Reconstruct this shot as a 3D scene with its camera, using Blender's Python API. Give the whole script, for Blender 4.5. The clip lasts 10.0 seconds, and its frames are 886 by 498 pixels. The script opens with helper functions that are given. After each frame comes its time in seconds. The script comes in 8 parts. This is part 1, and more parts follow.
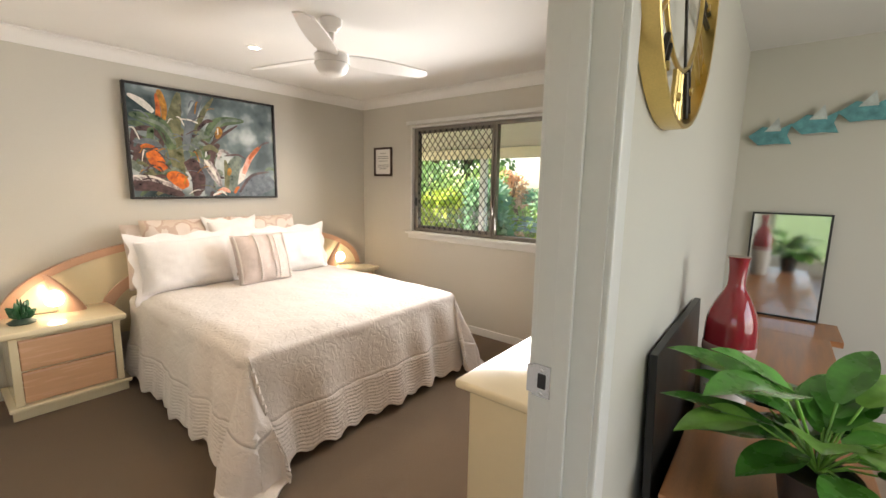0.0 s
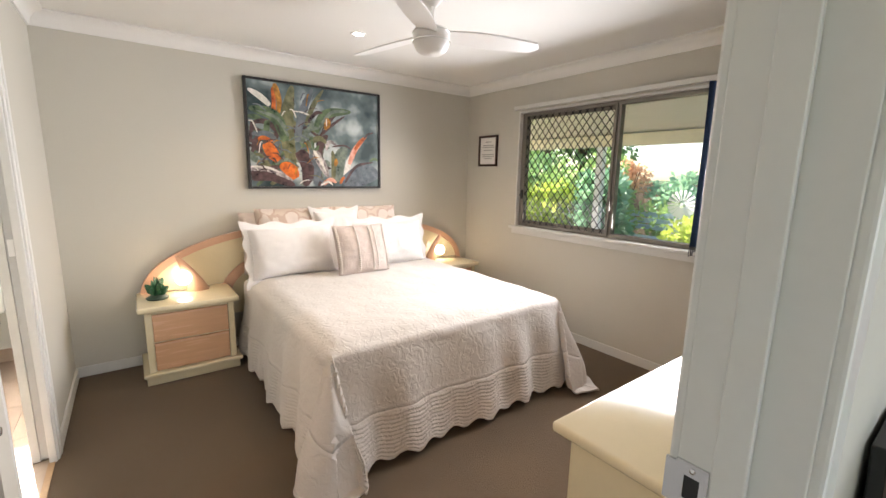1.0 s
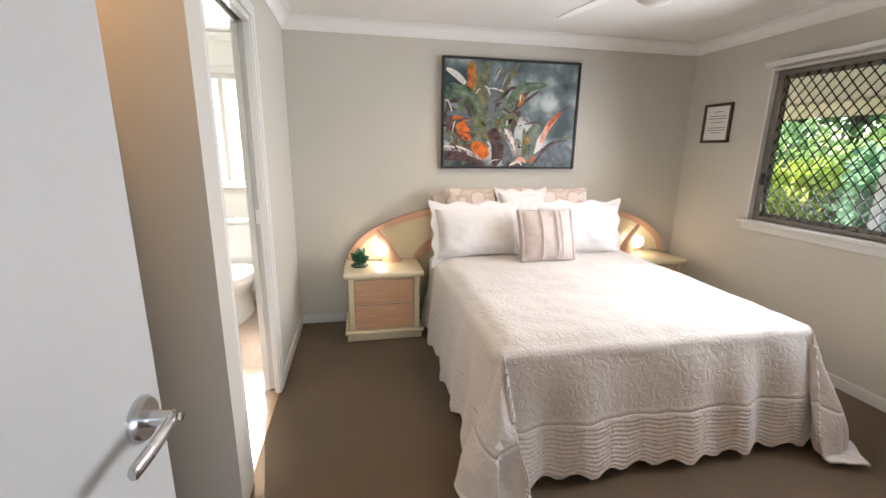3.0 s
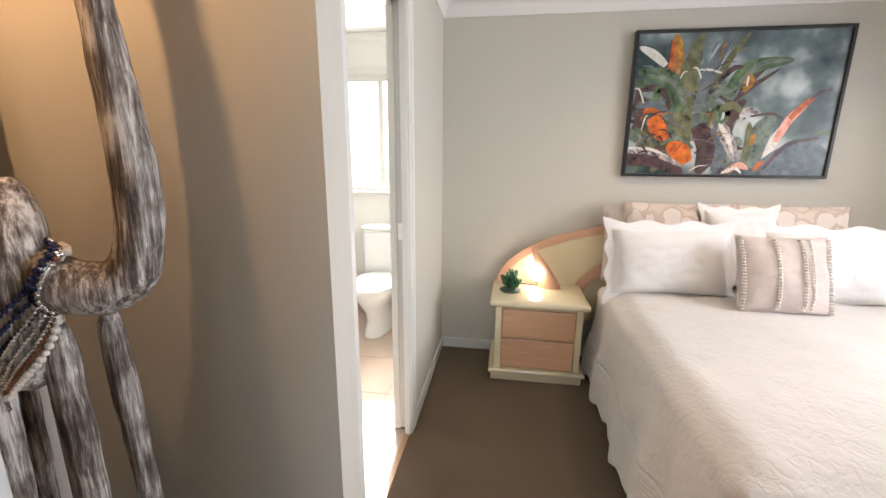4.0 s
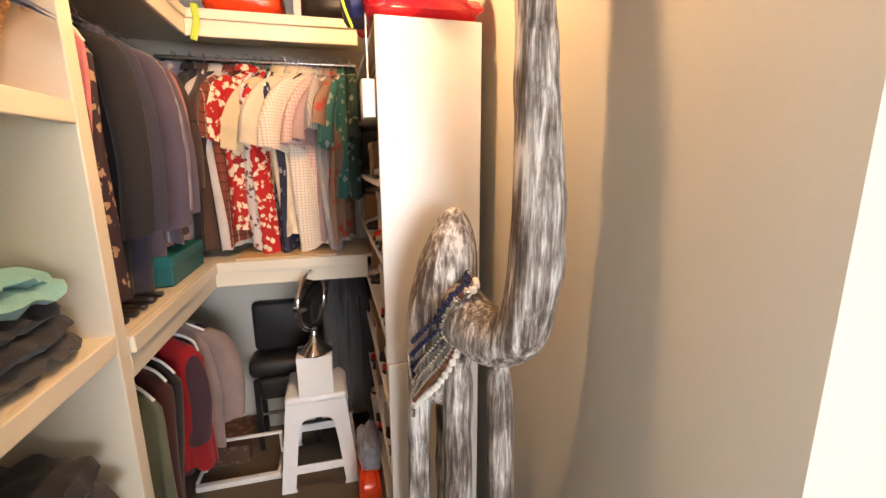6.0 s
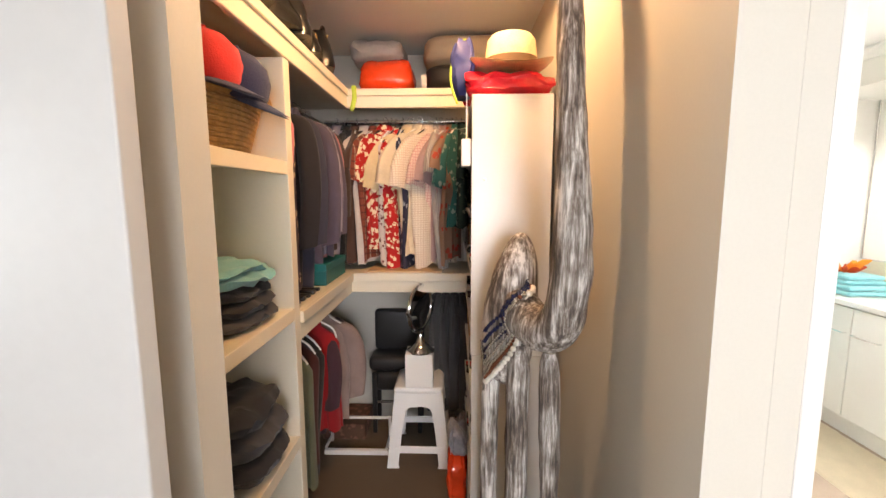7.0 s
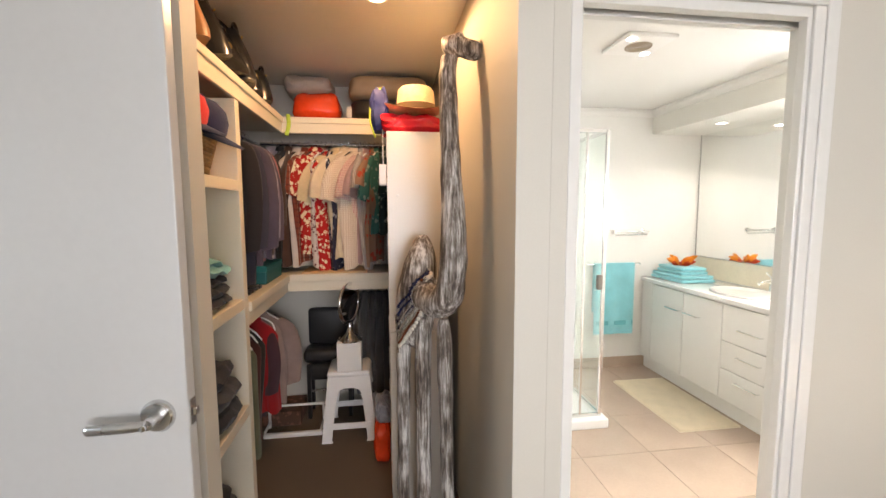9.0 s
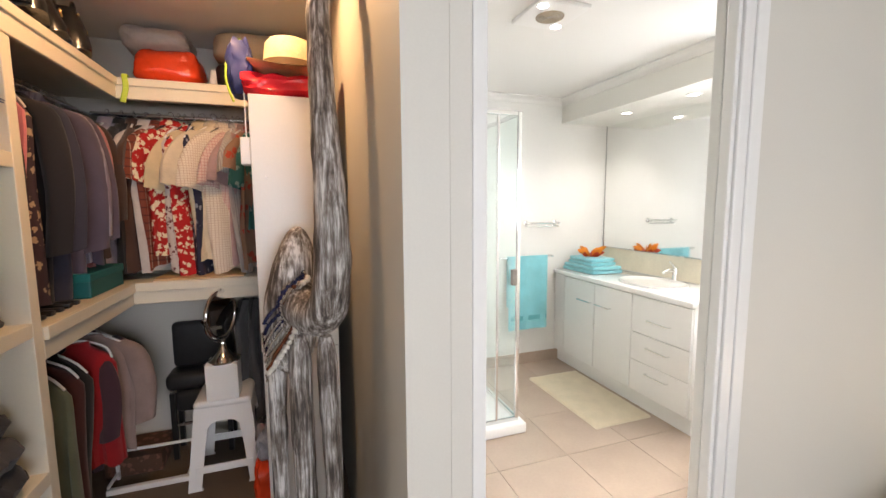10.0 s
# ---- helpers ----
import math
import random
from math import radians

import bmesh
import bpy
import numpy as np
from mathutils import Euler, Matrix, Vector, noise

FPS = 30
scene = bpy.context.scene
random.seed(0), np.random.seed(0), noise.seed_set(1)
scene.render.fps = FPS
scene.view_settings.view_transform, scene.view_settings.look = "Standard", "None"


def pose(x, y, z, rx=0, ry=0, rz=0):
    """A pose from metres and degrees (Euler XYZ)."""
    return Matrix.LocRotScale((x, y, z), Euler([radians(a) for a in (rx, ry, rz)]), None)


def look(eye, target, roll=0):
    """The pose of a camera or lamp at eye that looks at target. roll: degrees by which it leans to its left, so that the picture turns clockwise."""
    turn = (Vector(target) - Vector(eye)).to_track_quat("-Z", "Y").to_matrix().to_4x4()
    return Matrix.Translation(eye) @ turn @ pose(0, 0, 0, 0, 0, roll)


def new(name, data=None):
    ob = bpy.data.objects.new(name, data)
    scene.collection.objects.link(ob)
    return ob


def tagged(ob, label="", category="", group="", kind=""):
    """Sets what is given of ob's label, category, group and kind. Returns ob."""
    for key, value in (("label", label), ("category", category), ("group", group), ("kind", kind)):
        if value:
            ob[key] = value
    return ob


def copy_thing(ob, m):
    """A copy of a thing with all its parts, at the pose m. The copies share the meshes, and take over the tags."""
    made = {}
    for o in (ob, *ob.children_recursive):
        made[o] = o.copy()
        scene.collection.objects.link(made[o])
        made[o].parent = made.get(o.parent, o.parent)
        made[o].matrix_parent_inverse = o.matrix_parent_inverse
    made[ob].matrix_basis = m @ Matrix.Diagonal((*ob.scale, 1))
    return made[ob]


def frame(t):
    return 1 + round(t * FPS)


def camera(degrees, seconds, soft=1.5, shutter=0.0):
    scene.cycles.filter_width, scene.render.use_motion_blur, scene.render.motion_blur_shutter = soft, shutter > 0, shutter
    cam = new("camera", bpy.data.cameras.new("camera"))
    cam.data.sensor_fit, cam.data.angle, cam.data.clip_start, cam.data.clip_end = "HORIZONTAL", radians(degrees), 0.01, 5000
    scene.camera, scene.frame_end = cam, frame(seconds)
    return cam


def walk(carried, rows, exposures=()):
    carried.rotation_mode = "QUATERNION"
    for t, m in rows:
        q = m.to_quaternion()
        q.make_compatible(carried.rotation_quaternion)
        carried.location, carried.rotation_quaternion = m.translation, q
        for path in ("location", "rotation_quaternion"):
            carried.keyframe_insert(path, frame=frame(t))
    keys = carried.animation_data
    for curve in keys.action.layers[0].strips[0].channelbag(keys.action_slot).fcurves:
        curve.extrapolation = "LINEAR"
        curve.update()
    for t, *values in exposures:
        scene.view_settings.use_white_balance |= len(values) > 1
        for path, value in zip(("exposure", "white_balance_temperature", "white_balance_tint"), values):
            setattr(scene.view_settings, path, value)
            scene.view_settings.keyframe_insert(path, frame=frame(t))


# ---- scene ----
cam = camera(93.4, 10.0)
PATH = [
    (0, (1.02, 0.653, 1.462), (-0.212, 2.199, 1.162), 1.0),
    (0.5, (0.901, 0.794, 1.467), (-0.524, 2.16, 1.142), 1.2),
    (1, (0.851, 0.893, 1.457), (-0.727, 2.071, 1.108), 1.1),
    (1.5, (0.829, 0.933, 1.452), (-0.865, 1.925, 1.067), 1.0),
    (2, (0.819, 0.921, 1.45), (-0.955, 1.744, 1.033), 0.9),
    (2.2, (0.791, 0.925, 1.456), (-1.006, 1.684, 1.025), 0.85),
    (3.3, (0.49, 1.0, 1.481), (-1.438, 1.255, 1.017), 0.7),
    (3.5, (0.35, 0.98, 1.478), (-1.59, 1.152, 1.022), 0.6),
    (4, (0.085, 0.93, 1.468), (-1.84, 0.639, 1.012), 0.4),
    (4.5, (-0.145, 0.93, 1.477), (-1.867, 0.01, 1.05), -0.2),
    (5, (-0.278, 0.802, 1.49), (-1.646, -0.582, 1.032), 0.0),
    (5.5, (-0.369, 0.724, 1.496), (-1.286, -1.0, 1.062), -0.1),
    (6, (-0.428, 0.765, 1.513), (-0.917, -1.131, 1.101), -0.4),
    (6.2, (-0.46, 0.8, 1.512), (-0.807, -1.133, 1.127), -0.3),
    (7.3, (-0.49, 1.262, 1.53), (-0.396, -0.725, 1.3), -0.1),
    (7.5, (-0.474, 1.32, 1.544), (-0.39, -0.665, 1.313), -0.1),
    (8, (-0.47, 1.474, 1.553), (-0.433, -0.515, 1.353), -0.1),
    (8.5, (-0.501, 1.58, 1.538), (-0.587, -0.409, 1.347), -0.1),
    (9, (-0.534, 1.62, 1.517), (-0.812, -0.351, 1.324), -0.2),
    (9.5, (-0.594, 1.489, 1.5), (-1.085, -0.439, 1.293), -0.2),
    (10, (-0.701, 1.298, 1.48), (-1.356, -0.579, 1.264), -0.4),
]
EXPOSURES = [(0, 1.6, 7500, 15), (1, 1.58, 6950, 15), (2, 1.52, 6650, 15), (3.5, 1.48, 6550, 15), (4, 1.48, 6550, 15), (4.5, 1.6, 6450, 15), (5, 1.78, 6350, 15), (5.5, 2.06, 7050, 15), (6.2, 2.28, 6850, 15), (7.3, 1.84, 6850, 15), (8, 1.6, 6850, 15), (9, 1.5, 6850, 15), (10, 1.38, 6500, 15)]
walk(cam, [(t, look(eye, target, roll)) for t, eye, target, roll in PATH], EXPOSURES)
# ---------------------------------------------------------------- world, sun, lamps, exposure
world = bpy.data.worlds.new("sky")
scene.world = world
world.use_nodes = True
wn = world.node_tree.nodes
sky = wn.new("ShaderNodeTexSky")
sky.sky_type, sky.sun_disc = "NISHITA", False
sky.sun_elevation, sky.sun_rotation = radians(38), radians(259)
world.node_tree.links.new(sky.outputs[0], wn["Background"].inputs[0])
wn["Background"].inputs[1].default_value = 0.15


def lamp(name, kind, m, power, colour, **more):
    data = bpy.data.lights.new(name, kind)
    data.energy, data.color = power, colour
    ob = new(name, data)
    ob.matrix_basis = m
    return ob, data


sun, sun_data = lamp("sun", "SUN", look((-7.7, -1.5, 6.1), (0, 0, 0)), 5.0, (1.0, 0.95, 0.86))
sun_data.angle = radians(0.6)


def area(name, eye, target, sx, sy, power, colour, spread=180):
    ob, data = lamp(name, "AREA", look(eye, target), power, colour)
    data.shape, data.size, data.size_y, data.spread = "RECTANGLE", sx, sy, radians(spread)
    return ob


def spot(name, at, power, colour, degrees=130, blend=0.6, radius=0.04):
    ob, data = lamp(name, "SPOT", look(at, (at[0], at[1] + 0.001, 0)), power, colour)
    data.spot_size, data.spot_blend, data.shadow_soft_size = radians(degrees), blend, radius
    return ob


DAY = (0.88, 0.93, 1.0)
# daylight through the bedroom window, the bathroom window and the living room's glazing
area("daylight_bedroom_window", (-1.2, 3.985, 1.52), (-1.2, 0.0, 0.9), 1.6, 0.95, 18.5, DAY, 125)
area("daylight_bathroom_window", (-3.47, -0.2, 1.6), (0, -0.2, 1.2), 0.66, 0.9, 8, (0.95, 0.98, 1.0))
area("daylight_living_window", (3.57, 2.1, 1.35), (0, 1.9, 1.1), 2.2, 1.7, 15, (0.84, 0.91, 1.0))
# recessed ceiling lamps
spot("downlight_beam_bed", (-1.98, 2.245, 2.372), 11, (1.0, 0.8, 0.56), 140)
spot("downlight_beam_robe", (-0.52, -0.25, 2.372), 12, (1.0, 0.6, 0.29), 174, 0.25, 0.03)
spot("downlight_beam_vanity_a", (-3.22, -1.45, 2.16), 5, (1.0, 0.95, 0.86), 140)
spot("downlight_beam_vanity_b", (-3.22, -0.85, 2.16), 5, (1.0, 0.95, 0.86), 140)
# added fill light for the bathroom, under a fan lamp only assumed lit
spot("exhaust_fill_beam", (-1.9, -0.55, 2.36), 10, (1.0, 0.96, 0.9), 160, 0.4, 0.1)

# ---------------------------------------------------------------- materials


def nodes_of(name):
    m = bpy.data.materials.new(name)
    m.use_nodes = True
    n = m.node_tree.nodes
    return m, n, m.node_tree.links, n["Principled BSDF"]


def surf(name, col, rough=0.5, var=0.1, scale=3.0, bump=0.15, bscale=90.0, metal=0.0, fine=0.06, depth=0.002,
         sheen=0.0, coat=0.0, each=0.0, stretch=(1, 1, 1), col2=None, sharp=False, subsurface=0.0):
    """Base colour with a broad and a fine variation, fine relief, and gloss that follows the grain."""
    m, n, l, p = nodes_of(name)
    tc, mp = n.new("ShaderNodeTexCoord"), n.new("ShaderNodeMapping")
    mp.inputs["Scale"].default_value = stretch
    l.new(tc.outputs["Object"], mp.inputs[0])
    big, small = n.new("ShaderNodeTexNoise"), n.new("ShaderNodeTexNoise")
    for tex, s, d in ((big, scale, 4), (small, bscale, 3)):
        tex.inputs["Scale"].default_value, tex.inputs["Detail"].default_value = s, d
        l.new(mp.outputs[0], tex.inputs["Vector"])
    ramp = n.new("ShaderNodeValToRGB")
    a, b = (0.47, 0.53) if sharp else (0.3, 0.7)
    ramp.color_ramp.elements[0].position, ramp.color_ramp.elements[1].position = a, b
    c1 = col if col2 else tuple(c * (1 - var) for c in col)
    c2 = col2 if col2 else tuple(min(1, c * (1 + var)) for c in col)
    ramp.color_ramp.elements[0].color, ramp.color_ramp.elements[1].color = (*c1, 1), (*c2, 1)
    l.new(big.outputs[0], ramp.inputs[0])
    grain = n.new("ShaderNodeMapRange")
    grain.inputs[3].default_value, grain.inputs[4].default_value = 1 - 2 * fine, 1 + 2 * fine
    l.new(small.outputs[0], grain.inputs[0])
    mul = n.new("ShaderNodeVectorMath")
    mul.operation = "MULTIPLY"
    l.new(ramp.outputs[0], mul.inputs[0])
    l.new(grain.outputs[0], mul.inputs[1])
    out = mul.outputs[0]
    if each:
        info, rng = n.new("ShaderNodeObjectInfo"), n.new("ShaderNodeMapRange")
        rng.inputs[3].default_value, rng.inputs[4].default_value = 1 - each, 1 + each
        l.new(info.outputs["Random"], rng.inputs[0])
        mul2 = n.new("ShaderNodeVectorMath")
        mul2.operation = "MULTIPLY"
        l.new(out, mul2.inputs[0])
        l.new(rng.outputs[0], mul2.inputs[1])
        out = mul2.outputs[0]
    l.new(out, p.inputs["Base Color"])
    rr = n.new("ShaderNodeMapRange")
    rr.inputs[3].default_value, rr.inputs[4].default_value = max(0.02, rough - 0.07), min(1, rough + 0.07)
    l.new(big.outputs[0], rr.inputs[0])
    l.new(rr.outputs[0], p.inputs["Roughness"])
    p.inputs["Metallic"].default_value = metal
    p.inputs["Sheen Weight"].default_value = sheen
    p.inputs["Coat Weight"].default_value = coat
    if subsurface:
        p.inputs["Subsurface Weight"].default_value = subsurface
        p.inputs["Subsurface Radius"].default_value = (0.01, 0.01, 0.01)
    if bump:
        bp = n.new("ShaderNodeBump")
        bp.inputs["Strength"].default_value, bp.inputs["Distance"].default_value = bump, depth
        l.new(small.outputs[0], bp.inputs["Height"])
        l.new(bp.outputs[0], p.inputs["Normal"])
    return m


def glow(name, col, strength):
    m, n, l, p = nodes_of(name)
    p.inputs["Base Color"].default_value = (*col, 1)
    p.inputs["Emission Color"].default_value = (*col, 1)
    p.inputs["Emission Strength"].default_value = strength
    return m


def glass(name, col=(1, 1, 1), rough=0.0):
    m, n, l, p = nodes_of(name)
    p.inputs["Base Color"].default_value = (*col, 1)
    p.inputs["Roughness"].default_value = rough
    p.inputs["Transmission Weight"].default_value = 1.0
    p.inputs["IOR"].default_value = 1.45
    return m


def checks(name, base, lines, pitch=0.03, width=0.25, rough=0.85, second=None):
    """Woven checks: two sets of stripes over a base."""
    m, n, l, p = nodes_of(name)
    tc = n.new("ShaderNodeTexCoord")
    sep = n.new("ShaderNodeSeparateXYZ")
    l.new(tc.outputs["Object"], sep.inputs[0])
    last = None
    for axis in ("Y", "Z"):
        mod, cmp_ = n.new("ShaderNodeMath"), n.new("ShaderNodeMath")
        mod.operation, cmp_.operation = "PINGPONG", "LESS_THAN"
        mod.inputs[1].default_value, cmp_.inputs[1].default_value = pitch, pitch * width
        l.new(sep.outputs[axis], mod.inputs[0])
        l.new(mod.outputs[0], cmp_.inputs[0])
        mix = n.new("ShaderNodeMix")
        mix.data_type = "RGBA"
        mix.inputs[7].default_value = (*(lines if axis == "Y" or not second else second), 1)
        if last is None:
            mix.inputs[6].default_value = (*base, 1)
        else:
            l.new(last, mix.inputs[6])
        half = n.new("ShaderNodeMath")
        half.operation = "MULTIPLY"
        half.inputs[1].default_value = 0.7
        l.new(cmp_.outputs[0], half.inputs[0])
        l.new(half.outputs[0], mix.inputs[0])
        last = mix.outputs[2]
    l.new(last, p.inputs["Base Color"])
    p.inputs["Roughness"].default_value = rough
    return m


def flowers(name, base, petal, scale=14.0, size=0.42, rough=0.85, leaf=None):
    """Printed cloth with scattered blossoms."""
    m, n, l, p = nodes_of(name)
    tc, vo, nz = n.new("ShaderNodeTexCoord"), n.new("ShaderNodeTexVoronoi"), n.new("ShaderNodeTexNoise")
    vo.inputs["Scale"].default_value, nz.inputs["Scale"].default_value = scale, scale * 2.2
    wob = n.new("ShaderNodeVectorMath")
    wob.operation = "MULTIPLY_ADD"
    wob.inputs[1].default_value = (0.03, 0.03, 0.03)
    l.new(tc.outputs["Object"], nz.inputs["Vector"])
    l.new(nz.outputs["Color"], wob.inputs[0])
    l.new(tc.outputs["Object"], wob.inputs[2])
    l.new(wob.outputs[0], vo.inputs["Vector"])
    ramp = n.new("ShaderNodeValToRGB")
    ramp.color_ramp.interpolation = "CONSTANT"
    ramp.color_ramp.elements[0].color, ramp.color_ramp.elements[1].color = (*petal, 1), (*base, 1)
    ramp.color_ramp.elements[1].position = size
    if leaf:
        e = ramp.color_ramp.elements.new(size * 1.25)
        ramp.color_ramp.elements[1].color = (*leaf, 1)
        e.color = (*base, 1)
    l.new(vo.outputs["Distance"], ramp.inputs[0])
    l.new(ramp.outputs[0], p.inputs["Base Color"])
    p.inputs["Roughness"].default_value = rough
    return m


PAINT = surf("wall_paint", (0.57, 0.545, 0.48), 0.62, 0.025, 0.8, 0.12, 160, fine=0.015, depth=0.001)
CEIL = surf("ceiling_paint", (0.8, 0.79, 0.76), 0.8, 0.02, 0.7, 0.1, 140, fine=0.012, depth=0.001)
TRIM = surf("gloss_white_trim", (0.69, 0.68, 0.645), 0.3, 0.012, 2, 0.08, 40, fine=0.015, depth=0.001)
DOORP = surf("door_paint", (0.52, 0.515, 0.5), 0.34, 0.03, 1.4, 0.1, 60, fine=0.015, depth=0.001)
CARPET = surf("cut_pile_carpet", (0.14, 0.092, 0.05), 0.97, 0.13, 1.7, 0.9, 420, fine=0.22, depth=0.006, sheen=0.15)
BATHW = surf("bath_wall_tile_white", (0.82, 0.81, 0.78), 0.22, 0.02, 1.5, 0.05, 30, fine=0.01, depth=0.001)
BATHP = surf("bath_paint", (0.8, 0.79, 0.74), 0.5, 0.02, 1.2, 0.08, 120, fine=0.012, depth=0.001)
TILE = surf("floor_tile_beige", (0.5, 0.39, 0.31), 0.16, 0.07, 2.5, 0.04, 60, fine=0.03, depth=0.001, each=0.05)
GROUT = surf("grout", (0.42, 0.36, 0.3), 0.9, 0.1, 10, 0.3, 200)
LAMINATE = surf("cream_gloss_laminate", (0.76, 0.67, 0.46), 0.14, 0.02, 2, 0.03, 30, fine=0.012, depth=0.0005, coat=0.5)
PEACH = surf("peach_laminate", (0.68, 0.41, 0.25), 0.26, 0.04, 4, 0.05, 150, fine=0.05, depth=0.0005, stretch=(1, 1, 12))
PEACH2 = surf("peach_edge_band", (0.66, 0.40, 0.27), 0.3, 0.04, 4, 0.05, 90, fine=0.03, depth=0.0005)
MELA = surf("white_melamine", (0.74, 0.68, 0.55), 0.4, 0.025, 2.2, 0.06, 90, fine=0.015, depth=0.0006)
MELA2 = surf("panel_white", (0.76, 0.74, 0.7), 0.34, 0.02, 2.2, 0.06, 90, fine=0.012, depth=0.0006)
CHROME = surf("chrome", (0.82, 0.82, 0.82), 0.09, 0.02, 5, 0, 30, metal=1.0, fine=0.01)
SATIN = surf("satin_nickel", (0.62, 0.62, 0.62), 0.26, 0.04, 8, 0.05, 300, metal=1.0, fine=0.03, depth=0.0005)
BRASS = surf("brushed_brass", (0.72, 0.52, 0.2), 0.3, 0.08, 10, 0.08, 260, metal=1.0, fine=0.06, depth=0.0006)
BRONZE = surf("bronze_aluminium", (0.22, 0.2, 0.175), 0.42, 0.06, 6, 0.05, 200, metal=0.5, fine=0.03, depth=0.0005)
BLACK = surf("black_painted_wood", (0.014, 0.013, 0.013), 0.4, 0.15, 6, 0.06, 120)
DARKRUB = surf("black_leatherette", (0.02, 0.019, 0.02), 0.42, 0.2, 9, 0.35, 220, fine=0.1)
PLASTIC = surf("white_plastic", (0.82, 0.81, 0.79), 0.35, 0.02, 4, 0.1, 200, fine=0.015, depth=0.0006)
CARD = surf("white_card", (0.82, 0.8, 0.76), 0.75, 0.02, 6, 0.08, 200, fine=0.015)
CERAM = surf("white_ceramic", (0.85, 0.85, 0.83), 0.08, 0.015, 3, 0, 30, fine=0.005, coat=0.5)
WINGLASS = glass("window_glass", (0.97, 1.0, 0.99))
SHOWERGLASS = glass("shower_glass", (0.94, 0.99, 0.97))
FROST = glass("obscure_glass", (0.98, 0.99, 1.0), 0.35)
MIRROR = surf("mirror_silver", (0.92, 0.93, 0.92), 0.02, 0.005, 2, 0, 30, metal=1.0, fine=0.0)
WHITECLOTH = surf("white_cotton", (0.83, 0.8, 0.78), 0.92, 0.025, 5, 0.5, 130, fine=0.03, depth=0.004, sheen=0.2)
LINEN = surf("oatmeal_linen", (0.62, 0.53, 0.47), 0.95, 0.06, 8, 0.6, 300, fine=0.1, depth=0.003, sheen=0.2)
TURQ = surf("turquoise_towelling", (0.25, 0.66, 0.73), 0.97, 0.07, 9, 0.8, 500, fine=0.12, depth=0.006, sheen=0.4)
MATC = surf("cream_bath_mat", (0.72, 0.62, 0.46), 0.97, 0.06, 9, 0.9, 240, fine=0.12, depth=0.008)

# ---------------------------------------------------------------- mesh helpers


def box(bm, x0, x1, y0, y1, z0, z1, bev=0.0, seg=2, m=None, mi=0):
    vs = [bm.verts.new((x, y, z)) for x in (x0, x1) for y in (y0, y1) for z in (z0, z1)]
    fs = [bm.faces.new([vs[i] for i in q]) for q in ((0, 1, 3, 2), (4, 6, 7, 5), (0, 4, 5, 1), (2, 3, 7, 6), (0, 2, 6, 4), (1, 5, 7, 3))]
    for f in fs:
        f.material_index = mi
    geo = vs
    if bev:
        es = list({e for f in fs for e in f.edges})
        r = bmesh.ops.bevel(bm, geom=es, offset=bev, segments=seg, profile=0.5, affect="EDGES")
        geo = list({v for f in r["faces"] for v in f.verts} | {v for v in vs if v.is_valid})
        for f in r["faces"]:
            f.material_index = mi
    if m is not None:
        bmesh.ops.transform(bm, matrix=m, verts=[v for v in geo if v.is_valid])
    return bm


def ring(bm, centre, ax, ay, n, rx, ry=None):
    ry = rx if ry is None else ry
    return [bm.verts.new(Vector(centre) + ax * (rx * math.cos(2 * math.pi * i / n)) + ay * (ry * math.sin(2 * math.pi * i / n))) for i in range(n)]


def bridge(bm, a, b, mi=0):
    n = len(a)
    for i in range(n):
        f = bm.faces.new((a[i], a[(i + 1) % n], b[(i + 1) % n], b[i]))
        f.material_index = mi


def lathe(bm, profile, centre=(0, 0, 0), n=24, m=None, mi=0, sx=1.0, sy=1.0):
    """Turned about z: profile of (radius, height)."""
    X, Y = Vector((1, 0, 0)), Vector((0, 1, 0))
    rings = [ring(bm, (centre[0], centre[1], centre[2] + z), X, Y, n, max(r, 1e-4) * sx, max(r, 1e-4) * sy) for r, z in profile]
    for a, b in zip(rings, rings[1:]):
        bridge(bm, a, b, mi)
    for r in (rings[0], rings[-1]):
        f = bm.faces.new(r)
        f.material_index = mi
    if m is not None:
        bmesh.ops.transform(bm, matrix=m, verts=[v for r in rings for v in r])
    return bm


def tube(bm, pts, radii, n=10, mi=0, closed=False, flat=1.0, side=None):
    """A tube through points, with one radius or one for each point."""
    pts = [Vector(p) for p in pts]
    if not isinstance(radii, (list, tuple)):
        radii = [radii] * len(pts)
    rings, ref = [], None
    for i, p in enumerate(pts):
        if closed:
            d = pts[(i + 1) % len(pts)] - pts[i - 1]
        else:
            d = pts[min(i + 1, len(pts) - 1)] - pts[max(i - 1, 0)]
        d.normalize()
        if ref is None:
            ref = Vector(side) if side else (Vector((0, 0, 1)) if abs(d.z) < 0.9 else Vector((1, 0, 0)))
        ax = ref - d * ref.dot(d)
        ax.normalize()
        ref = ax
        rings.append(ring(bm, p, ax, d.cross(ax), n, radii[i], radii[i] * flat))
    for a, b in zip(rings, rings[1:]):
        bridge(bm, a, b, mi)
    if closed:
        bridge(bm, rings[-1], rings[0], mi)
    else:
        for r in (rings[0], rings[-1]):
            bm.faces.new(r).material_index = mi
    return bm


def smoothpath(ctrl, n):
    """Catmull-Rom through the control tuples, of any length."""
    out = []
    c = [ctrl[0], *ctrl, ctrl[-1]]
    for i in range(1, len(c) - 2):
        for k in range(n):
            t = k / n
            out.append(tuple(0.5 * (2 * b + (c_ - a) * t + (2 * a - 5 * b + 4 * c_ - d) * t * t + (3 * b - a - 3 * c_ + d) * t ** 3)
                             for a, b, c_, d in zip(c[i - 1], c[i], c[i + 1], c[i + 2])))
    out.append(tuple(ctrl[-1]))
    return out


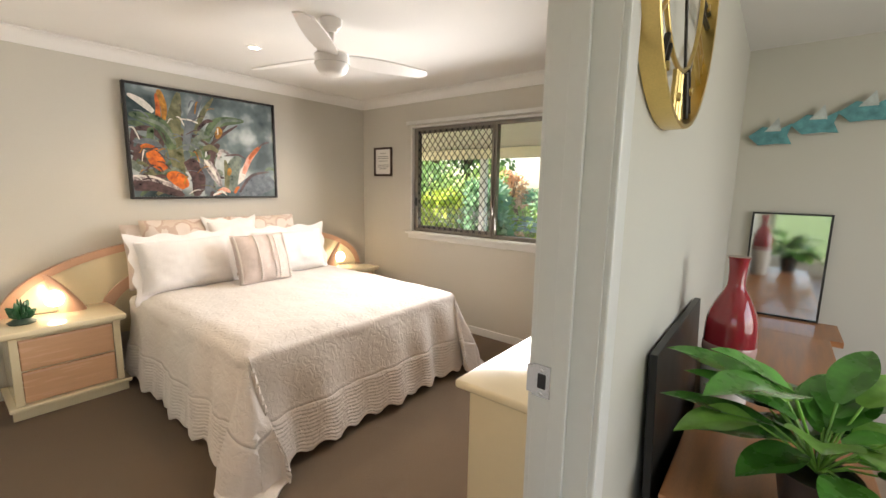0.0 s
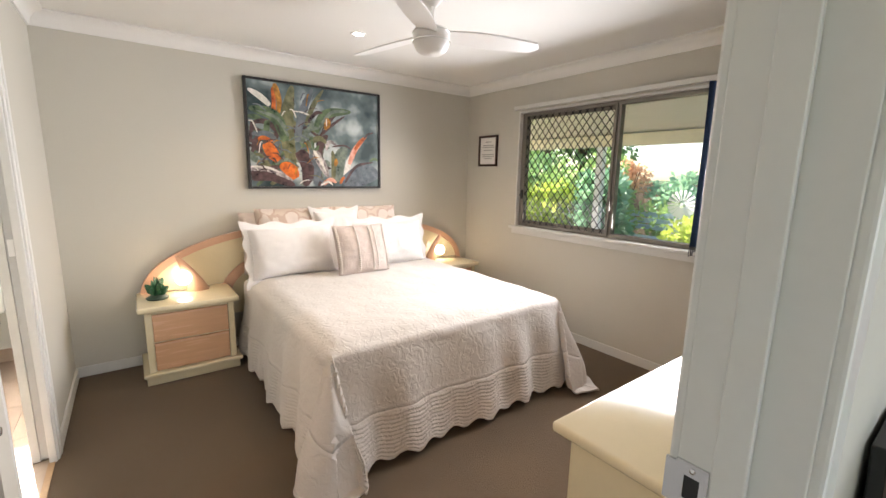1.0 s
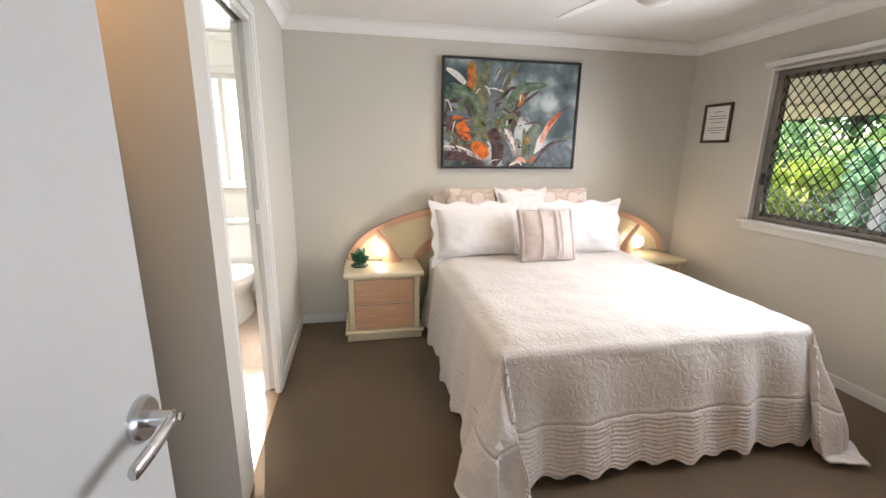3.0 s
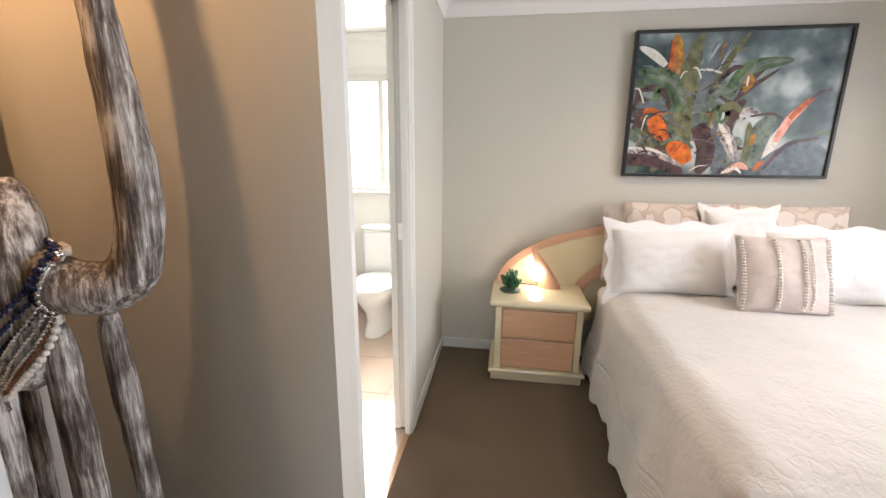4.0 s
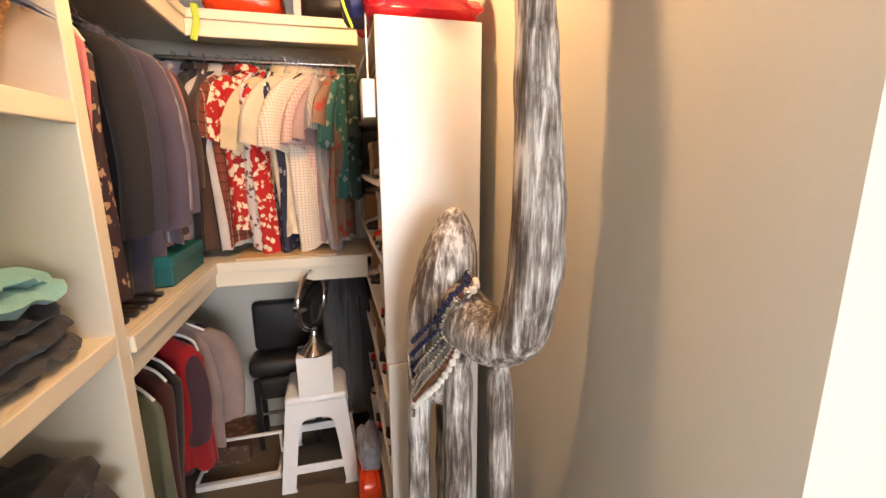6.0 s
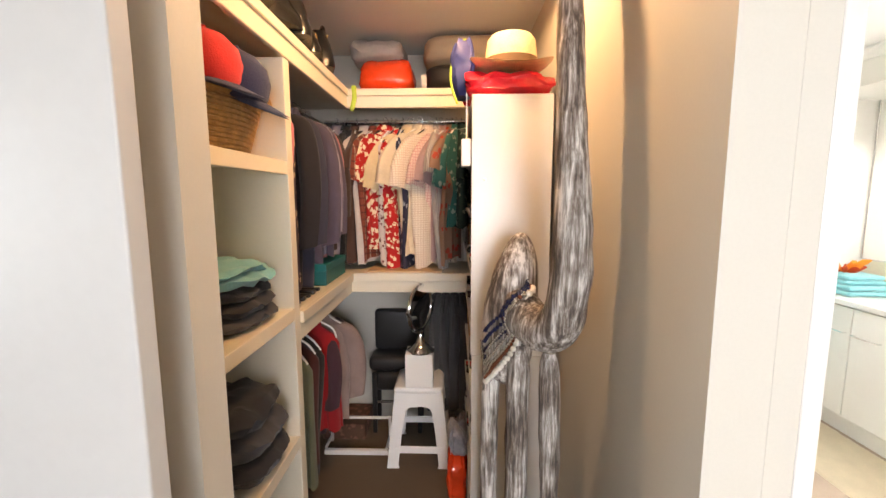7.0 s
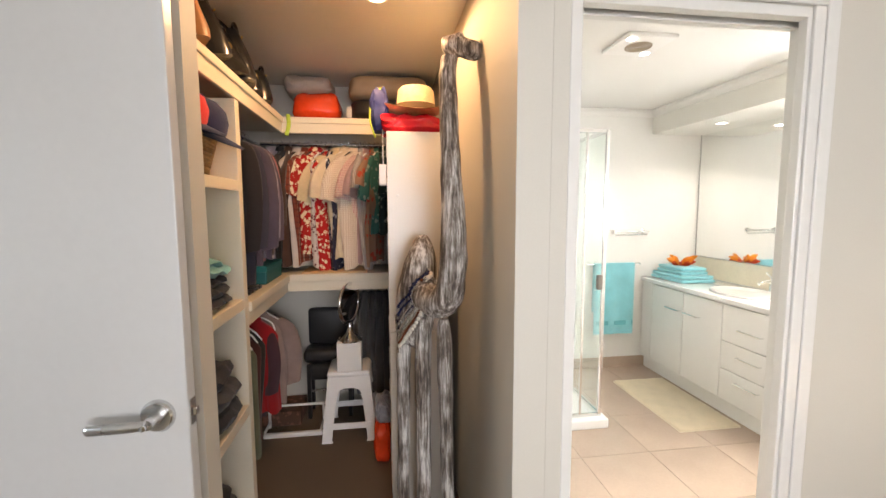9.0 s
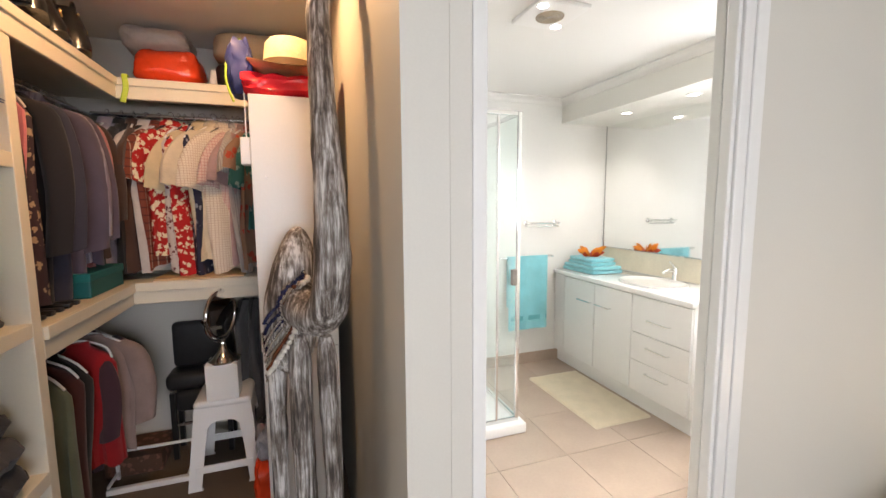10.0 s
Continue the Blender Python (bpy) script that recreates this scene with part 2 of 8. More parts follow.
def grid(bm, nu, nv, f, mi=0, close=False):
    vs = [[bm.verts.new(f(i / (nu - 1), j / (nv - 1))) for j in range(nv)] for i in range(nu)]
    for i in range(nu - 1):
        for j in range(nv - 1):
            bm.faces.new((vs[i][j], vs[i + 1][j], vs[i + 1][j + 1], vs[i][j + 1])).material_index = mi
    return vs


def slab(bm, outline, axis, a, b, mi=0):
    """A flat outline, of two coordinates in the plane across axis, made thick from a to b."""
    def at(p, h):
        return {"x": (h, p[0], p[1]), "y": (p[0], h, p[1]), "z": (p[0], p[1], h)}[axis]
    lo, hi = [bm.verts.new(at(p, a)) for p in outline], [bm.verts.new(at(p, b)) for p in outline]
    bm.faces.new(lo).material_index = mi
    bm.faces.new(hi).material_index = mi
    bridge(bm, lo, hi, mi)
    return bm


def part(name, bm, material, parent=None, label="", smooth=False, kind=""):
    bmesh.ops.recalc_face_normals(bm, faces=bm.faces[:])
    me = bpy.data.meshes.new(name)
    bm.to_mesh(me)
    bm.free()
    for m in material if isinstance(material, (list, tuple)) else [material]:
        me.materials.append(m)
    if smooth:
        me.polygons.foreach_set("use_smooth", [True] * len(me.polygons))
        me.set_sharp_from_angle(angle=radians(40))
    ob = new(name, me)
    if parent is not None:
        ob.parent = parent
        if parent.type == "EMPTY":
            ob.matrix_parent_inverse = parent.matrix_basis.inverted()
    if label:
        ob["label"] = label
    if kind:
        ob["kind"] = kind
    return ob


def thing(name, label, category, at=(0, 0, 0), group="", turn=0.0):
    e = new(name)
    e.empty_display_size = 0.05
    e.matrix_basis = pose(*at, 0, 0, turn)
    return tagged(e, label, category, group)


def B(*boxes, bev=0.0, seg=2):
    bm = bmesh.new()
    for b in boxes:
        box(bm, *b, bev=bev, seg=seg)
    return bm


def structure(name, bm, material, label="", smooth=False):
    return tagged(part(name, bm, material, None, label, smooth), label, "", "", "structure")


# ---------------------------------------------------------------- the shell
XH, YL, YB, YW, XE0, XE1 = -2.87, 0.475, 0.385, 4.0, 0.63, 0.76
TOP = 2.4
structure("floor", B((-2.97, 0.63, YB, 4.0, -0.1, 0.0), (-1.0, 0.63, -1.7, YB, -0.1, 0.0), (0.63, 0.76, 0.635, 1.485, -0.1, 0.0)), CARPET, "brown cut-pile carpet over bedroom and robe")
structure("floor_living", B((0.76, 3.6, -1.8, 4.4, -0.1, 0.0)), surf("living_floor", (0.34, 0.26, 0.19), 0.5, 0.1, 2, 0.2, 60), "plain light brown floor of the living room")
structure("wall_head", B((-2.97, XH, YL, YW + 0.12, -0.1, TOP)), PAINT, "warm grey painted bedroom wall behind the bed")
WX0, WX1, WZ0, WZ1 = -2.1, -0.12, 0.965, 2.075
structure("wall_window", B((XH, WX0, YW, YW + 0.12, -0.1, TOP), (WX1, XE0, YW, YW + 0.12, -0.1, TOP), (WX0, WX1, YW, YW + 0.12, -0.1, WZ0), (WX0, WX1, YW, YW + 0.12, WZ1, TOP)), PAINT, "warm grey painted bedroom wall with a wide window")
DX0, DX1, DZ = -1.86, -1.07, 2.11
structure("wall_left", B((XH - 0.1, DX0, YB, YL, -0.1, TOP), (DX0, DX1, YB, YL, DZ, TOP), (DX1, -1.0, YB, YL, -0.1, TOP),
                         (-0.9, -0.05, YB, YL, 2.14, TOP), (-0.05, XE0, YB, YL, -0.1, TOP)), PAINT, "warm grey painted wall with doorways to bathroom and robe")
structure("wall_entry", B((XE0, XE1, -1.8, 0.62, -0.1, TOP), (XE0, XE1, 0.62, 1.5, 2.06, TOP), (XE0, XE1, 1.5, 4.4, -0.1, TOP)), PAINT, "painted wall between bedroom and living room")
structure("wall_robe_right", B((-1.0, -0.9, -2.1, YL + 0.012, -0.1, TOP)), PAINT, "painted wall between robe and bathroom")
structure("wall_robe_back", B((-0.9, XE0, -1.7, -1.6, -0.1, TOP)), PAINT, "painted back wall of the walk-in robe")
structure("wall_robe_left", B((0.53, XE0, -1.6, YB, -0.1, TOP)), PAINT, "painted side wall of the walk-in robe")
structure("wall_bath_far", B((-3.6, -1.0, -2.12, -2.0, -0.1, TOP)), BATHW, "white tiled far wall of the bathroom")
BY0, BY1, BZ0, BZ1 = -0.52, 0.2, 1.12, 2.08
structure("wall_bath_window", B((-3.6, -3.5, -2.0, BY0, -0.1, TOP), (-3.6, -3.5, BY1, YB, -0.1, TOP), (-3.6, -3.5, BY0, BY1, -0.1, BZ0), (-3.6, -3.5, BY0, BY1, BZ1, TOP)), BATHP, "white bathroom wall with a small window")
structure("wall_bath_end", B((-3.6, -2.97, YB, YL, -0.1, TOP)), BATHP, "plain white bathroom end wall")
structure("wall_bath_lining", B((-2.97, DX0 - 0.06, YB - 0.01, YB - 0.001, 0, TOP), (-1.01, -1.001, -2.0, YB - 0.005, 0, TOP)), BATHP, "white lining of the bathroom walls")
structure("bath_bulkhead", B((-3.5, -3.0, -2.0, -0.45, 2.19, TOP)), BATHP, "white bulkhead over the vanity with recessed lamps")
structure("wall_living_far", B((XE1, 3.7, 4.3, 4.4, -0.1, TOP)), PAINT, "pale painted end wall of the living room")
structure("wall_living_side", B((3.6, 3.7, -1.8, 0.9, -0.1, TOP), (3.6, 3.7, 3.3, 4.3, -0.1, TOP), (3.6, 3.7, 0.9, 3.3, -0.1, 0.4), (3.6, 3.7, 0.9, 3.3, 2.25, TOP)), PAINT, "painted living room wall with a wide window opening")
structure("wall_living_back", B((XE1, 1.0, -1.9, -1.8, -0.1, TOP), (2.9, 3.6, -1.9, -1.8, -0.1, TOP), (1.0, 2.9, -1.9, -1.8, -0.1, 0.3), (1.0, 2.9, -1.9, -1.8, 2.3, TOP)), PAINT, "living room wall with a wide glazed opening")
structure("ceiling", B((-2.97, XE1, YB, 4.12, TOP, TOP + 0.15)), CEIL, "white plasterboard bedroom ceiling")
structure("ceiling_robe", B((-1.0, XE1, -1.8, YB, TOP, TOP + 0.15)), CEIL, "white plasterboard robe ceiling")
structure("ceiling_bath", B((-3.6, -1.0, -2.12, YB, TOP, TOP + 0.15), (-3.6, -2.97, YB, YL, TOP, TOP + 0.15)), CEIL, "white bathroom ceiling")
structure("ceiling_living", B((XE1, 3.7, -1.9, 4.4, TOP, TOP + 0.15)), CEIL, "white living room ceiling")


def cove(bm, p0, p1, inward, size=0.09):
    """Coved cornice from p0 to p1 along a wall; inward is the way into the room."""
    p0, p1, w = Vector(p0), Vector(p1), Vector(inward)
    prof = [(0.0, -size), (0.012, -size), (0.016, -size + 0.012)]
    prof += [(0.016 + (size - 0.028) * (1 - math.cos(a)), -size + 0.012 + (size - 0.028) * math.sin(a)) for a in [radians(x) for x in (15, 30, 45, 60, 75, 90)]]
    prof += [(size, -0.012), (size, -0.001), (0.0, -0.001)]
    d = (p1 - p0).normalized()
    ends = []
    for p, s in ((p0, 1), (p1, -1)):
        ends.append([bm.verts.new(p + w * u + d * (s * u) + Vector((0, 0, v))) for u, v in prof])
    bridge(bm, *ends)
    for e in ends:
        bm.faces.new(e)


bm = bmesh.new()
cove(bm, (XH, YL, TOP), (XH, YW, TOP), (1, 0, 0))
cove(bm, (XH, YW, TOP), (XE0, YW, TOP), (0, -1, 0))
cove(bm, (XE0, YW, TOP), (XE0, YL, TOP), (-1, 0, 0))
cove(bm, (XE0, YL, TOP), (XH, YL, TOP), (0, 1, 0))
structure("cornice", bm, CEIL, "white coved plaster cornice round the bedroom ceiling", True)
bm = bmesh.new()
cove(bm, (-3.0, -2.0, TOP), (-1.01, -2.0, TOP), (0, 1, 0), 0.06)
cove(bm, (-3.5, -0.45, TOP), (-3.5, YB - 0.01, TOP), (1, 0, 0), 0.06)
cove(bm, (-3.0, -0.45, TOP), (-3.0, -2.0, TOP), (1, 0, 0), 0.06)
structure("cornice_bath", bm, CEIL, "white coved cornice of the bathroom", True)


def skirt(name, boxes):
    structure(name, B(*boxes, bev=0.004), TRIM, "white painted skirting board")


skirt("baseboard_head", [(XH, XH + 0.014, YL, YW, 0, 0.075)])
skirt("baseboard_window", [(XH + 0.014, XE0, YW - 0.014, YW, 0, 0.075)])
skirt("baseboard_left", [(XH + 0.014, -1.905, YL, YL + 0.014, 0, 0.075), (-0.05, 0.58, YL, YL + 0.014, 0, 0.075)])
skirt("baseboard_entry", [(XE0 - 0.014, XE0, 1.575, YW - 0.014, 0, 0.075)])
structure("skirting_tile", B((-3.0, -2.05, -1.999, -1.99, 0, 0.1), (-3.499, -3.49, -0.5, YB - 0.015, 0, 0.1), bev=0.002), TILE, "beige tile skirting in the bathroom")

# bathroom doorway: cavity slider with split jambs and architraves
structure("trim_bath_side", B((-1.05, -1.0005, YL, YL + 0.012, 0, 2.18), bev=0.001), PAINT, "warm grey painted board beside the bathroom doorway")
structure("trim_bath_door", B((-1.9, -1.855, YL, YL + 0.016, 0, 2.18), (-1.855, -1.05, YL, YL + 0.016, 2.115, 2.18), bev=0.004), TRIM, "white painted architrave round the bathroom doorway")
structure("jamb_bath_door", B((-1.085, -1.0505, YB - 0.005, YL + 0.012, 0, 2.11), (-1.8605, -1.845, YB - 0.007, YB + 0.027, 0, 2.11), (-1.815, -1.8, YL - 0.027, YL + 0.004, 0, 2.11), (-1.854, -1.8155, YL - 0.02, YL + 0.012, 0, 2.114),
                              (-1.845, -1.085, YB - 0.005, YB + 0.027, 2.08, 2.11), (-1.8, -1.085, YL - 0.027, YL + 0.008, 2.08, 2.11), bev=0.003), TRIM, "white split door jamb of a sliding door")
# Black boxes paint the shade inside the door's pocket and head slot.
structure("jamb_bath_shadow", B((-1.0845, -1.08, YB + 0.033, YL - 0.03, 0, 2.11), (-1.88, -1.861, YB + 0.027, YL - 0.027, 0, 2.11), (-1.845, -1.085, YB + 0.027, YL - 0.027, 2.1, 2.11)), BLACK, "black strips standing in for the shade inside the sliding door's pocket")
door = thing("sliding_door", "white sliding door pushed back into its wall pocket", "door", (-1.81, 0.43, 0.01))
door["kind"] = "structure"
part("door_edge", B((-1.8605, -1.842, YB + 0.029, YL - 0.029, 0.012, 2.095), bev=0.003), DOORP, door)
part("finger_pull", B((-1.843, -1.838, YB + 0.034, YL - 0.034, 1.05, 1.13), bev=0.002), PLASTIC, door, "small white finger pull")

# entry doorway
root = structure("jamb_entry", B((XE0 - 0.004, XE1 + 0.004, 1.485, 1.5, 0, 2.06), bev=0.002), TRIM, "white painted door jamb with stop")
part("jamb", B((XE0 - 0.004, XE1 + 0.004, 0.62, 0.635, 0, 2.06), bev=0.002), TRIM, root)
part("jamb_head", B((XE0 - 0.004, XE1 + 0.004, 0.635, 1.485, 2.045, 2.06), bev=0.002), TRIM, root)
part("door_stop", B((XE0 + 0.042, XE0 + 0.08, 1.473, 1.4855, 0, 2.04), bev=0.002), TRIM, root)
part("door_stop", B((XE0 + 0.042, XE0 + 0.08, 0.6345, 0.647, 0, 2.04), bev=0.002), TRIM, root)
root = structure("trim_entry", B((XE0 - 0.018, XE0 - 0.001, 1.488, 1.555, 0, 2.12), bev=0.005), TRIM, "white painted architrave round the bedroom doorway")
part("architrave", B((XE0 - 0.018, XE0 - 0.001, 0.565, 0.632, 0, 2.12), bev=0.005), TRIM, root)
part("head_architrave", B((XE0 - 0.018, XE0 - 0.001, 0.632, 1.488, 2.05, 2.12), bev=0.005), TRIM, root)
part("architrave", B((XE1 + 0.001, XE1 + 0.018, 1.488, 1.555, 0, 2.12), bev=0.005), TRIM, root)
part("architrave", B((XE1 + 0.001, XE1 + 0.018, 0.565, 0.632, 0, 2.12), bev=0.005), TRIM, root)
part("head_architrave", B((XE1 + 0.001, XE1 + 0.018, 0.632, 1.488, 2.05, 2.12), bev=0.005), TRIM, root)
plate = thing("strike_plate", "satin steel strike plate let into the door jamb", "door hardware", (0.645, 1.484, 1.03))
bm = B((0.626, 0.668, 1.4815, 1.4855, 0.995, 1.015), (0.626, 0.668, 1.4815, 1.4855, 1.05, 1.07), (0.626, 0.638, 1.4815, 1.4855, 1.015, 1.05), (0.658, 0.668, 1.4815, 1.4855, 1.015, 1.05), (0.612, 0.626, 1.4815, 1.4855, 1.0, 1.065))
part("plate", bm, SATIN, plate)
part("latch_hole", B((0.638, 0.658, 1.4835, 1.4853, 1.015, 1.05)), BLACK, plate)
for z in (1.004, 1.06):
    bm = bmesh.new()
    lathe(bm, [(0.004, 0), (0.004, 0.001), (0.002, 0.0015)], n=10, m=pose(0.648, 1.4815, z, 90, 0, 0))
    part("screw", bm, CHROME, plate)

# open bedroom door
leaf = thing("bedroom_door", "open white flush bedroom door with a lever handle", "door", (0.67, 0.655, 0.012))
leaf["kind"] = "structure"
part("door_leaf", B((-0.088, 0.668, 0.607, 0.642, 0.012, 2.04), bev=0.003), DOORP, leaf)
for s, y in ((1, 0.642), (-1, 0.607)):
    rose = bmesh.new()
    lathe(rose, [(0.0, 0), (0.037, 0), (0.037, 0.006), (0.032, 0.013), (0.014, 0.013), (0.012, 0.03), (0.012, 0.048), (0.0, 0.049)], n=28, m=pose(-0.024, y, 1.055, -90 * s, 0, 0))
    rose_ob = part("rose", rose, SATIN, leaf, smooth=True)
    lever = bmesh.new()
    tube(lever, smoothpath([(-0.024, y + s * 0.047, 1.055), (0.0, y + s * 0.052, 1.055), (0.055, y + s * 0.053, 1.053), (0.097, y + s * 0.05, 1.05)], 6), [0.011] * 6 + [0.012] * 12 + [0.009], n=12, flat=0.62, side=(0, 0, 1))
    part("lever", lever, SATIN, leaf, "satin nickel lever", True)
    knob = bmesh.new()
    lathe(knob, [(0.0, 0), (0.007, 0), (0.007, 0.004), (0.0, 0.0045)], n=12, m=pose(-0.024, y + s * 0.0585, 1.055, -90 * s, 0, 0))
    part("privacy_button", knob, CHROME, leaf)
part("latch_plate", B((-0.0905, -0.088, 0.613, 0.636, 1.025, 1.085)), SATIN, leaf)
part("latch_bolt", B((-0.101, -0.0905, 0.618, 0.631, 1.046, 1.064), bev=0.002), CHROME, leaf)
for z in (0.2, 1.0, 1.85):
    part("hinge", B((0.662, 0.69, 0.64, 0.678, z, z + 0.1), bev=0.003), SATIN, leaf)
leaf.matrix_basis = pose(0.67, 0.615, 0.012, 0, 0, -2.9)

# ---------------------------------------------------------------- bedroom window
win = thing("window_1", "bronze aluminium sliding window with a diamond security screen", "window", (-1.11, 4.0, 0.965))
win["kind"] = "structure"
part("window_reveal", B((WX0, WX0 + 0.016, 3.99, 4.118, WZ0, WZ1), (WX1 - 0.016, WX1, 3.99, 4.118, WZ0, WZ1), (WX0 + 0.016, WX1 - 0.016, 3.99, 4.118, WZ1 - 0.016, WZ1), bev=0.002), TRIM, win, "white painted timber reveal")
part("window_sill", B((WX0 - 0.05, WX1 + 0.05, 3.955, 4.118, WZ0 - 0.022, WZ0 + 0.004), (WX0 - 0.03, WX1 + 0.03, 3.984, 3.999, WZ0 - 0.075, WZ0 - 0.022), bev=0.004), TRIM, win, "white painted sill and apron")
FX0, FX1, FZ0, FZ1 = WX0 + 0.017, WX1 - 0.017, WZ0 + 0.005, WZ1 - 0.017
part("window_frame", B((FX0, FX0 + 0.03, 4.03, 4.1, FZ0, FZ1), (FX1 - 0.03, FX1, 4.03, 4.1, FZ0, FZ1), (FX0 + 0.03, FX1 - 0.03, 4.03, 4.1, FZ0, FZ0 + 0.035), (FX0 + 0.03, FX1 - 0.03, 4.03, 4.1, FZ1 - 0.03, FZ1), bev=0.002), BRONZE, win)
MX = -1.08
part("meeting_stile", B((MX - 0.03, MX + 0.022, 4.036, 4.092, FZ0 + 0.03, FZ1 - 0.03), bev=0.002), BRONZE, win)
part("sash_stile", B((FX0 + 0.032, FX0 + 0.065, 4.05, 4.075, FZ0 + 0.03, FZ1 - 0.03), (FX0 + 0.065, MX - 0.03, 4.05, 4.075, FZ0 + 0.03, FZ0 + 0.06), (FX0 + 0.065, MX - 0.03, 4.05, 4.075, FZ1 - 0.06, FZ1 - 0.03), bev=0.002), BRONZE, win)
for name, x0, x1, y in (("pane", FX0 + 0.06, MX - 0.02, 4.07), ("pane", MX, FX1 - 0.03, 4.085)):
    g = part(name, B((x0, x1, y, y + 0.004, FZ0 + 0.03, FZ1 - 0.03)), WINGLASS, win)
    g.visible_shadow = False
bm = bmesh.new()
box(bm, FX0 + 0.034, FX0 + 0.06, 4.02, 4.045, FZ0 + 0.01, FZ1 - 0.01, 0.002)
box(bm, MX - 0.028, MX - 0.004, 4.02, 4.035, FZ0 + 0.01, FZ1 - 0.01, 0.002)
box(bm, FX0 + 0.06, MX - 0.028, 4.02, 4.035, FZ0 + 0.01, FZ0 + 0.034, 0.002)
box(bm, FX0 + 0.06, MX - 0.028, 4.02, 4.035, FZ1 - 0.034, FZ1 - 0.01, 0.002)
part("screen_frame", bm, BRONZE, win)
gx0, gx1, gz0, gz1 = FX0 + 0.06, MX - 0.028, FZ0 + 0.034, FZ1 - 0.034
bm = bmesh.new()
pitch, ratio = 0.072, 1.25


def bar(bm, a, b, y, w):
    d = Vector((b[0] - a[0], 0, b[1] - a[1])).normalized()
    nrm = Vector((-d.z, 0, d.x)) * w
    q = [Vector((p[0], y + dy, p[1])) + s * nrm for p in (a, b) for s in (-1, 1) for dy in (-0.002, 0.002)]
    v = [bm.verts.new(p) for p in q]
    for f in ((0, 1, 3, 2), (4, 6, 7, 5), (0, 4, 5, 1), (2, 3, 7, 6), (0, 2, 6, 4), (1, 5, 7, 3)):
        bm.faces.new([v[i] for i in f])


H_, W_ = gz1 - gz0, gx1 - gx0
for s in (1, -1):
    k = -int(H_ / ratio / pitch) - 1
    while k * pitch < W_:
        x_at = k * pitch
        pts = []
        x_lo, x_hi = x_at, x_at + H_ / ratio
        a0, a1 = max(x_lo, 0), min(x_hi, W_)
        if a1 - a0 > 0.005:
            za, zb = (a0 - x_at) * ratio, (a1 - x_at) * ratio
            if s > 0:
                bar(bm, (gx0 + a0, gz0 + za), (gx0 + a1, gz0 + zb), 4.027, 0.0033)
            else:
                bar(bm, (gx0 + a0, gz1 - za), (gx0 + a1, gz1 - zb), 4.0285, 0.0033)
        k += 1
part("security_grille", bm, surf("black_mesh", (0.012, 0.012, 0.013), 0.5), win, "dark diamond security grille", kind="stuff")
bm = B((FX0 + 0.036, FX0 + 0.056, 4.0, 4.02, 1.24, 1.33), (FX0 + 0.04, FX0 + 0.052, 3.982, 4.003, 1.27, 1.285), bev=0.003)
part("window_lock", bm, BLACK, win)
BLIND = surf("navy_curtain_cloth", (0.02, 0.05, 0.12), 0.8, 0.12, 5, 0.4, 300, fine=0.1, sheen=0.2)
FRINGE = surf("grey_fringe", (0.2, 0.2, 0.22), 0.95, 0.2, 40, 0.6, 300, fine=0.15)
curtain = thing("curtain", "navy curtain with grey fringed hem drawn back from the window", "curtain", (-0.25, 3.95, 1.0))
part("track", B((WX0 - 0.03, WX1 + 0.04, 3.945, 3.985, 2.085, 2.12), bev=0.003), TRIM, curtain, "white curtain track")


def drape(u, v, off=0.0):
    """Gathered cloth: u across, v upward."""
    x = -0.405 + 0.36 * u + 0.03 * (1 - v) * math.sin(u * 5)
    return x, 3.935 + 0.028 * math.sin(u * 21 + 0.6 * math.sin(v * 3)) + off, 0.995 + 1.09 * v


bm = bmesh.new()
for off in (0.0, 0.004):
    grid(bm, 60, 14, lambda u, v: drape(u, v, off))
part("cloth", bm, BLIND, curtain, smooth=True)
bm = bmesh.new()
for k in range(90):
    x, y, z = drape(k / 89, 0, 0.002)
    tube(bm, [(x, y, z + 0.01), (x + 0.002 * math.sin(k * 2.1), y, z - 0.03), (x + 0.004 * math.sin(k * 1.3), y + 0.002, z - 0.06 - 0.008 * math.sin(k * 5.7))], 0.003, 5)
part("fringe", bm, FRINGE, curtain, "grey fringe", kind="stuff")

# ---------------------------------------------------------------- bed
bed = thing("bed", "queen bed base and mattress under a quilted coverlet", "bed", (-1.9, 2.4, 0))
part("bed_base", B((-2.78, -1.0, 1.64, 3.17, 0.06, 0.36), bev=0.02), LINEN, bed)
part("mattress", B((-2.78, -0.97, 1.61, 3.19, 0.36, 0.63), bev=0.06, seg=4), WHITECLOTH, bed, smooth=True)
for x in (-2.6, -1.25):
    for y in (1.75, 3.05):
        part("leg", B((x - 0.03, x + 0.03, y - 0.03, y + 0.03, 0, 0.06)), BLACK, bed)


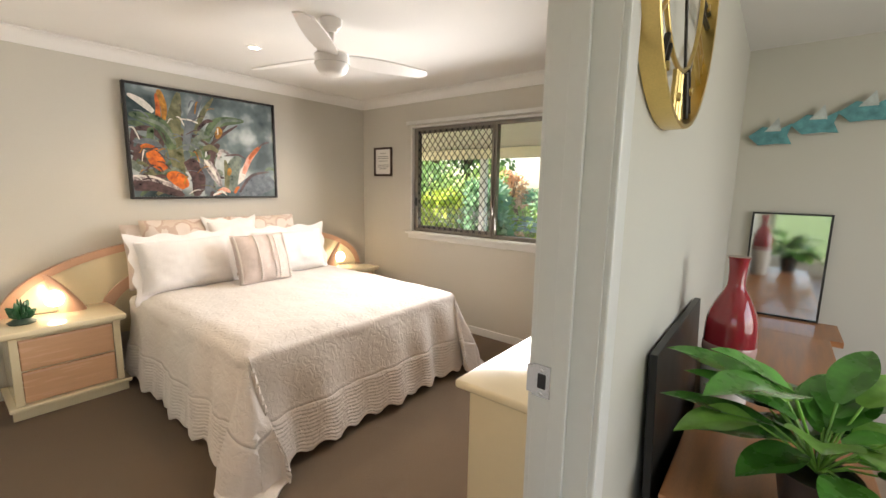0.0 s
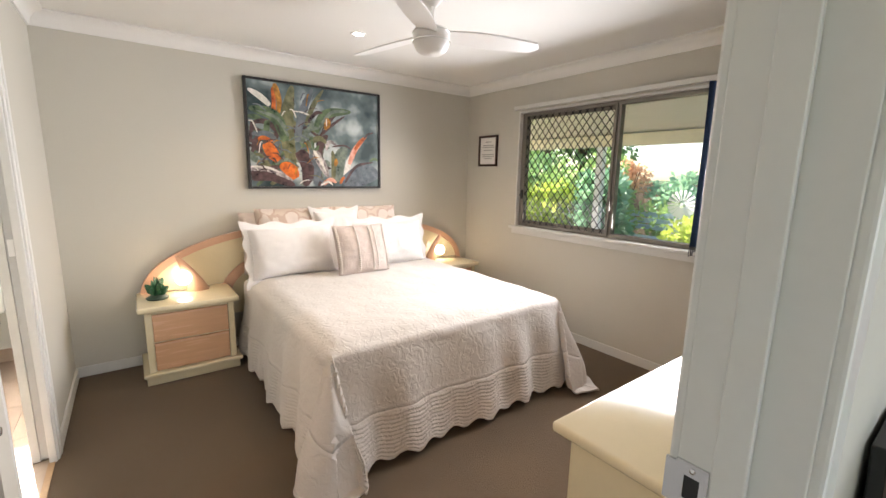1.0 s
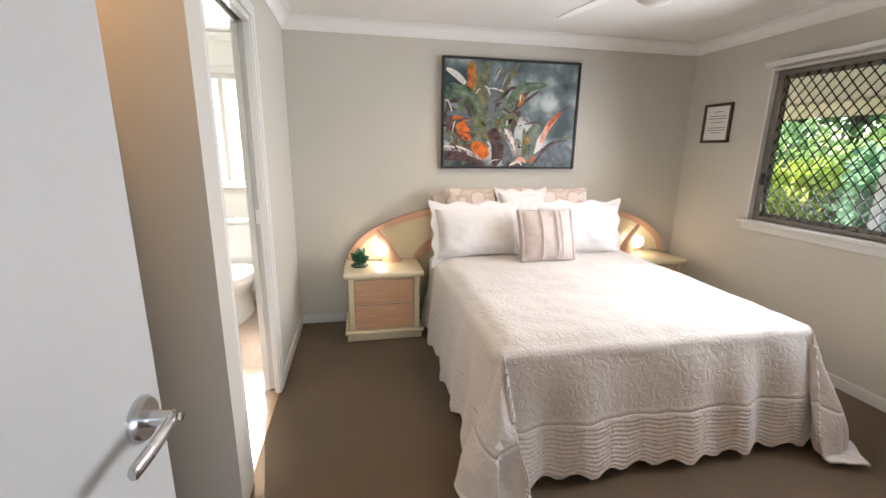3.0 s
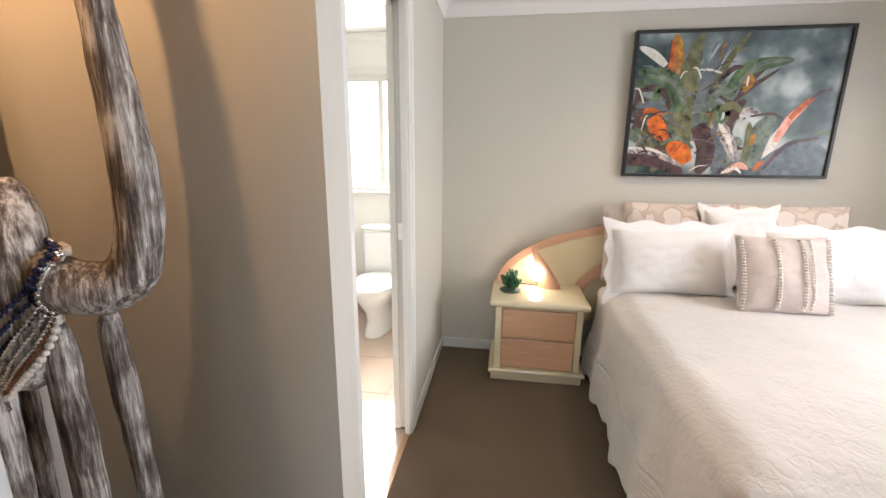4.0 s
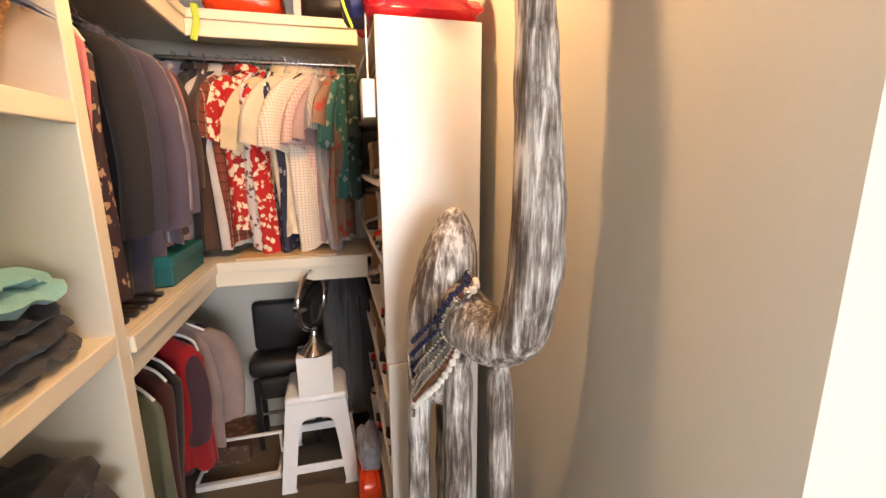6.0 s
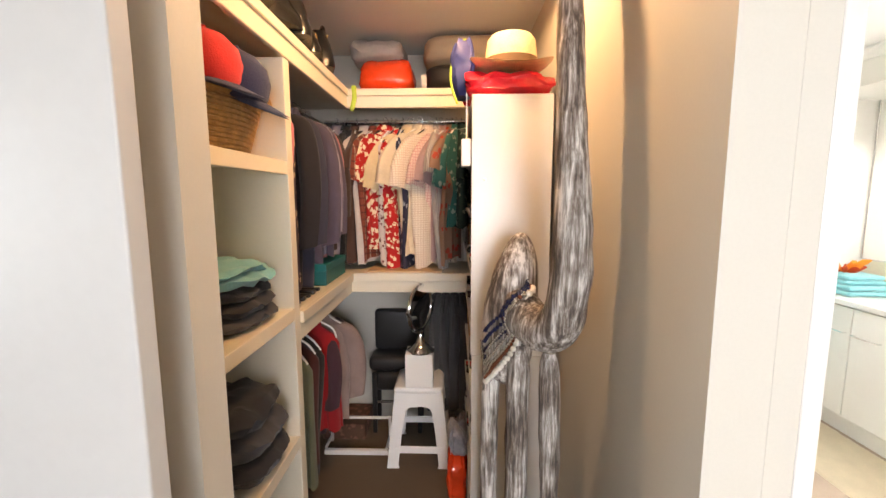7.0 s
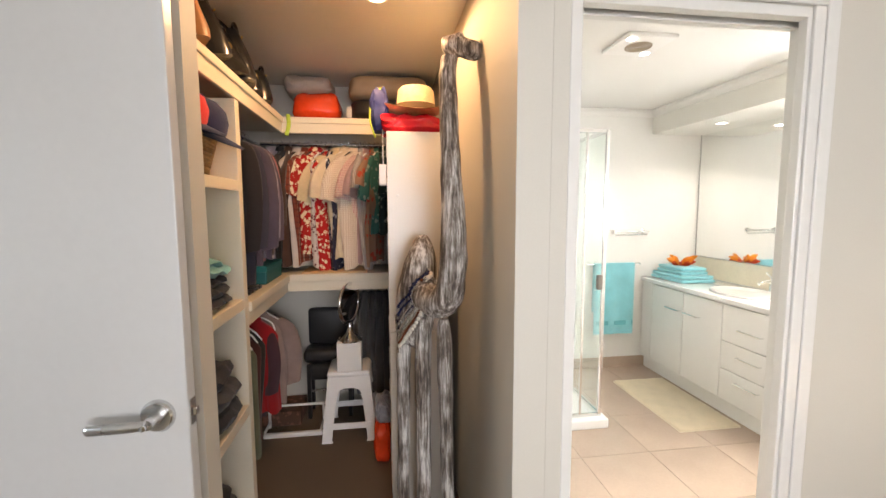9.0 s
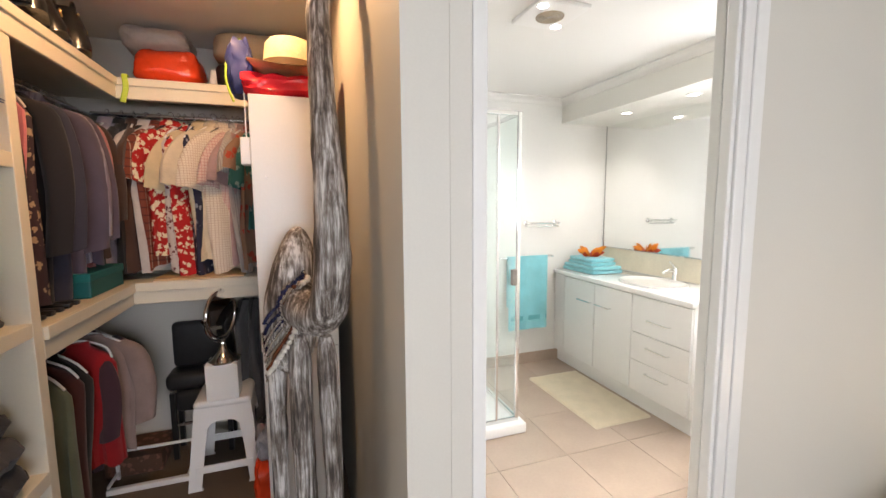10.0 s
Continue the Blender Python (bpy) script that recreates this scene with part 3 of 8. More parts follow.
def quilt_material():
    m, n, l, p = nodes_of("quilted_coverlet_cloth")
    tc = n.new("ShaderNodeTexCoord")
    leaf, big, fine = n.new("ShaderNodeTexNoise"), n.new("ShaderNodeTexNoise"), n.new("ShaderNodeTexNoise")
    for node, size, detail, twist in ((leaf, 24, 2.5, 1.1), (big, 3, 2, 0), (fine, 240, 2, 0)):
        node.inputs["Scale"].default_value, node.inputs["Detail"].default_value, node.inputs["Distortion"].default_value = size, detail, twist
        l.new(tc.outputs["Object"], node.inputs["Vector"])
    ramp = n.new("ShaderNodeValToRGB")
    ramp.color_ramp.interpolation = "EASE"
    ramp.color_ramp.elements[0].position, ramp.color_ramp.elements[1].position = 0.36, 0.6
    l.new(leaf.outputs[0], ramp.inputs[0])
    mix = n.new("ShaderNodeMath")
    mix.operation = "MULTIPLY_ADD"
    mix.inputs[1].default_value = 0.1
    l.new(fine.outputs[0], mix.inputs[0])
    l.new(ramp.outputs[0], mix.inputs[2])
    bp = n.new("ShaderNodeBump")
    bp.inputs["Strength"].default_value, bp.inputs["Distance"].default_value = 0.32, 0.005
    l.new(mix.outputs[0], bp.inputs["Height"])
    l.new(bp.outputs[0], p.inputs["Normal"])
    col = n.new("ShaderNodeValToRGB")
    col.color_ramp.elements[0].color, col.color_ramp.elements[1].color = (0.64, 0.595, 0.55, 1), (0.7, 0.66, 0.62, 1)
    l.new(big.outputs[0], col.inputs[0])
    l.new(col.outputs[0], p.inputs["Base Color"])
    p.inputs["Roughness"].default_value, p.inputs["Sheen Weight"].default_value = 0.9, 0.2
    return m


QUILT = quilt_material()
QX0, QX1, QY0, QY1, QZ, QD = -2.62, -0.95, 1.585, 3.22, 0.655, 0.615


def steps(inner, n_in, drop, n_hi, n_lo):
    hi = [drop * 0.62 * i / n_hi for i in range(1, n_hi + 1)]
    lo = [drop * (0.62 + 0.38 * i / n_lo) for i in range(1, n_lo + 1)]
    return [inner * i / n_in for i in range(n_in + 1)], hi + lo


def coverlet(bm, border):
    """A cloth over the mattress: flat on top, falling at foot and sides, its two foot corners running out on the floor."""
    L, W = QX1 - QX0, QY1 - QY0
    top_a, down = steps(L, 46, QD, 22, 54)
    top_b, _ = steps(W, 50, QD, 1, 1)
    aa = top_a + [L + d for d in down]
    bb = [-d for d in reversed(down)] + top_b + [W + d for d in down]

    def place(a, b):
        p = max(0.0, a - L)
        q = max(0.0, -b, b - W)
        s = -1 if b < 0 else 1
        x, y = QX0 + min(a, L), QY0 + min(max(b, 0), W)
        puff = 0.012 * noise.noise((x * 3, y * 3, 0.3)) + 0.006 * noise.noise((x * 11, y * 11, 4))
        if p == 0 and q == 0:
            edge = min(L - a, b, W - b)
            z = QZ + puff + (0.0 if edge > 0.1 else -0.03 * (1 - edge / 0.1) ** 2)
            return x, y, z
        # scalloped hem
        along = (a if q > p else b)
        r = math.hypot(p, q) * (max(p, q) / math.hypot(p, q)) ** 0.6
        th = math.atan2(q, p)
        corner = math.sin(2 * th)
        full = max(p, q) / QD
        hem = 1.0 - 0.05 * full ** 3 * (0.5 + 0.5 * math.cos(along / 0.165 * 2 * math.pi)) * (1 - corner)
        r *= hem
        fall = QZ - 0.03 - 0.012
        flare = 0.10 if p >= q else 0.05 + 0.05 * max(0, (a - 0.8) / L)
        flare = flare * (1 - corner) + 0.17 * corner
        fold = 0.018 * math.sin(along * 17 + 1.3 * math.sin(along * 5)) * min(1, r / 0.35) + 0.02 * noise.noise((along * 4, r * 3, 1.7)) * min(1, r / 0.2)
        fold += 0.03 * corner * math.sin(th * 9) * min(1, r / 0.3)
        bend = 0.07
        if r < bend:
            t = r / bend * math.pi / 2
            out, drop = 0.045 * math.sin(t), 0.03 + 0.05 * (1 - math.cos(t))
        else:
            k = (r - bend)
            drop = 0.08 + k * 0.985
            out = 0.045 + flare * (k / 0.5) + fold
            if drop > fall:
                out += min((drop - fall) * 0.6, 0.07)
                drop = fall + 0.004 * math.sin(along * 30)
        if r > 0.36 and corner < 0.95:
            u = max(p, q)
            ph = (u + 0.006 * math.sin(along / 0.165 * 2 * math.pi)) / 0.021
            out += 0.008 * abs(math.sin(math.pi * ph)) * (1 - corner)
        dx, dy = math.cos(th) * (1 + 0.4 * corner), s * math.sin(th) * (1 - 0.55 * corner)
        y -= s * 0.2 * math.cos(2 * th) * corner * min(1, r / 0.5) ** 1.5
        return x + dx * out, y + dy * out, max(QZ - drop + puff * max(0, 1 - r * 6), 0.006)

    def depth(i, j):
        a, b = (aa[i] + aa[i + 1]) / 2, (bb[j] + bb[j + 1]) / 2
        return max(a - L, -b, b - W)

    used = {}
    for i in range(len(aa) - 1):
        for j in range(len(bb) - 1):
            if (depth(i, j) > 0.37) == border:
                quad = []
                for key in ((i, j), (i + 1, j), (i + 1, j + 1), (i, j + 1)):
                    if key not in used:
                        used[key] = bm.verts.new(place(aa[key[0]], bb[key[1]]))
                    quad.append(used[key])
                bm.faces.new(quad)


cov = thing("coverlet", "white quilted coverlet with channel-stitched scalloped border over the bed", "bedspread", (-1.8, 2.4, 0.64))
for border in (False, True):
    bm = bmesh.new()
    coverlet(bm, border)
    o = part("stitched_border" if border else "quilt", bm, QUILT, cov, "channel-stitched scalloped border" if border else "", True)
    sol = o.modifiers.new("thick", "SOLIDIFY")
    sol.thickness, sol.offset = 0.012, -1


# headboard with built-in arch: peach outer band, cream field, inner arch round the mattress
hb = thing("headboard", "cream and peach laminate arched headboard behind the bed", "headboard", (-2.84, 2.38, 0))
HC = 2.38


def arch(half, rise, base, n=40, power=2.3):
    out = []
    for i in range(n + 1):
        t = math.pi * i / n
        c, s = math.cos(t), math.sin(t)
        out.append((HC - half * math.copysign(abs(c) ** (2 / power), c), base + rise * abs(s) ** (2 / power)))
    return out


def arch_ring(bm, outer, inner, x0, x1):
    fr = [[bm.verts.new((x, y, z)) for y, z in o] for o in (outer, inner) for x in (x0, x1)]
    n = len(outer)
    for a, b in ((0, 1), (1, 3), (3, 2), (2, 0)):
        for i in range(n - 1):
            bm.faces.new((fr[a][i], fr[a][i + 1], fr[b][i + 1], fr[b][i]))
    for i in (0, n - 1):
        bm.faces.new([fr[k][i] for k in (0, 1, 3, 2)])


o1, o2 = arch(1.5, 0.54, 0.5), arch(1.445, 0.485, 0.5)
bm = bmesh.new()
arch_ring(bm, o1, o2, -2.865, -2.82)
part("edge_band", bm, PEACH2, hb, "peach edge band", True)
bm = bmesh.new()
slab(bm, [(HC - 1.445, 0.3)] + o2 + [(HC + 1.445, 0.3)], "x", -2.862, -2.832)
part("panel", bm, LAMINATE, hb, "cream gloss panel")
i1, i2 = arch(0.98, 0.45, 0.46, power=2.0), arch(0.9, 0.37, 0.46, power=2.0)
bm = bmesh.new()
arch_ring(bm, i1, i2, -2.831, -2.815)
part("inner_band", bm, PEACH2, hb, "peach inner arch", True)
for s in (-1, 1):
    part("support", B((-2.862, -2.83, HC + s * 1.1 - 0.05, HC + s * 1.1 + 0.05, 0, 0.3)), LAMINATE, hb)


def nightstand():
    e = thing("nightstand", "cream and peach two-drawer bedside cabinet", "nightstand", group="bedside cabinets")
    part("carcass", B((0.0, 0.40, -0.27, 0.27, 0.09, 0.52), bev=0.004), LAMINATE, e)
    part("plinth", B((0.0, 0.415, -0.29, 0.29, 0.0, 0.065), bev=0.004), LAMINATE, e)
    part("base_moulding", B((0.0, 0.45, -0.305, 0.305, 0.065, 0.092), bev=0.008), LAMINATE, e)
    bm = bmesh.new()
    box(bm, -0.005, 0.455, -0.305, 0.305, 0.52, 0.56, 0.012, 3)
    part("tabletop", bm, LAMINATE, e, "cream gloss top", True)
    for s in (-1, 1):
        part("front_post", B((0.40, 0.425, s * 0.25 - 0.02, s * 0.25 + 0.02, 0.092, 0.52), bev=0.004), LAMINATE, e)
    part("top_rail", B((0.40, 0.42, -0.23, 0.23, 0.5, 0.52), bev=0.002), LAMINATE, e)
    for z0, z1 in ((0.1, 0.294), (0.306, 0.497)):
        d = part("drawer_front", B((0.395, 0.422, -0.228, 0.228, z0, z1), bev=0.006), PEACH, e, "peach drawer front")
        part("finger_groove", B((0.422, 0.424, -0.226, 0.226, z1 - 0.014, z1 - 0.003)), PEACH2, d)
    return e


ns = nightstand()
ns.matrix_basis = pose(-2.855, 1.16, 0)
copy_thing(ns, pose(-2.855, 3.5, 0))


def bed_lamp(flip):
    e = thing("bedside_lamp", "small peach ceramic lamp with a glowing globe on the bedside cabinet", "table lamp", group="bedside lamps")
    prof = smoothpath([(0.075, 0.0), (0.07, 0.03), (0.055, 0.1), (0.036, 0.19), (0.012, 0.27)], 5)
    bm = bmesh.new()
    rings = []
    for r, z in prof:
        lean = 0.05 - 0.12 * (z / 0.27) ** 1.3
        rings.append(ring(bm, (0, flip * lean, z), Vector((1, 0, 0)), Vector((0, 1, 0)), 20, r * 0.6, r))
    for a, b in zip(rings, rings[1:]):
        bridge(bm, a, b)
    bm.faces.new(rings[0])
    bm.faces.new(rings[-1])
    part("body", bm, PEACH2, e, "peach glazed body", True)
    bm = bmesh.new()
    lathe(bm, [(0.0, -0.052)] + [(0.052 * math.sin(radians(a)), -0.052 * math.cos(radians(a))) for a in range(15, 180, 15)] + [(0.0, 0.052)], (0.035, -flip * 0.045, 0.11), 20)
    part("globe", bm, glow("lit_globe", (1.0, 0.86, 0.68), 7), e, "glowing opal globe", True)
    bm = bmesh.new()
    tube(bm, smoothpath([(-0.02, -flip * 0.03, 0.005), (-0.06, -flip * 0.16, 0.004), (-0.08, -flip * 0.2, 0.004)], 6), 0.003, 6)
    part("cord", bm, BLACK, e)
    return e


for f, y in ((1, 1.195), (-1, 3.45)):
    l_ = bed_lamp(f)
    l_.matrix_basis = pose(-2.73, y, 0.56)

LEAFG = surf("succulent_green", (0.035, 0.14, 0.065), 0.35, 0.3, 30, 0.2, 120, fine=0.1)
plant = thing("succulent", "small dark green artificial succulent on the bedside cabinet", "plant", (-2.62, 0.98, 0.56))
bm = bmesh.new()
lathe(bm, [(0.062, 0), (0.072, 0.01), (0.04, 0.03)], (-2.62, 0.98, 0.56), 16)
part("base", bm, surf("dark_pot", (0.04, 0.07, 0.05), 0.5), plant)
rnd = random.Random(4)
for k in range(34):
    a, e_, ln = rnd.uniform(0, 6.28), rnd.uniform(-0.1, 1.4), rnd.uniform(0.04, 0.075)
    bm = bmesh.new()
    c = Vector((-2.62, 0.98, 0.59 + 0.05 * rnd.random()))
    d = Vector((math.cos(a) * math.cos(e_), math.sin(a) * math.cos(e_), math.sin(e_)))
    tube(bm, [c, c + d * ln * 0.4, c + d * ln * 0.75 + Vector((0, 0, 0.008)), c + d * ln + Vector((0, 0, 0.02))], [0.006, 0.019, 0.02, 0.006], 8, flat=0.4)
    part("leaf", bm, LEAFG, plant, smooth=True)


def pillow(bm, w, h, t, pinch=0.05, flange=0.0, wave=0.0, n=26, seed=0.0):
    """Upright cushion in the plane y-z, thick along x, its lower edge at z 0."""
    for side in (1, -1):
        def f(u, v):
            a, b = 2 * u - 1, 2 * v - 1
            fa, fb = 1 - abs(a) ** 2.4, 1 - abs(b) ** 2.4
            th = t / 2 * max(0, fa) ** 0.45 * max(0, fb) ** 0.45
            y = w / 2 * a * (1 - pinch * (1 - b * b))
            z = h / 2 * b * (1 - pinch * (1 - a * a))
            wr = 0.012 * noise.noise((y * 7 + seed, z * 7, side)) + 0.007 * noise.noise((y * 22, z * 22 + seed, side))
            return side * (th + (wr if th > 0.01 else 0)), y, z + h / 2
        grid(bm, n, n, f)
    if flange:
        m = 120
        ring_in, ring_out = [], []
        for k in range(m):
            s = k / m * 4
            e_, t_ = int(s), s - int(s)
            a, b = [(2 * t_ - 1, -1), (1, 2 * t_ - 1), (1 - 2 * t_, 1), (-1, 1 - 2 * t_)][e_]
            y, z = w / 2 * a * (1 - pinch * (1 - b * b)), h / 2 * b * (1 - pinch * (1 - a * a))
            gr = flange * (1 + wave * math.cos(s * 2 * math.pi * 3))
            ln = math.hypot(a, b)
            oy, oz = y + gr * (a / ln if abs(a) == 1 else a * 0.7) * 1.2, z + gr * (b if abs(b) == 1 else b * 0.7) * 1.2
            for x in (0.004, -0.004):
                (ring_in if x > 0 else ring_out).append((x, y * 0.98, z * 0.98 + h / 2, oy, oz + h / 2))
        for lst in (ring_in, ring_out):
            vi = [bm.verts.new((p[0], p[1], p[2])) for p in lst]
            vo_ = [bm.verts.new((p[0] * 0.5 + 0.01 * noise.noise((p[3] * 9, p[4] * 9, seed)), p[3], p[4])) for p in lst]
            bridge(bm, vi, vo_)
    return bm


FLORALP = flowers("beige_floral_cotton", (0.66, 0.55, 0.46), (0.72, 0.63, 0.56), 9, 0.5, leaf=(0.58, 0.44, 0.36))
PINKW = surf("striped_boucle", (0.66, 0.56, 0.51), 0.95, 0.08, 10, 0.8, 240, fine=0.12, depth=0.005, sheen=0.3)


def put_pillow(name, label, at, w, h, t, tilt, mat, group="", turn=0, **kw):
    bm = bmesh.new()
    pillow(bm, w, h, t, **kw)
    e = thing(name, label, "pillow" if "cushion" not in name else "cushion", at, group)
    o = part("cover", bm, mat, e, smooth=True)
    e.matrix_basis = pose(*at, 0, 0, 0)
    o.matrix_parent_inverse = Matrix()
    e.matrix_basis = pose(*at) @ pose(0, 0, 0, 0, -tilt, turn)
    return e


Z0 = QZ - 0.01
put_pillow("pillow", "beige linen pillow propped at the bed head", (-2.67, 1.87, Z0), 0.62, 0.5, 0.16, 13, LINEN, "pillows on the bed", seed=7)
for y, s in ((2.0, 1.0), (2.63, 2.0)):
    put_pillow("pillow", "beige floral pillow standing behind the white shams", (-2.62, y, Z0), 0.66, 0.53, 0.17, 13, FLORALP, "pillows on the bed", pinch=0.03, seed=s)
put_pillow("cushion", "small square white cushion with a scalloped edge", (-2.53, 2.31, Z0 + 0.05), 0.4, 0.46, 0.15, 15, WHITECLOTH, "cushions on the bed", pinch=0.1, flange=0.025, wave=0.3, seed=3)
put_pillow("pillow", "large white pillow sham with a scalloped flange", (-2.43, 1.9, Z0), 0.68, 0.4, 0.2, 15, WHITECLOTH, "pillows on the bed", turn=3, pinch=0.08, flange=0.04, wave=0.28, seed=4)
put_pillow("pillow", "large white pillow sham with a scalloped flange", (-2.43, 2.76, Z0), 0.7, 0.4, 0.2, 15, WHITECLOTH, "pillows on the bed", turn=-3, pinch=0.08, flange=0.04, wave=0.28, seed=5)
cu = put_pillow("cushion", "square blush cushion with woven stripes and tufted fringe", (-2.2, 2.38, Z0), 0.45, 0.42, 0.17, 20, PINKW, "cushions on the bed", pinch=0.05, seed=6)
TUFT = surf("cream_tuft", (0.78, 0.72, 0.66), 0.95, 0.1, 60, 0.8, 400, fine=0.1, depth=0.004)
for col, width in ((-0.212, 0.013), (-0.06, 0.011), (0.065, 0.011), (0.105, 0.008), (0.212, 0.013)):
    bm = bmesh.new()
    for k in range(24):
        v = -0.9 + 1.8 * k / 23
        a = col / 0.226
        th = 0.085 * max(0, 1 - abs(a) ** 2.4) ** 0.45 * max(0, 1 - abs(v) ** 2.4) ** 0.45
        c = (th + 0.007, col * (1 - 0.05 * (1 - v * v)), 0.21 + 0.21 * v * (1 - 0.05 * (1 - a * a)))
        lathe(bm, [(0.001, -0.006), (width * 0.8, -0.003), (width, 0.002), (width * 0.5, 0.007)], c, 6)
    o = part("tufted_stripe", bm, TUFT, cu, "cream tufted stripe")
    o.matrix_parent_inverse = Matrix()

# ---------------------------------------------------------------- dresser
dr = thing("dresser", "cream gloss laminate chest of drawers against the wall", "dresser", (0.4, 2.6, 0))
bm = bmesh.new()
box(bm, 0.15, 0.612, 1.824, 3.3, 0.72, 0.755, 0.013, 4)
part("dresser_top", bm, LAMINATE, dr, "cream gloss top with rounded edge", True)
part("carcass", B((0.2, 0.61, 1.856, 3.27, 0.06, 0.72), bev=0.004), LAMINATE, dr)
part("plinth", B((0.21, 0.61, 1.866, 3.26, 0, 0.06)), LAMINATE, dr)
for c in range(2):
    for r in range(3):
        y0 = 1.886 + c * 0.69
        d = part("drawer_front", B((0.182, 0.2, y0, y0 + 0.67, 0.09 + r * 0.21, 0.29 + r * 0.21), bev=0.005), PEACH, dr, "peach drawer front")
        part("finger_groove", B((0.179, 0.182, y0 + 0.01, y0 + 0.66, 0.275 + r * 0.21, 0.285 + r * 0.21)), PEACH2, d)

# ---------------------------------------------------------------- pictures
pic = thing("botanical_picture", "large black-framed picture of bromeliad leaves hung over the bed", "picture", (XH, 2.27, 1.32))
PY0, PY1, PZ0, PZ1 = 1.672, 2.862, 1.318, 2.19
part("frame", B((XH, XH + 0.045, PY0, PY0 + 0.018, PZ0, PZ1), (XH, XH + 0.045, PY1 - 0.018, PY1, PZ0, PZ1), (XH, XH + 0.045, PY0 + 0.018, PY1 - 0.018, PZ0, PZ0 + 0.018), (XH, XH + 0.045, PY0 + 0.018, PY1 - 0.018, PZ1 - 0.018, PZ1), bev=0.002), BLACK, pic, "black frame")


def misty():
    m, n, l, p = nodes_of("print_background")
    tc, nz, n2 = n.new("ShaderNodeTexCoord"), n.new("ShaderNodeTexNoise"), n.new("ShaderNodeTexNoise")
    nz.inputs["Scale"].default_value, nz.inputs["Detail"].default_value = 3.4, 3
    n2.inputs["Scale"].default_value = 14
    l.new(tc.outputs["Object"], nz.inputs["Vector"])
    ramp = n.new("ShaderNodeValToRGB")
    e = ramp.color_ramp.elements
    e[0].position, e[0].color = 0.36, (0.035, 0.06, 0.066, 1)
    e[1].position, e[1].color = 0.66, (0.52, 0.58, 0.59, 1)
    k = e.new(0.52)
    k.color = (0.15, 0.2, 0.21, 1)
    l.new(nz.outputs[0], ramp.inputs[0])
    l.new(ramp.outputs[0], p.inputs["Base Color"])
    p.inputs["Roughness"].default_value = 0.25
    return m


part("print", B((XH, XH + 0.03, PY0 + 0.018, PY1 - 0.018, PZ0 + 0.018, PZ1 - 0.018)), misty(), pic, "misty blue-grey printed ground")


def ink(name, a, b, scale=22):
    return surf(name, a, 0.3, scale=scale, col2=b, bump=0, fine=0.15, sharp=False, stretch=(1, 1, 1))


GREEN1, GREEN2 = ink("ink_green", (0.02, 0.05, 0.03), (0.13, 0.2, 0.1)), ink("ink_sage", (0.06, 0.09, 0.08), (0.22, 0.27, 0.22))
ORANGE, RUST = ink("ink_orange", (0.28, 0.05, 0.015), (0.8, 0.2, 0.03)), ink("ink_amber", (0.1, 0.05, 0.01), (0.62, 0.28, 0.04))
BANDED = ink("ink_banded", (0.02, 0.015, 0.02), (0.62, 0.56, 0.56), 40)
PLUM, PINK = ink("ink_plum", (0.02, 0.012, 0.016), (0.12, 0.07, 0.07)), ink("ink_coral", (0.6, 0.2, 0.12), (0.75, 0.45, 0.36))
WHITEI = ink("ink_white", (0.55, 0.55, 0.5), (0.8, 0.76, 0.72))
level = [0]


def painted(ctrl, wid, mat):
    """A leaf of the print: a tapering stroke in fractions of the picture, just proud of its ground."""
    level[0] += 1
    x = XH + 0.0302 + level[0] * 0.00004
    w, h = PY1 - PY0 - 0.036, PZ1 - PZ0 - 0.036
    ps = [(PY0 + 0.018 + u * w, PZ0 + 0.018 + v * h) for u, v in smoothpath(ctrl, 8)]
    bm = bmesh.new()
    last = None
    n = len(ps) - 1
    for i, p in enumerate(ps):
        a, b = ps[max(i - 1, 0)], ps[min(i + 1, n)]
        d = Vector((b[0] - a[0], b[1] - a[1])).normalized()
        k = wid * w * (0.25 + math.sin(math.pi * min(1, 0.12 + 0.88 * i / n)) ** 0.8) * 0.8
        lim = lambda q: (min(max(q[0], PY0 + 0.019), PY1 - 0.019), min(max(q[1], PZ0 + 0.019), PZ1 - 0.019))
        q1, q2 = lim((p[0] - d.y * k, p[1] + d.x * k)), lim((p[0] + d.y * k, p[1] - d.x * k))
        pair = bm.verts.new((x, *q1)), bm.verts.new((x, *q2))
        if last:
            bm.faces.new((last[0], last[1], pair[1], pair[0]))
        last = pair
    return part("printed_leaf", bm, mat, pic)


SLATEI, OLIVE = ink("ink_slate", (0.07, 0.09, 0.11), (0.16, 0.19, 0.22)), ink("ink_olive", (0.06, 0.07, 0.03), (0.2, 0.2, 0.11))
rnd = random.Random(11)
for k in range(70):
    a = rnd.uniform(0.5, 2.6)
    ln = rnd.uniform(0.12, 0.32)
    u0, v0 = rnd.uniform(0.0, 0.55), rnd.uniform(0.0, 0.62)
    du, dv = math.cos(a) * ln, math.sin(a) * ln
    painted([(u0, v0), (u0 + du * 0.5, v0 + dv * 0.65), (u0 + du, v0 + dv * (0.9 - 0.4 * rnd.random()))], rnd.uniform(0.01, 0.026), rnd.choice([GREEN1, GREEN1, GREEN2, OLIVE, SLATEI, PLUM, PLUM, PLUM]))
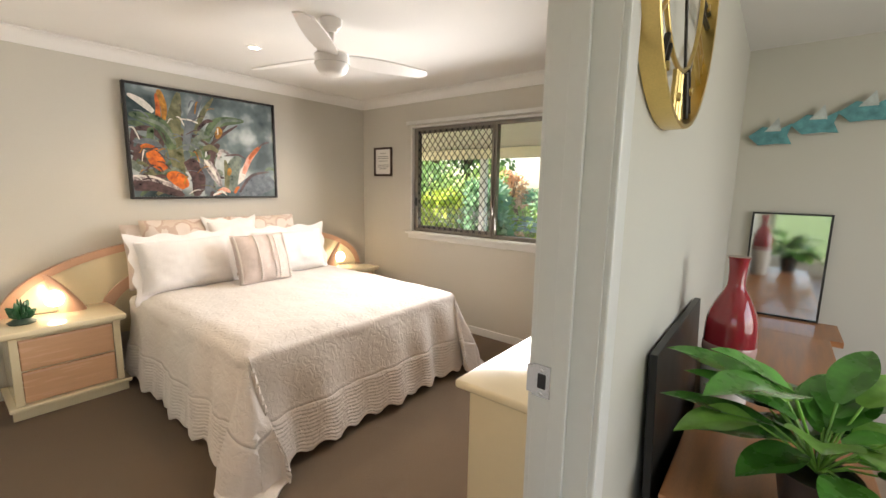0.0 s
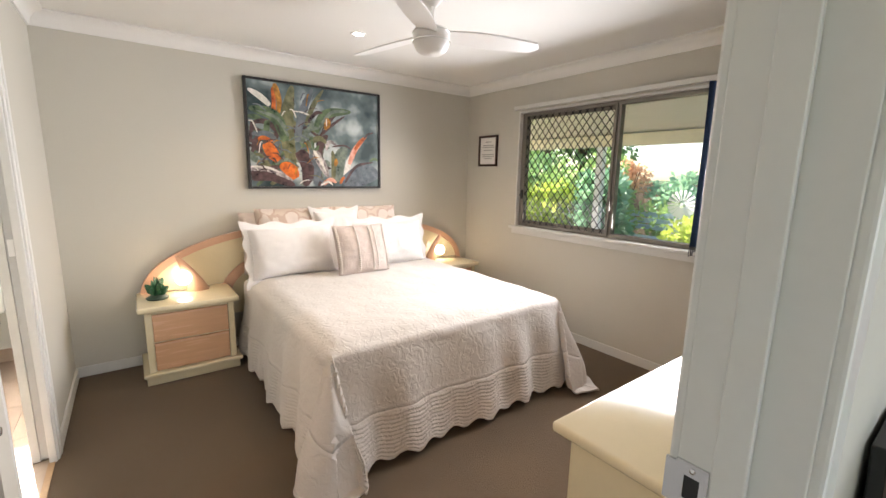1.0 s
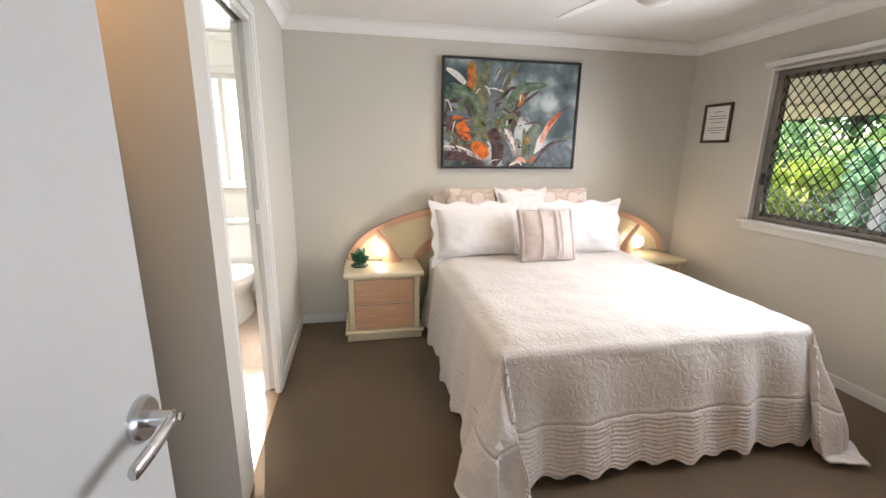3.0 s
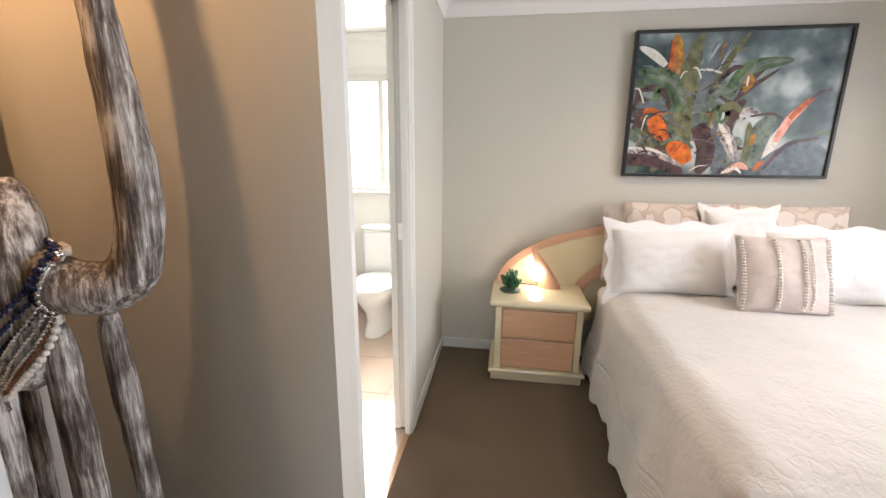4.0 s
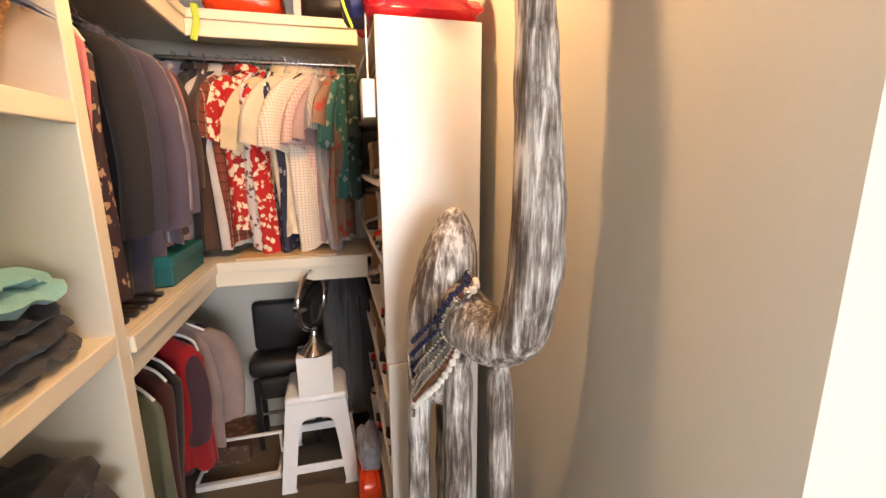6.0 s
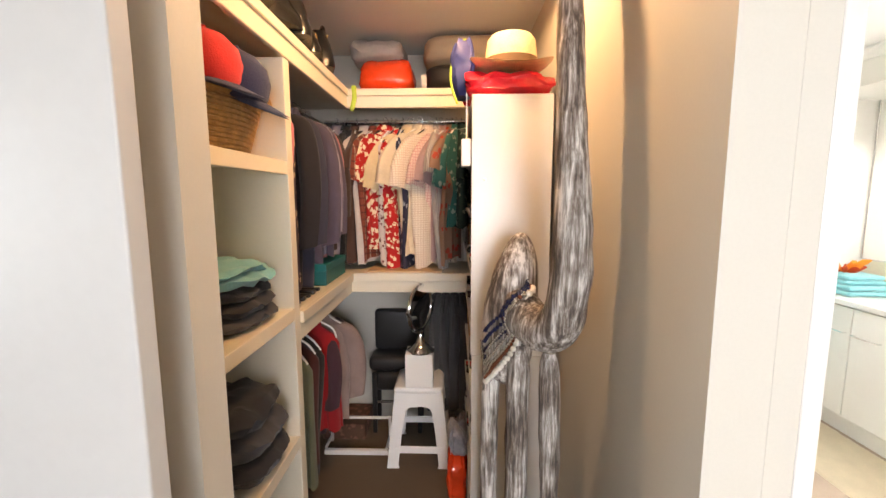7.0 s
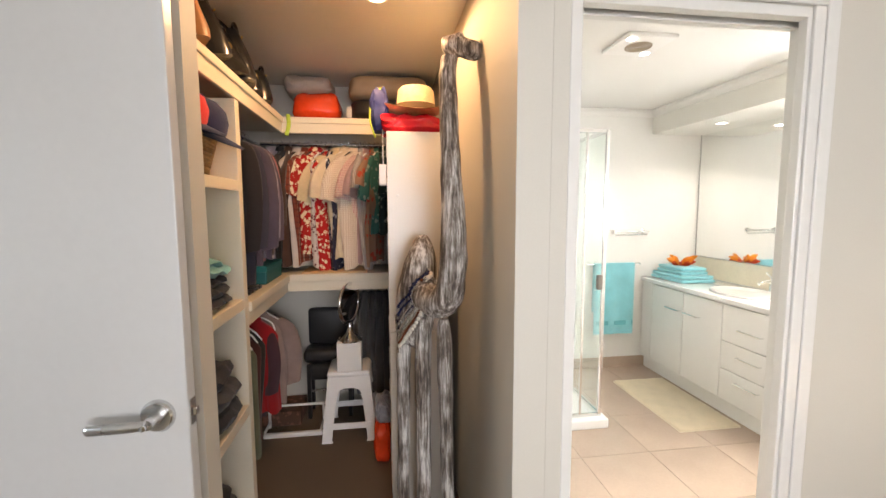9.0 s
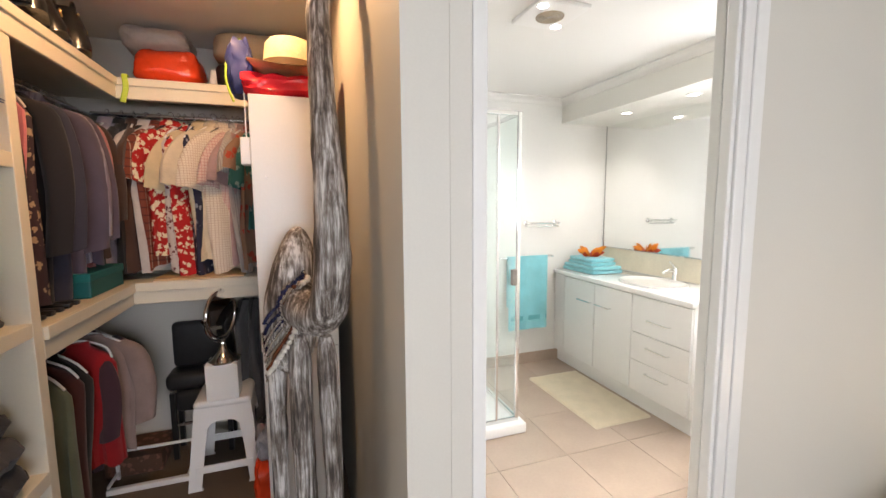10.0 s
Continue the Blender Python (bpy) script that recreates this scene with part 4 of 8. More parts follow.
for ctrl, w_, mt in (
    ([(0.29, 0.2), (0.26, 0.6), (0.31, 0.99)], 0.05, OLIVE), ([(0.33, 0.45), (0.38, 0.75), (0.46, 0.99)], 0.03, SLATEI), ([(0.4, 0.62), (0.46, 0.82), (0.54, 0.99)], 0.018, OLIVE),
    ([(0.17, 0.64), (0.2, 0.82), (0.19, 0.99)], 0.034, RUST), ([(0.165, 0.7), (0.18, 0.8), (0.17, 0.95)], 0.016, ORANGE), ([(0.15, 0.78), (0.08, 0.86), (0.01, 0.91)], 0.022, WHITEI),
    ([(0.25, 0.45), (0.18, 0.68), (0.01, 0.74)], 0.042, GREEN1), ([(0.27, 0.5), (0.2, 0.66), (0.06, 0.72)], 0.014, GREEN2), ([(0.2, 0.4), (0.13, 0.5), (0.02, 0.5)], 0.024, SLATEI),
    ([(0.47, 0.56), (0.56, 0.75), (0.76, 0.8)], 0.036, GREEN1), ([(0.5, 0.6), (0.6, 0.77), (0.74, 0.8)], 0.013, GREEN2), ([(0.42, 0.66), (0.48, 0.75), (0.53, 0.76)], 0.014, PLUM),
    ([(0.49, 0.5), (0.58, 0.62), (0.71, 0.75)], 0.012, PLUM), ([(0.54, 0.6), (0.57, 0.66), (0.56, 0.71)], 0.024, RUST), ([(0.36, 0.44), (0.42, 0.58), (0.5, 0.6)], 0.02, GREEN2),
    ([(0.11, 0.42), (0.15, 0.33), (0.2, 0.24)], 0.044, ORANGE), ([(0.31, 0.08), (0.27, 0.17), (0.2, 0.21)], 0.05, ORANGE), ([(0.06, 0.45), (0.1, 0.47), (0.16, 0.44)], 0.014, ORANGE),
    ([(0.0, 0.1), (0.14, 0.12), (0.3, 0.0)], 0.05, PLUM), ([(0.0, 0.17), (0.13, 0.165), (0.29, 0.06)], 0.02, BANDED), ([(0.0, 0.19), (0.1, 0.19), (0.2, 0.14)], 0.008, WHITEI),
    ([(0.17, 0.22), (0.25, 0.27), (0.33, 0.2)], 0.01, GREEN2), ([(0.34, 0.36), (0.41, 0.2), (0.38, 0.0)], 0.055, PLUM), ([(0.36, 0.38), (0.41, 0.39), (0.45, 0.33)], 0.008, SLATEI),
    ([(0.46, 0.02), (0.48, 0.2), (0.42, 0.33)], 0.03, SLATEI), ([(0.46, 0.36), (0.51, 0.25), (0.56, 0.1)], 0.034, BANDED), ([(0.45, 0.37), (0.5, 0.28), (0.54, 0.16)], 0.012, WHITEI),
    ([(0.45, 0.46), (0.5, 0.5), (0.56, 0.45)], 0.02, OLIVE), ([(0.55, 0.38), (0.58, 0.47), (0.64, 0.43)], 0.014, BANDED), ([(0.6, 0.42), (0.7, 0.44), (0.76, 0.4)], 0.007, PLUM),
    ([(0.64, 0.05), (0.66, 0.3), (0.72, 0.42)], 0.05, GREEN2), ([(0.6, 0.05), (0.61, 0.25), (0.6, 0.38)], 0.02, OLIVE), ([(0.62, 0.22), (0.63, 0.26), (0.63, 0.3)], 0.016, RUST),
    ([(0.7, 0.08), (0.74, 0.27), (0.81, 0.42)], 0.024, WHITEI), ([(0.74, 0.24), (0.79, 0.4), (0.88, 0.54)], 0.022, PINK), ([(0.79, 0.4), (0.84, 0.49), (0.89, 0.55)], 0.016, ORANGE), ([(0.87, 0.53), (0.91, 0.58), (0.96, 0.6)], 0.008, PLUM),
    ([(0.68, 0.0), (0.86, 0.13), (1.0, 0.13)], 0.085, SLATEI), ([(0.7, 0.04), (0.8, 0.22), (0.95, 0.27)], 0.012, PLUM), ([(0.92, 0.28), (0.96, 0.31), (1.0, 0.29)], 0.012, GREEN1),
    ([(0.52, 0.02), (0.58, 0.07), (0.63, 0.04)], 0.018, PINK), ([(0.5, 0.01), (0.56, 0.05), (0.6, 0.01)], 0.009, WHITEI), ([(0.66, 0.03), (0.68, 0.08), (0.7, 0.1)], 0.012, ORANGE)):
    painted(ctrl, w_, mt)
for k in range(45):
    a = rnd.uniform(0.3, 2.9)
    ln = rnd.uniform(0.05, 0.16)
    u0, v0 = rnd.uniform(0.02, 0.6), rnd.uniform(0.0, 0.95)
    du, dv = math.cos(a) * ln, math.sin(a) * ln
    painted([(u0, v0), (u0 + du * 0.5, v0 + dv * 0.75), (u0 + du, v0 + dv * 0.8)], rnd.uniform(0.002, 0.006), rnd.choice([WHITEI, GREEN2, SLATEI, PLUM, PLUM, OLIVE, RUST]))

cert = thing("framed_certificate", "small dark-framed certificate hung beside the window", "picture", (-2.55, YW, 1.56))
CX0, CX1, CZ0, CZ1 = -2.675, -2.388, 1.557, 1.876
part("frame", B((CX0, CX0 + 0.022, YW - 0.02, YW, CZ0, CZ1), (CX1 - 0.022, CX1, YW - 0.02, YW, CZ0, CZ1), (CX0 + 0.022, CX1 - 0.022, YW - 0.02, YW, CZ0, CZ0 + 0.022), (CX0 + 0.022, CX1 - 0.022, YW - 0.02, YW, CZ1 - 0.022, CZ1), bev=0.003), surf("dark_timber", (0.05, 0.025, 0.015), 0.35), cert)
part("paper", B((CX0 + 0.022, CX1 - 0.022, YW - 0.008, YW, CZ0 + 0.022, CZ1 - 0.022)), CARD, cert)
GREYINK = surf("grey_ink", (0.4, 0.38, 0.36), 0.7)
for k, (z, hw) in enumerate(((1.81, 0.045), (1.775, 0.08), (1.755, 0.09), (1.725, 0.07), (1.68, 0.09), (1.66, 0.09), (1.64, 0.055))):
    part("line_of_writing", B((-2.53 - hw, -2.53 + hw, YW - 0.0095, YW - 0.008, z - 0.004, z + 0.004)), GREYINK, cert)

# ---------------------------------------------------------------- ceiling fan and lamps
FAN = (-1.12, 2.26)
fan = thing("ceiling_fan", "white three-blade ceiling fan with a chrome band", "ceiling fan", (*FAN, TOP))
bm = bmesh.new()
lathe(bm, [(0.012, -0.07), (0.03, -0.065), (0.06, -0.03), (0.065, -0.001)], (*FAN, TOP), 24)
part("canopy", bm, PLASTIC, fan, smooth=True)
bm = bmesh.new()
lathe(bm, [(0.013, -0.17), (0.013, -0.06)], (*FAN, TOP), 14)
part("downrod", bm, PLASTIC, fan, smooth=True)
bm = bmesh.new()
lathe(bm, [(0.02, -0.172), (0.06, -0.178), (0.094, -0.186), (0.098, -0.192), (0.098, -0.24)], (*FAN, TOP), 36)
part("motor_drum", bm, PLASTIC, fan, smooth=True)
for z in (-0.196, -0.243):
    bm = bmesh.new()
    lathe(bm, [(0.098, z - 0.003), (0.1025, z - 0.002), (0.1025, z + 0.002), (0.098, z + 0.003)], (*FAN, TOP), 36)
    part("chrome_band", bm, CHROME, fan, "thin chrome band", True)
bm = bmesh.new()
lathe(bm, [(0.098, -0.243), (0.095, -0.26), (0.08, -0.288), (0.055, -0.305), (0.03, -0.312), (0.0, -0.314)], (*FAN, TOP), 36)
part("hub_cover", bm, PLASTIC, fan, smooth=True)
for k, a in enumerate((72, 192, 312)):
    d, sd = Vector((math.cos(radians(a)), math.sin(radians(a)), 0)), Vector((-math.sin(radians(a)), math.cos(radians(a)), 0))
    c0 = Vector((*FAN, TOP - 0.205))
    bm = bmesh.new()
    def blade(u, v, top):
        r = 0.09 + 0.56 * u
        w = (0.05 + 0.022 * math.sin(math.pi * min(1, u * 1.1) ** 0.8)) * (1 if u < 0.93 else math.sqrt(max(0.02, 1 - ((u - 0.93) / 0.07) ** 2)))
        q = (2 * v - 1) * w
        return c0 + d * r + sd * q + Vector((0, 0, -0.22 * q + (0.004 if top else -0.004)))
    for t_ in (0, 1):
        grid(bm, 18, 7, lambda u, v: blade(u, v, t_))
    bmesh.ops.bridge_loops(bm, edges=[e for e in bm.edges if e.is_boundary])
    part("blade", bm, PLASTIC, fan, smooth=True)

LAMPON = glow("lit_lamp_face", (1.0, 0.93, 0.82), 8)


def downlight(x, y, z, warm=None):
    e = thing("downlight", "round white recessed ceiling lamp, switched on", "ceiling light", (x, y, z), "recessed ceiling lamps")
    bm = bmesh.new()
    prof = [(0.034, -0.0035), (0.038, -0.006), (0.05, -0.005), (0.053, -0.0005)]
    X, Y = Vector((1, 0, 0)), Vector((0, 1, 0))
    rs = [ring(bm, (x, y, z + h), X, Y, 28, r) for r, h in prof]
    for a, b in zip(rs, rs[1:]):
        bridge(bm, a, b)
    part("trim_ring", bm, PLASTIC, e, smooth=True)
    bm = bmesh.new()
    lathe(bm, [(0.034, -0.003), (0.034, -0.001)], (x, y, z), 24)
    part("lens", bm, warm or LAMPON, e)
    return e


downlight(-1.98, 2.245, TOP)
downlight(-0.52, -0.25, TOP, glow("lit_warm_lamp", (1.0, 0.68, 0.36), 6))
downlight(-3.22, -1.45, 2.19)
downlight(-3.22, -0.85, 2.19)

# ---------------------------------------------------------------- walk-in robe: joinery
SX, SY = 0.085, -1.155
ru = thing("shelf_tower", "cream melamine shelf tower with caps, basket and folded clothes", "shelving", (0.3, 0.03, 0))
part("end_panel", B((SX, 0.53, YB - 0.02, YB - 0.002, 0, 2.09), bev=0.002), MELA, ru)
part("end_panel", B((SX, 0.53, -0.36, -0.31, 0, 1.985), bev=0.003), MELA, ru)
part("back_panel", B((0.515, 0.529, -0.31, YB - 0.02, 0, 2.09)), MELA, ru)
for z in (0.14, 0.63, 1.12, 1.64):
    sh = part("shelf", B((SX + 0.012, 0.515, -0.31, YB - 0.02, z - 0.018, z), bev=0.002), MELA, ru)
    part("shelf_lip", B((SX, SX + 0.018, -0.31, YB - 0.02, z - 0.045, z + 0.001), bev=0.003), MELA, sh)

ts = thing("top_shelf", "cream melamine top shelf running round the robe", "shelving", (0.3, -0.9, 2.0))
part("board", B((SX + 0.018, 0.53, -1.599, YB - 0.002, 2.072, 2.09), (-0.9, SX + 0.018, -1.599, SY - 0.018, 2.072, 2.09), bev=0.002), MELA, ts)
part("fascia", B((SX, SX + 0.018, SY, YB - 0.002, 1.99, 2.091), bev=0.004), MELA, ts)
part("fascia", B((-0.56, SX + 0.018, SY - 0.018, SY, 1.99, 2.091), bev=0.004), MELA, ts)
part("moulding", B((SX - 0.012, SX, SY + 0.012, YB - 0.002, 2.05, 2.085), bev=0.004), MELA, ts)
part("moulding", B((-0.56, SX, SY, SY + 0.012, 2.05, 2.085), bev=0.004), MELA, ts)

ms = thing("middle_shelf", "cream melamine L-shaped middle shelf with a deep front edge", "shelving", (0.3, -1.2, 1.0))
part("board", B((SX + 0.018, 0.53, -1.599, -0.361, 1.077, 1.095), (-0.9, SX + 0.018, -1.599, SY - 0.018, 1.077, 1.095), bev=0.002), MELA, ms)
part("fascia", B((SX, SX + 0.018, SY, -0.361, 0.985, 1.096), bev=0.004), MELA, ms)
part("fascia", B((-0.56, SX + 0.018, SY - 0.018, SY, 0.985, 1.096), bev=0.004), MELA, ms)
part("moulding", B((SX - 0.014, SX, SY + 0.014, -0.361, 1.05, 1.096), bev=0.004), MELA, ms)
part("moulding", B((-0.56, SX, SY, SY + 0.014, 1.05, 1.096), bev=0.004), MELA, ms)
part("loose_board", B((-0.42, 0.0, -1.45, -1.16, 1.0965, 1.106), bev=0.002), surf("raw_pine", (0.6, 0.42, 0.22), 0.5, 0.1, 3, 0.1, 60, stretch=(1, 14, 14)), ms, "bare pine board")


def rod(name, a, b):
    e = thing(name, "steel hanging rail fixed under the shelf", "clothes rail", a, "hanging rails")
    bm = bmesh.new()
    tube(bm, [a, b], 0.0125, 14)
    part("rail", bm, SATIN, e, smooth=True)


rod("clothes_rail", (-0.56, -1.39, 1.955), (0.28, -1.39, 1.955))
rod("clothes_rail", (0.31, -0.361, 1.955), (0.31, -1.6, 1.955))
rod("clothes_rail", (0.31, -0.361, 0.93), (0.31, -1.6, 0.93))

# ---------------------------------------------------------------- hanging clothes
HANGW, HANGB = PLASTIC, surf("black_hanger", (0.02, 0.02, 0.02), 0.4)


def garment(label, mat, length, width=0.21, sleeve=0.24, thick=0.035, seed=0.0, white=True, name="shirt"):
    """Clothing on a hanger, hung from the origin: across along y, thin along x, falling in upright pleats."""
    e = thing(name, label, "clothing", group="clothes on rails")
    n = 44
    rows = [(-0.035, 0.04, 0.026), (-0.06, width * 0.32, 0.032), (-0.085, width * 0.55, 0.032), (-0.115, width * 0.78, thick), (-0.16, width * 0.95, thick * 1.1)]
    k = 11
    rows += [(-0.16 - (length - 0.16) * i / k, width * (0.97 - 0.16 * math.sin(math.pi * i / k / 2)), thick * (1.1 + 0.55 * i / k)) for i in range(1, k + 1)]
    bm = bmesh.new()
    rings = []
    for j, (z, w, t) in enumerate(rows):
        r = []
        d = min(1, max(0, (-z - 0.06) / 0.4))
        last = j == len(rows) - 1
        for i in range(n):
            a = 2 * math.pi * i / n
            c, s = math.cos(a), math.sin(a)
            fold = math.sin(s * 9 + seed * 3 + 1.2 * noise.noise((seed, s * 2, z * 2))) * 0.011 + noise.noise((s * 7 + seed, c, z * 1.6)) * 0.016
            x = t * math.copysign(abs(c) ** 0.7, c) + d * fold * (1 if c > 0 else 0.8)
            y = w * s * (1 + 0.08 * d * noise.noise((seed * 3, z * 3, s * 2)))
            hem = 0.03 * noise.noise((s * 3, seed, c)) - 0.025 * s * s if last else 0.0
            r.append(bm.verts.new((x + 0.025 * d * noise.noise((seed, z * 2.5, 3)), y, z + hem)))
        rings.append(r)
    for a, b in zip(rings, rings[1:]):
        bridge(bm, a, b)
    inner = [bm.verts.new(v.co * 0.96 + Vector((0, 0, 0.012))) for v in rings[-1]]
    bridge(bm, rings[-1], inner)
    bm.faces.new(inner)
    bm.faces.new(rings[0])
    part("body", bm, mat, e, smooth=True)
    if name == "shirt" and sleeve:
        bm = bmesh.new()
        X, Y = Vector((1, 0, 0)), Vector((0, 1, 0))
        rs = [ring(bm, (0.004, 0, z), X, Y, 20, rx, ry) for z, rx, ry in ((-0.055, 0.042, 0.08), (-0.03, 0.036, 0.068), (-0.022, 0.032, 0.062), (-0.04, 0.03, 0.06))]
        for a, b in zip(rs, rs[1:]):
            bridge(bm, a, b)
        part("collar", bm, mat, e, smooth=True)
    if sleeve:
        short = sleeve < 0.35
        for s in (1, -1):
            bm = bmesh.new()
            ctrl = [(0, s * width * 0.55, -0.09), (0.004, s * width * 0.88, -0.15), (0.014, s * (width + (0.025 if short else 0.015)), -0.1 - sleeve * 0.55), (0.022, s * (width + (0.03 if short else 0.005)), -0.1 - sleeve)]
            pts = smoothpath(ctrl, 4)
            m = len(pts)
            rings = []
            for i, p in enumerate(pts):
                t = i / (m - 1)
                big = 0.035 + (0.04 * t if short else 0.022 * min(1, t * 2) - 0.012 * t)
                flat = (0.5 - 0.14 * t) if short else 0.62
                tilt = Vector((0, 1, 0.25 * s)).normalized()
                rings.append([bm.verts.new(Vector(p) + tilt * (big * math.cos(q)) + Vector((1, 0, 0)) * (big * flat * math.sin(q) + 0.007 * math.sin(3 * q + seed + t * 2) * t)) for q in [2 * math.pi * v / 18 for v in range(18)]])
            for a, b in zip(rings, rings[1:]):
                bridge(bm, a, b)
            mid = Vector(pts[-1])
            inner = [bm.verts.new(mid + (v.co - mid) * 0.88 + Vector((0, 0, 0.03))) for v in rings[-1]]
            bridge(bm, rings[-1], inner)
            bm.faces.new(inner)
            bm.faces.new(rings[0])
            part("sleeve", bm, mat, e, smooth=True)
    bm = bmesh.new()
    tube(bm, smoothpath([(0, width * 0.85, -0.13), (0, 0.09, -0.075), (0, 0.0, -0.03), (0, -0.09, -0.075), (0, -width * 0.85, -0.13)], 5), 0.005, 8)
    hg = part("hanger", bm, HANGW if white else HANGB, e, "plastic coat hanger", True)
    bm = bmesh.new()
    tube(bm, [(0, 0, -0.03), (0, 0, 0.0)] + [(0, 0.018 - 0.018 * math.cos(radians(a)), 0.018 * math.sin(radians(a)) + 0.004) for a in range(0, 210, 30)], 0.0022, 6)
    part("hook", bm, SATIN, hg)
    return e


def cloth(name, col, var=0.15, scale=9):
    return surf(name, col, 0.92, var, scale, 0.5, 260, fine=0.08, depth=0.003, sheen=0.15)


def stripes(name, a, b_, count):
    """Fine upright stripes in woven cotton."""
    m, n, l, p = nodes_of(name)
    tc, wv, nz, ramp = n.new("ShaderNodeTexCoord"), n.new("ShaderNodeTexWave"), n.new("ShaderNodeTexNoise"), n.new("ShaderNodeValToRGB")
    wv.bands_direction = "Y"
    wv.inputs["Scale"].default_value, wv.inputs["Distortion"].default_value = count, 0.6
    nz.inputs["Scale"].default_value = 200
    l.new(tc.outputs["Object"], wv.inputs["Vector"])
    l.new(tc.outputs["Object"], nz.inputs["Vector"])
    l.new(wv.outputs[0], ramp.inputs[0])
    ramp.color_ramp.elements[0].color, ramp.color_ramp.elements[1].color = (*a, 1), (*b_, 1)
    ramp.color_ramp.elements[0].position, ramp.color_ramp.elements[1].position = 0.5, 0.85
    l.new(ramp.outputs[0], p.inputs["Base Color"])
    p.inputs["Roughness"].default_value = 0.92
    bp = n.new("ShaderNodeBump")
    bp.inputs["Strength"].default_value, bp.inputs["Distance"].default_value = 0.3, 0.002
    l.new(nz.outputs[0], bp.inputs["Height"])
    l.new(bp.outputs[0], p.inputs["Normal"])
    return m


BACK = [
    ("lilac grey shirt on a hanger", cloth("lilac_grey", (0.4, 0.34, 0.37)), 0.78, 0.28, 0.2, -10),
    ("black cotton shirt on a hanger", cloth("black_cotton", (0.012, 0.012, 0.014)), 0.8, 0.2, 0.14, 0),
    ("dark brown cotton shirt on a hanger", cloth("brown_cotton", (0.07, 0.035, 0.025)), 0.8, 0.2, 0.09, 5),
    ("grey-white cotton shirt on a hanger", cloth("grey_white_cotton", (0.58, 0.52, 0.48)), 0.8, 0.27, 0.02, -34),
    ("rust brown plaid shirt on a hanger", checks("rust_plaid", (0.2, 0.045, 0.025), (0.5, 0.36, 0.26), 0.02, 0.16, second=(0.06, 0.015, 0.012)), 0.78, 0.24, -0.035, -24),
    ("red hibiscus print shirt on a hanger", flowers("red_floral_shirt", (0.42, 0.012, 0.01), (0.76, 0.66, 0.46), 34, 0.46), 0.72, 0.25, -0.1, -42),
    ("pale shirt with a dark print on a hanger", flowers("pale_print", (0.6, 0.52, 0.48), (0.16, 0.05, 0.05), 42, 0.36), 0.8, 0, -0.125, -16),
    ("bright red floral shirt on a hanger", flowers("red_floral_shirt_b", (0.48, 0.012, 0.012), (0.76, 0.64, 0.44), 36, 0.4), 0.84, 0, -0.155, -22),
    ("dark navy patterned shirt on a hanger", flowers("navy_print", (0.02, 0.022, 0.05), (0.3, 0.3, 0.34), 22, 0.28), 0.84, 0, -0.19, -10),
    ("cream linen short-sleeved shirt on a hanger", cloth("cream_linen", (0.66, 0.53, 0.32)), 0.74, 0.3, -0.25, -56),
    ("pale cream short-sleeved shirt on a hanger", cloth("pale_cream", (0.68, 0.58, 0.42)), 0.76, 0.28, -0.305, -50),
    ("cream fine-checked shirt on a hanger", checks("cream_check", (0.74, 0.66, 0.54), (0.52, 0.38, 0.28), 0.0065, 0.22), 0.82, 0.29, -0.355, -46),
    ("grey striped shirt on a hanger", stripes("grey_stripe", (0.5, 0.47, 0.44), (0.36, 0.33, 0.32), 22), 0.84, 0.22, -0.385, -8),
    ("pale pink checked shirt on a hanger", checks("pink_check", (0.66, 0.5, 0.44), (0.5, 0.24, 0.22), 0.008, 0.2), 0.6, 0.28, -0.42, -34),
    ("dusty mauve shirt on a hanger", cloth("dusty_mauve", (0.42, 0.28, 0.27)), 0.78, 0.26, -0.45, -26),
    ("brown and red print shirt on a hanger", flowers("brown_print", (0.3, 0.18, 0.12), (0.45, 0.07, 0.04), 20, 0.35), 0.8, 0.2, -0.48, -14),
    ("teal leaf-print shirt on a hanger", flowers("teal_leaf_print", (0.04, 0.16, 0.14), (0.3, 0.4, 0.34), 24, 0.32), 0.6, 0.28, -0.505, -22),
    ("dark teal floral shirt on a hanger", flowers("teal_floral", (0.02, 0.05, 0.045), (0.25, 0.3, 0.24), 24, 0.3), 0.6, 0.26, -0.53, 0),
]
rnd = random.Random(21)
for i, (lab, mt, ln, sl, at_x, turn) in enumerate(BACK):
    g = garment(lab, mt, ln, rnd.uniform(0.185, 0.215), sl, rnd.uniform(0.018, 0.027), i * 1.7, i % 2 == 0)
    g.matrix_basis = pose(at_x, -1.395 + (0.03 if turn < -40 else 0.0), 1.955 + rnd.uniform(-0.004, 0.004), 0, rnd.uniform(-3, 3), turn + rnd.uniform(-4, 4))

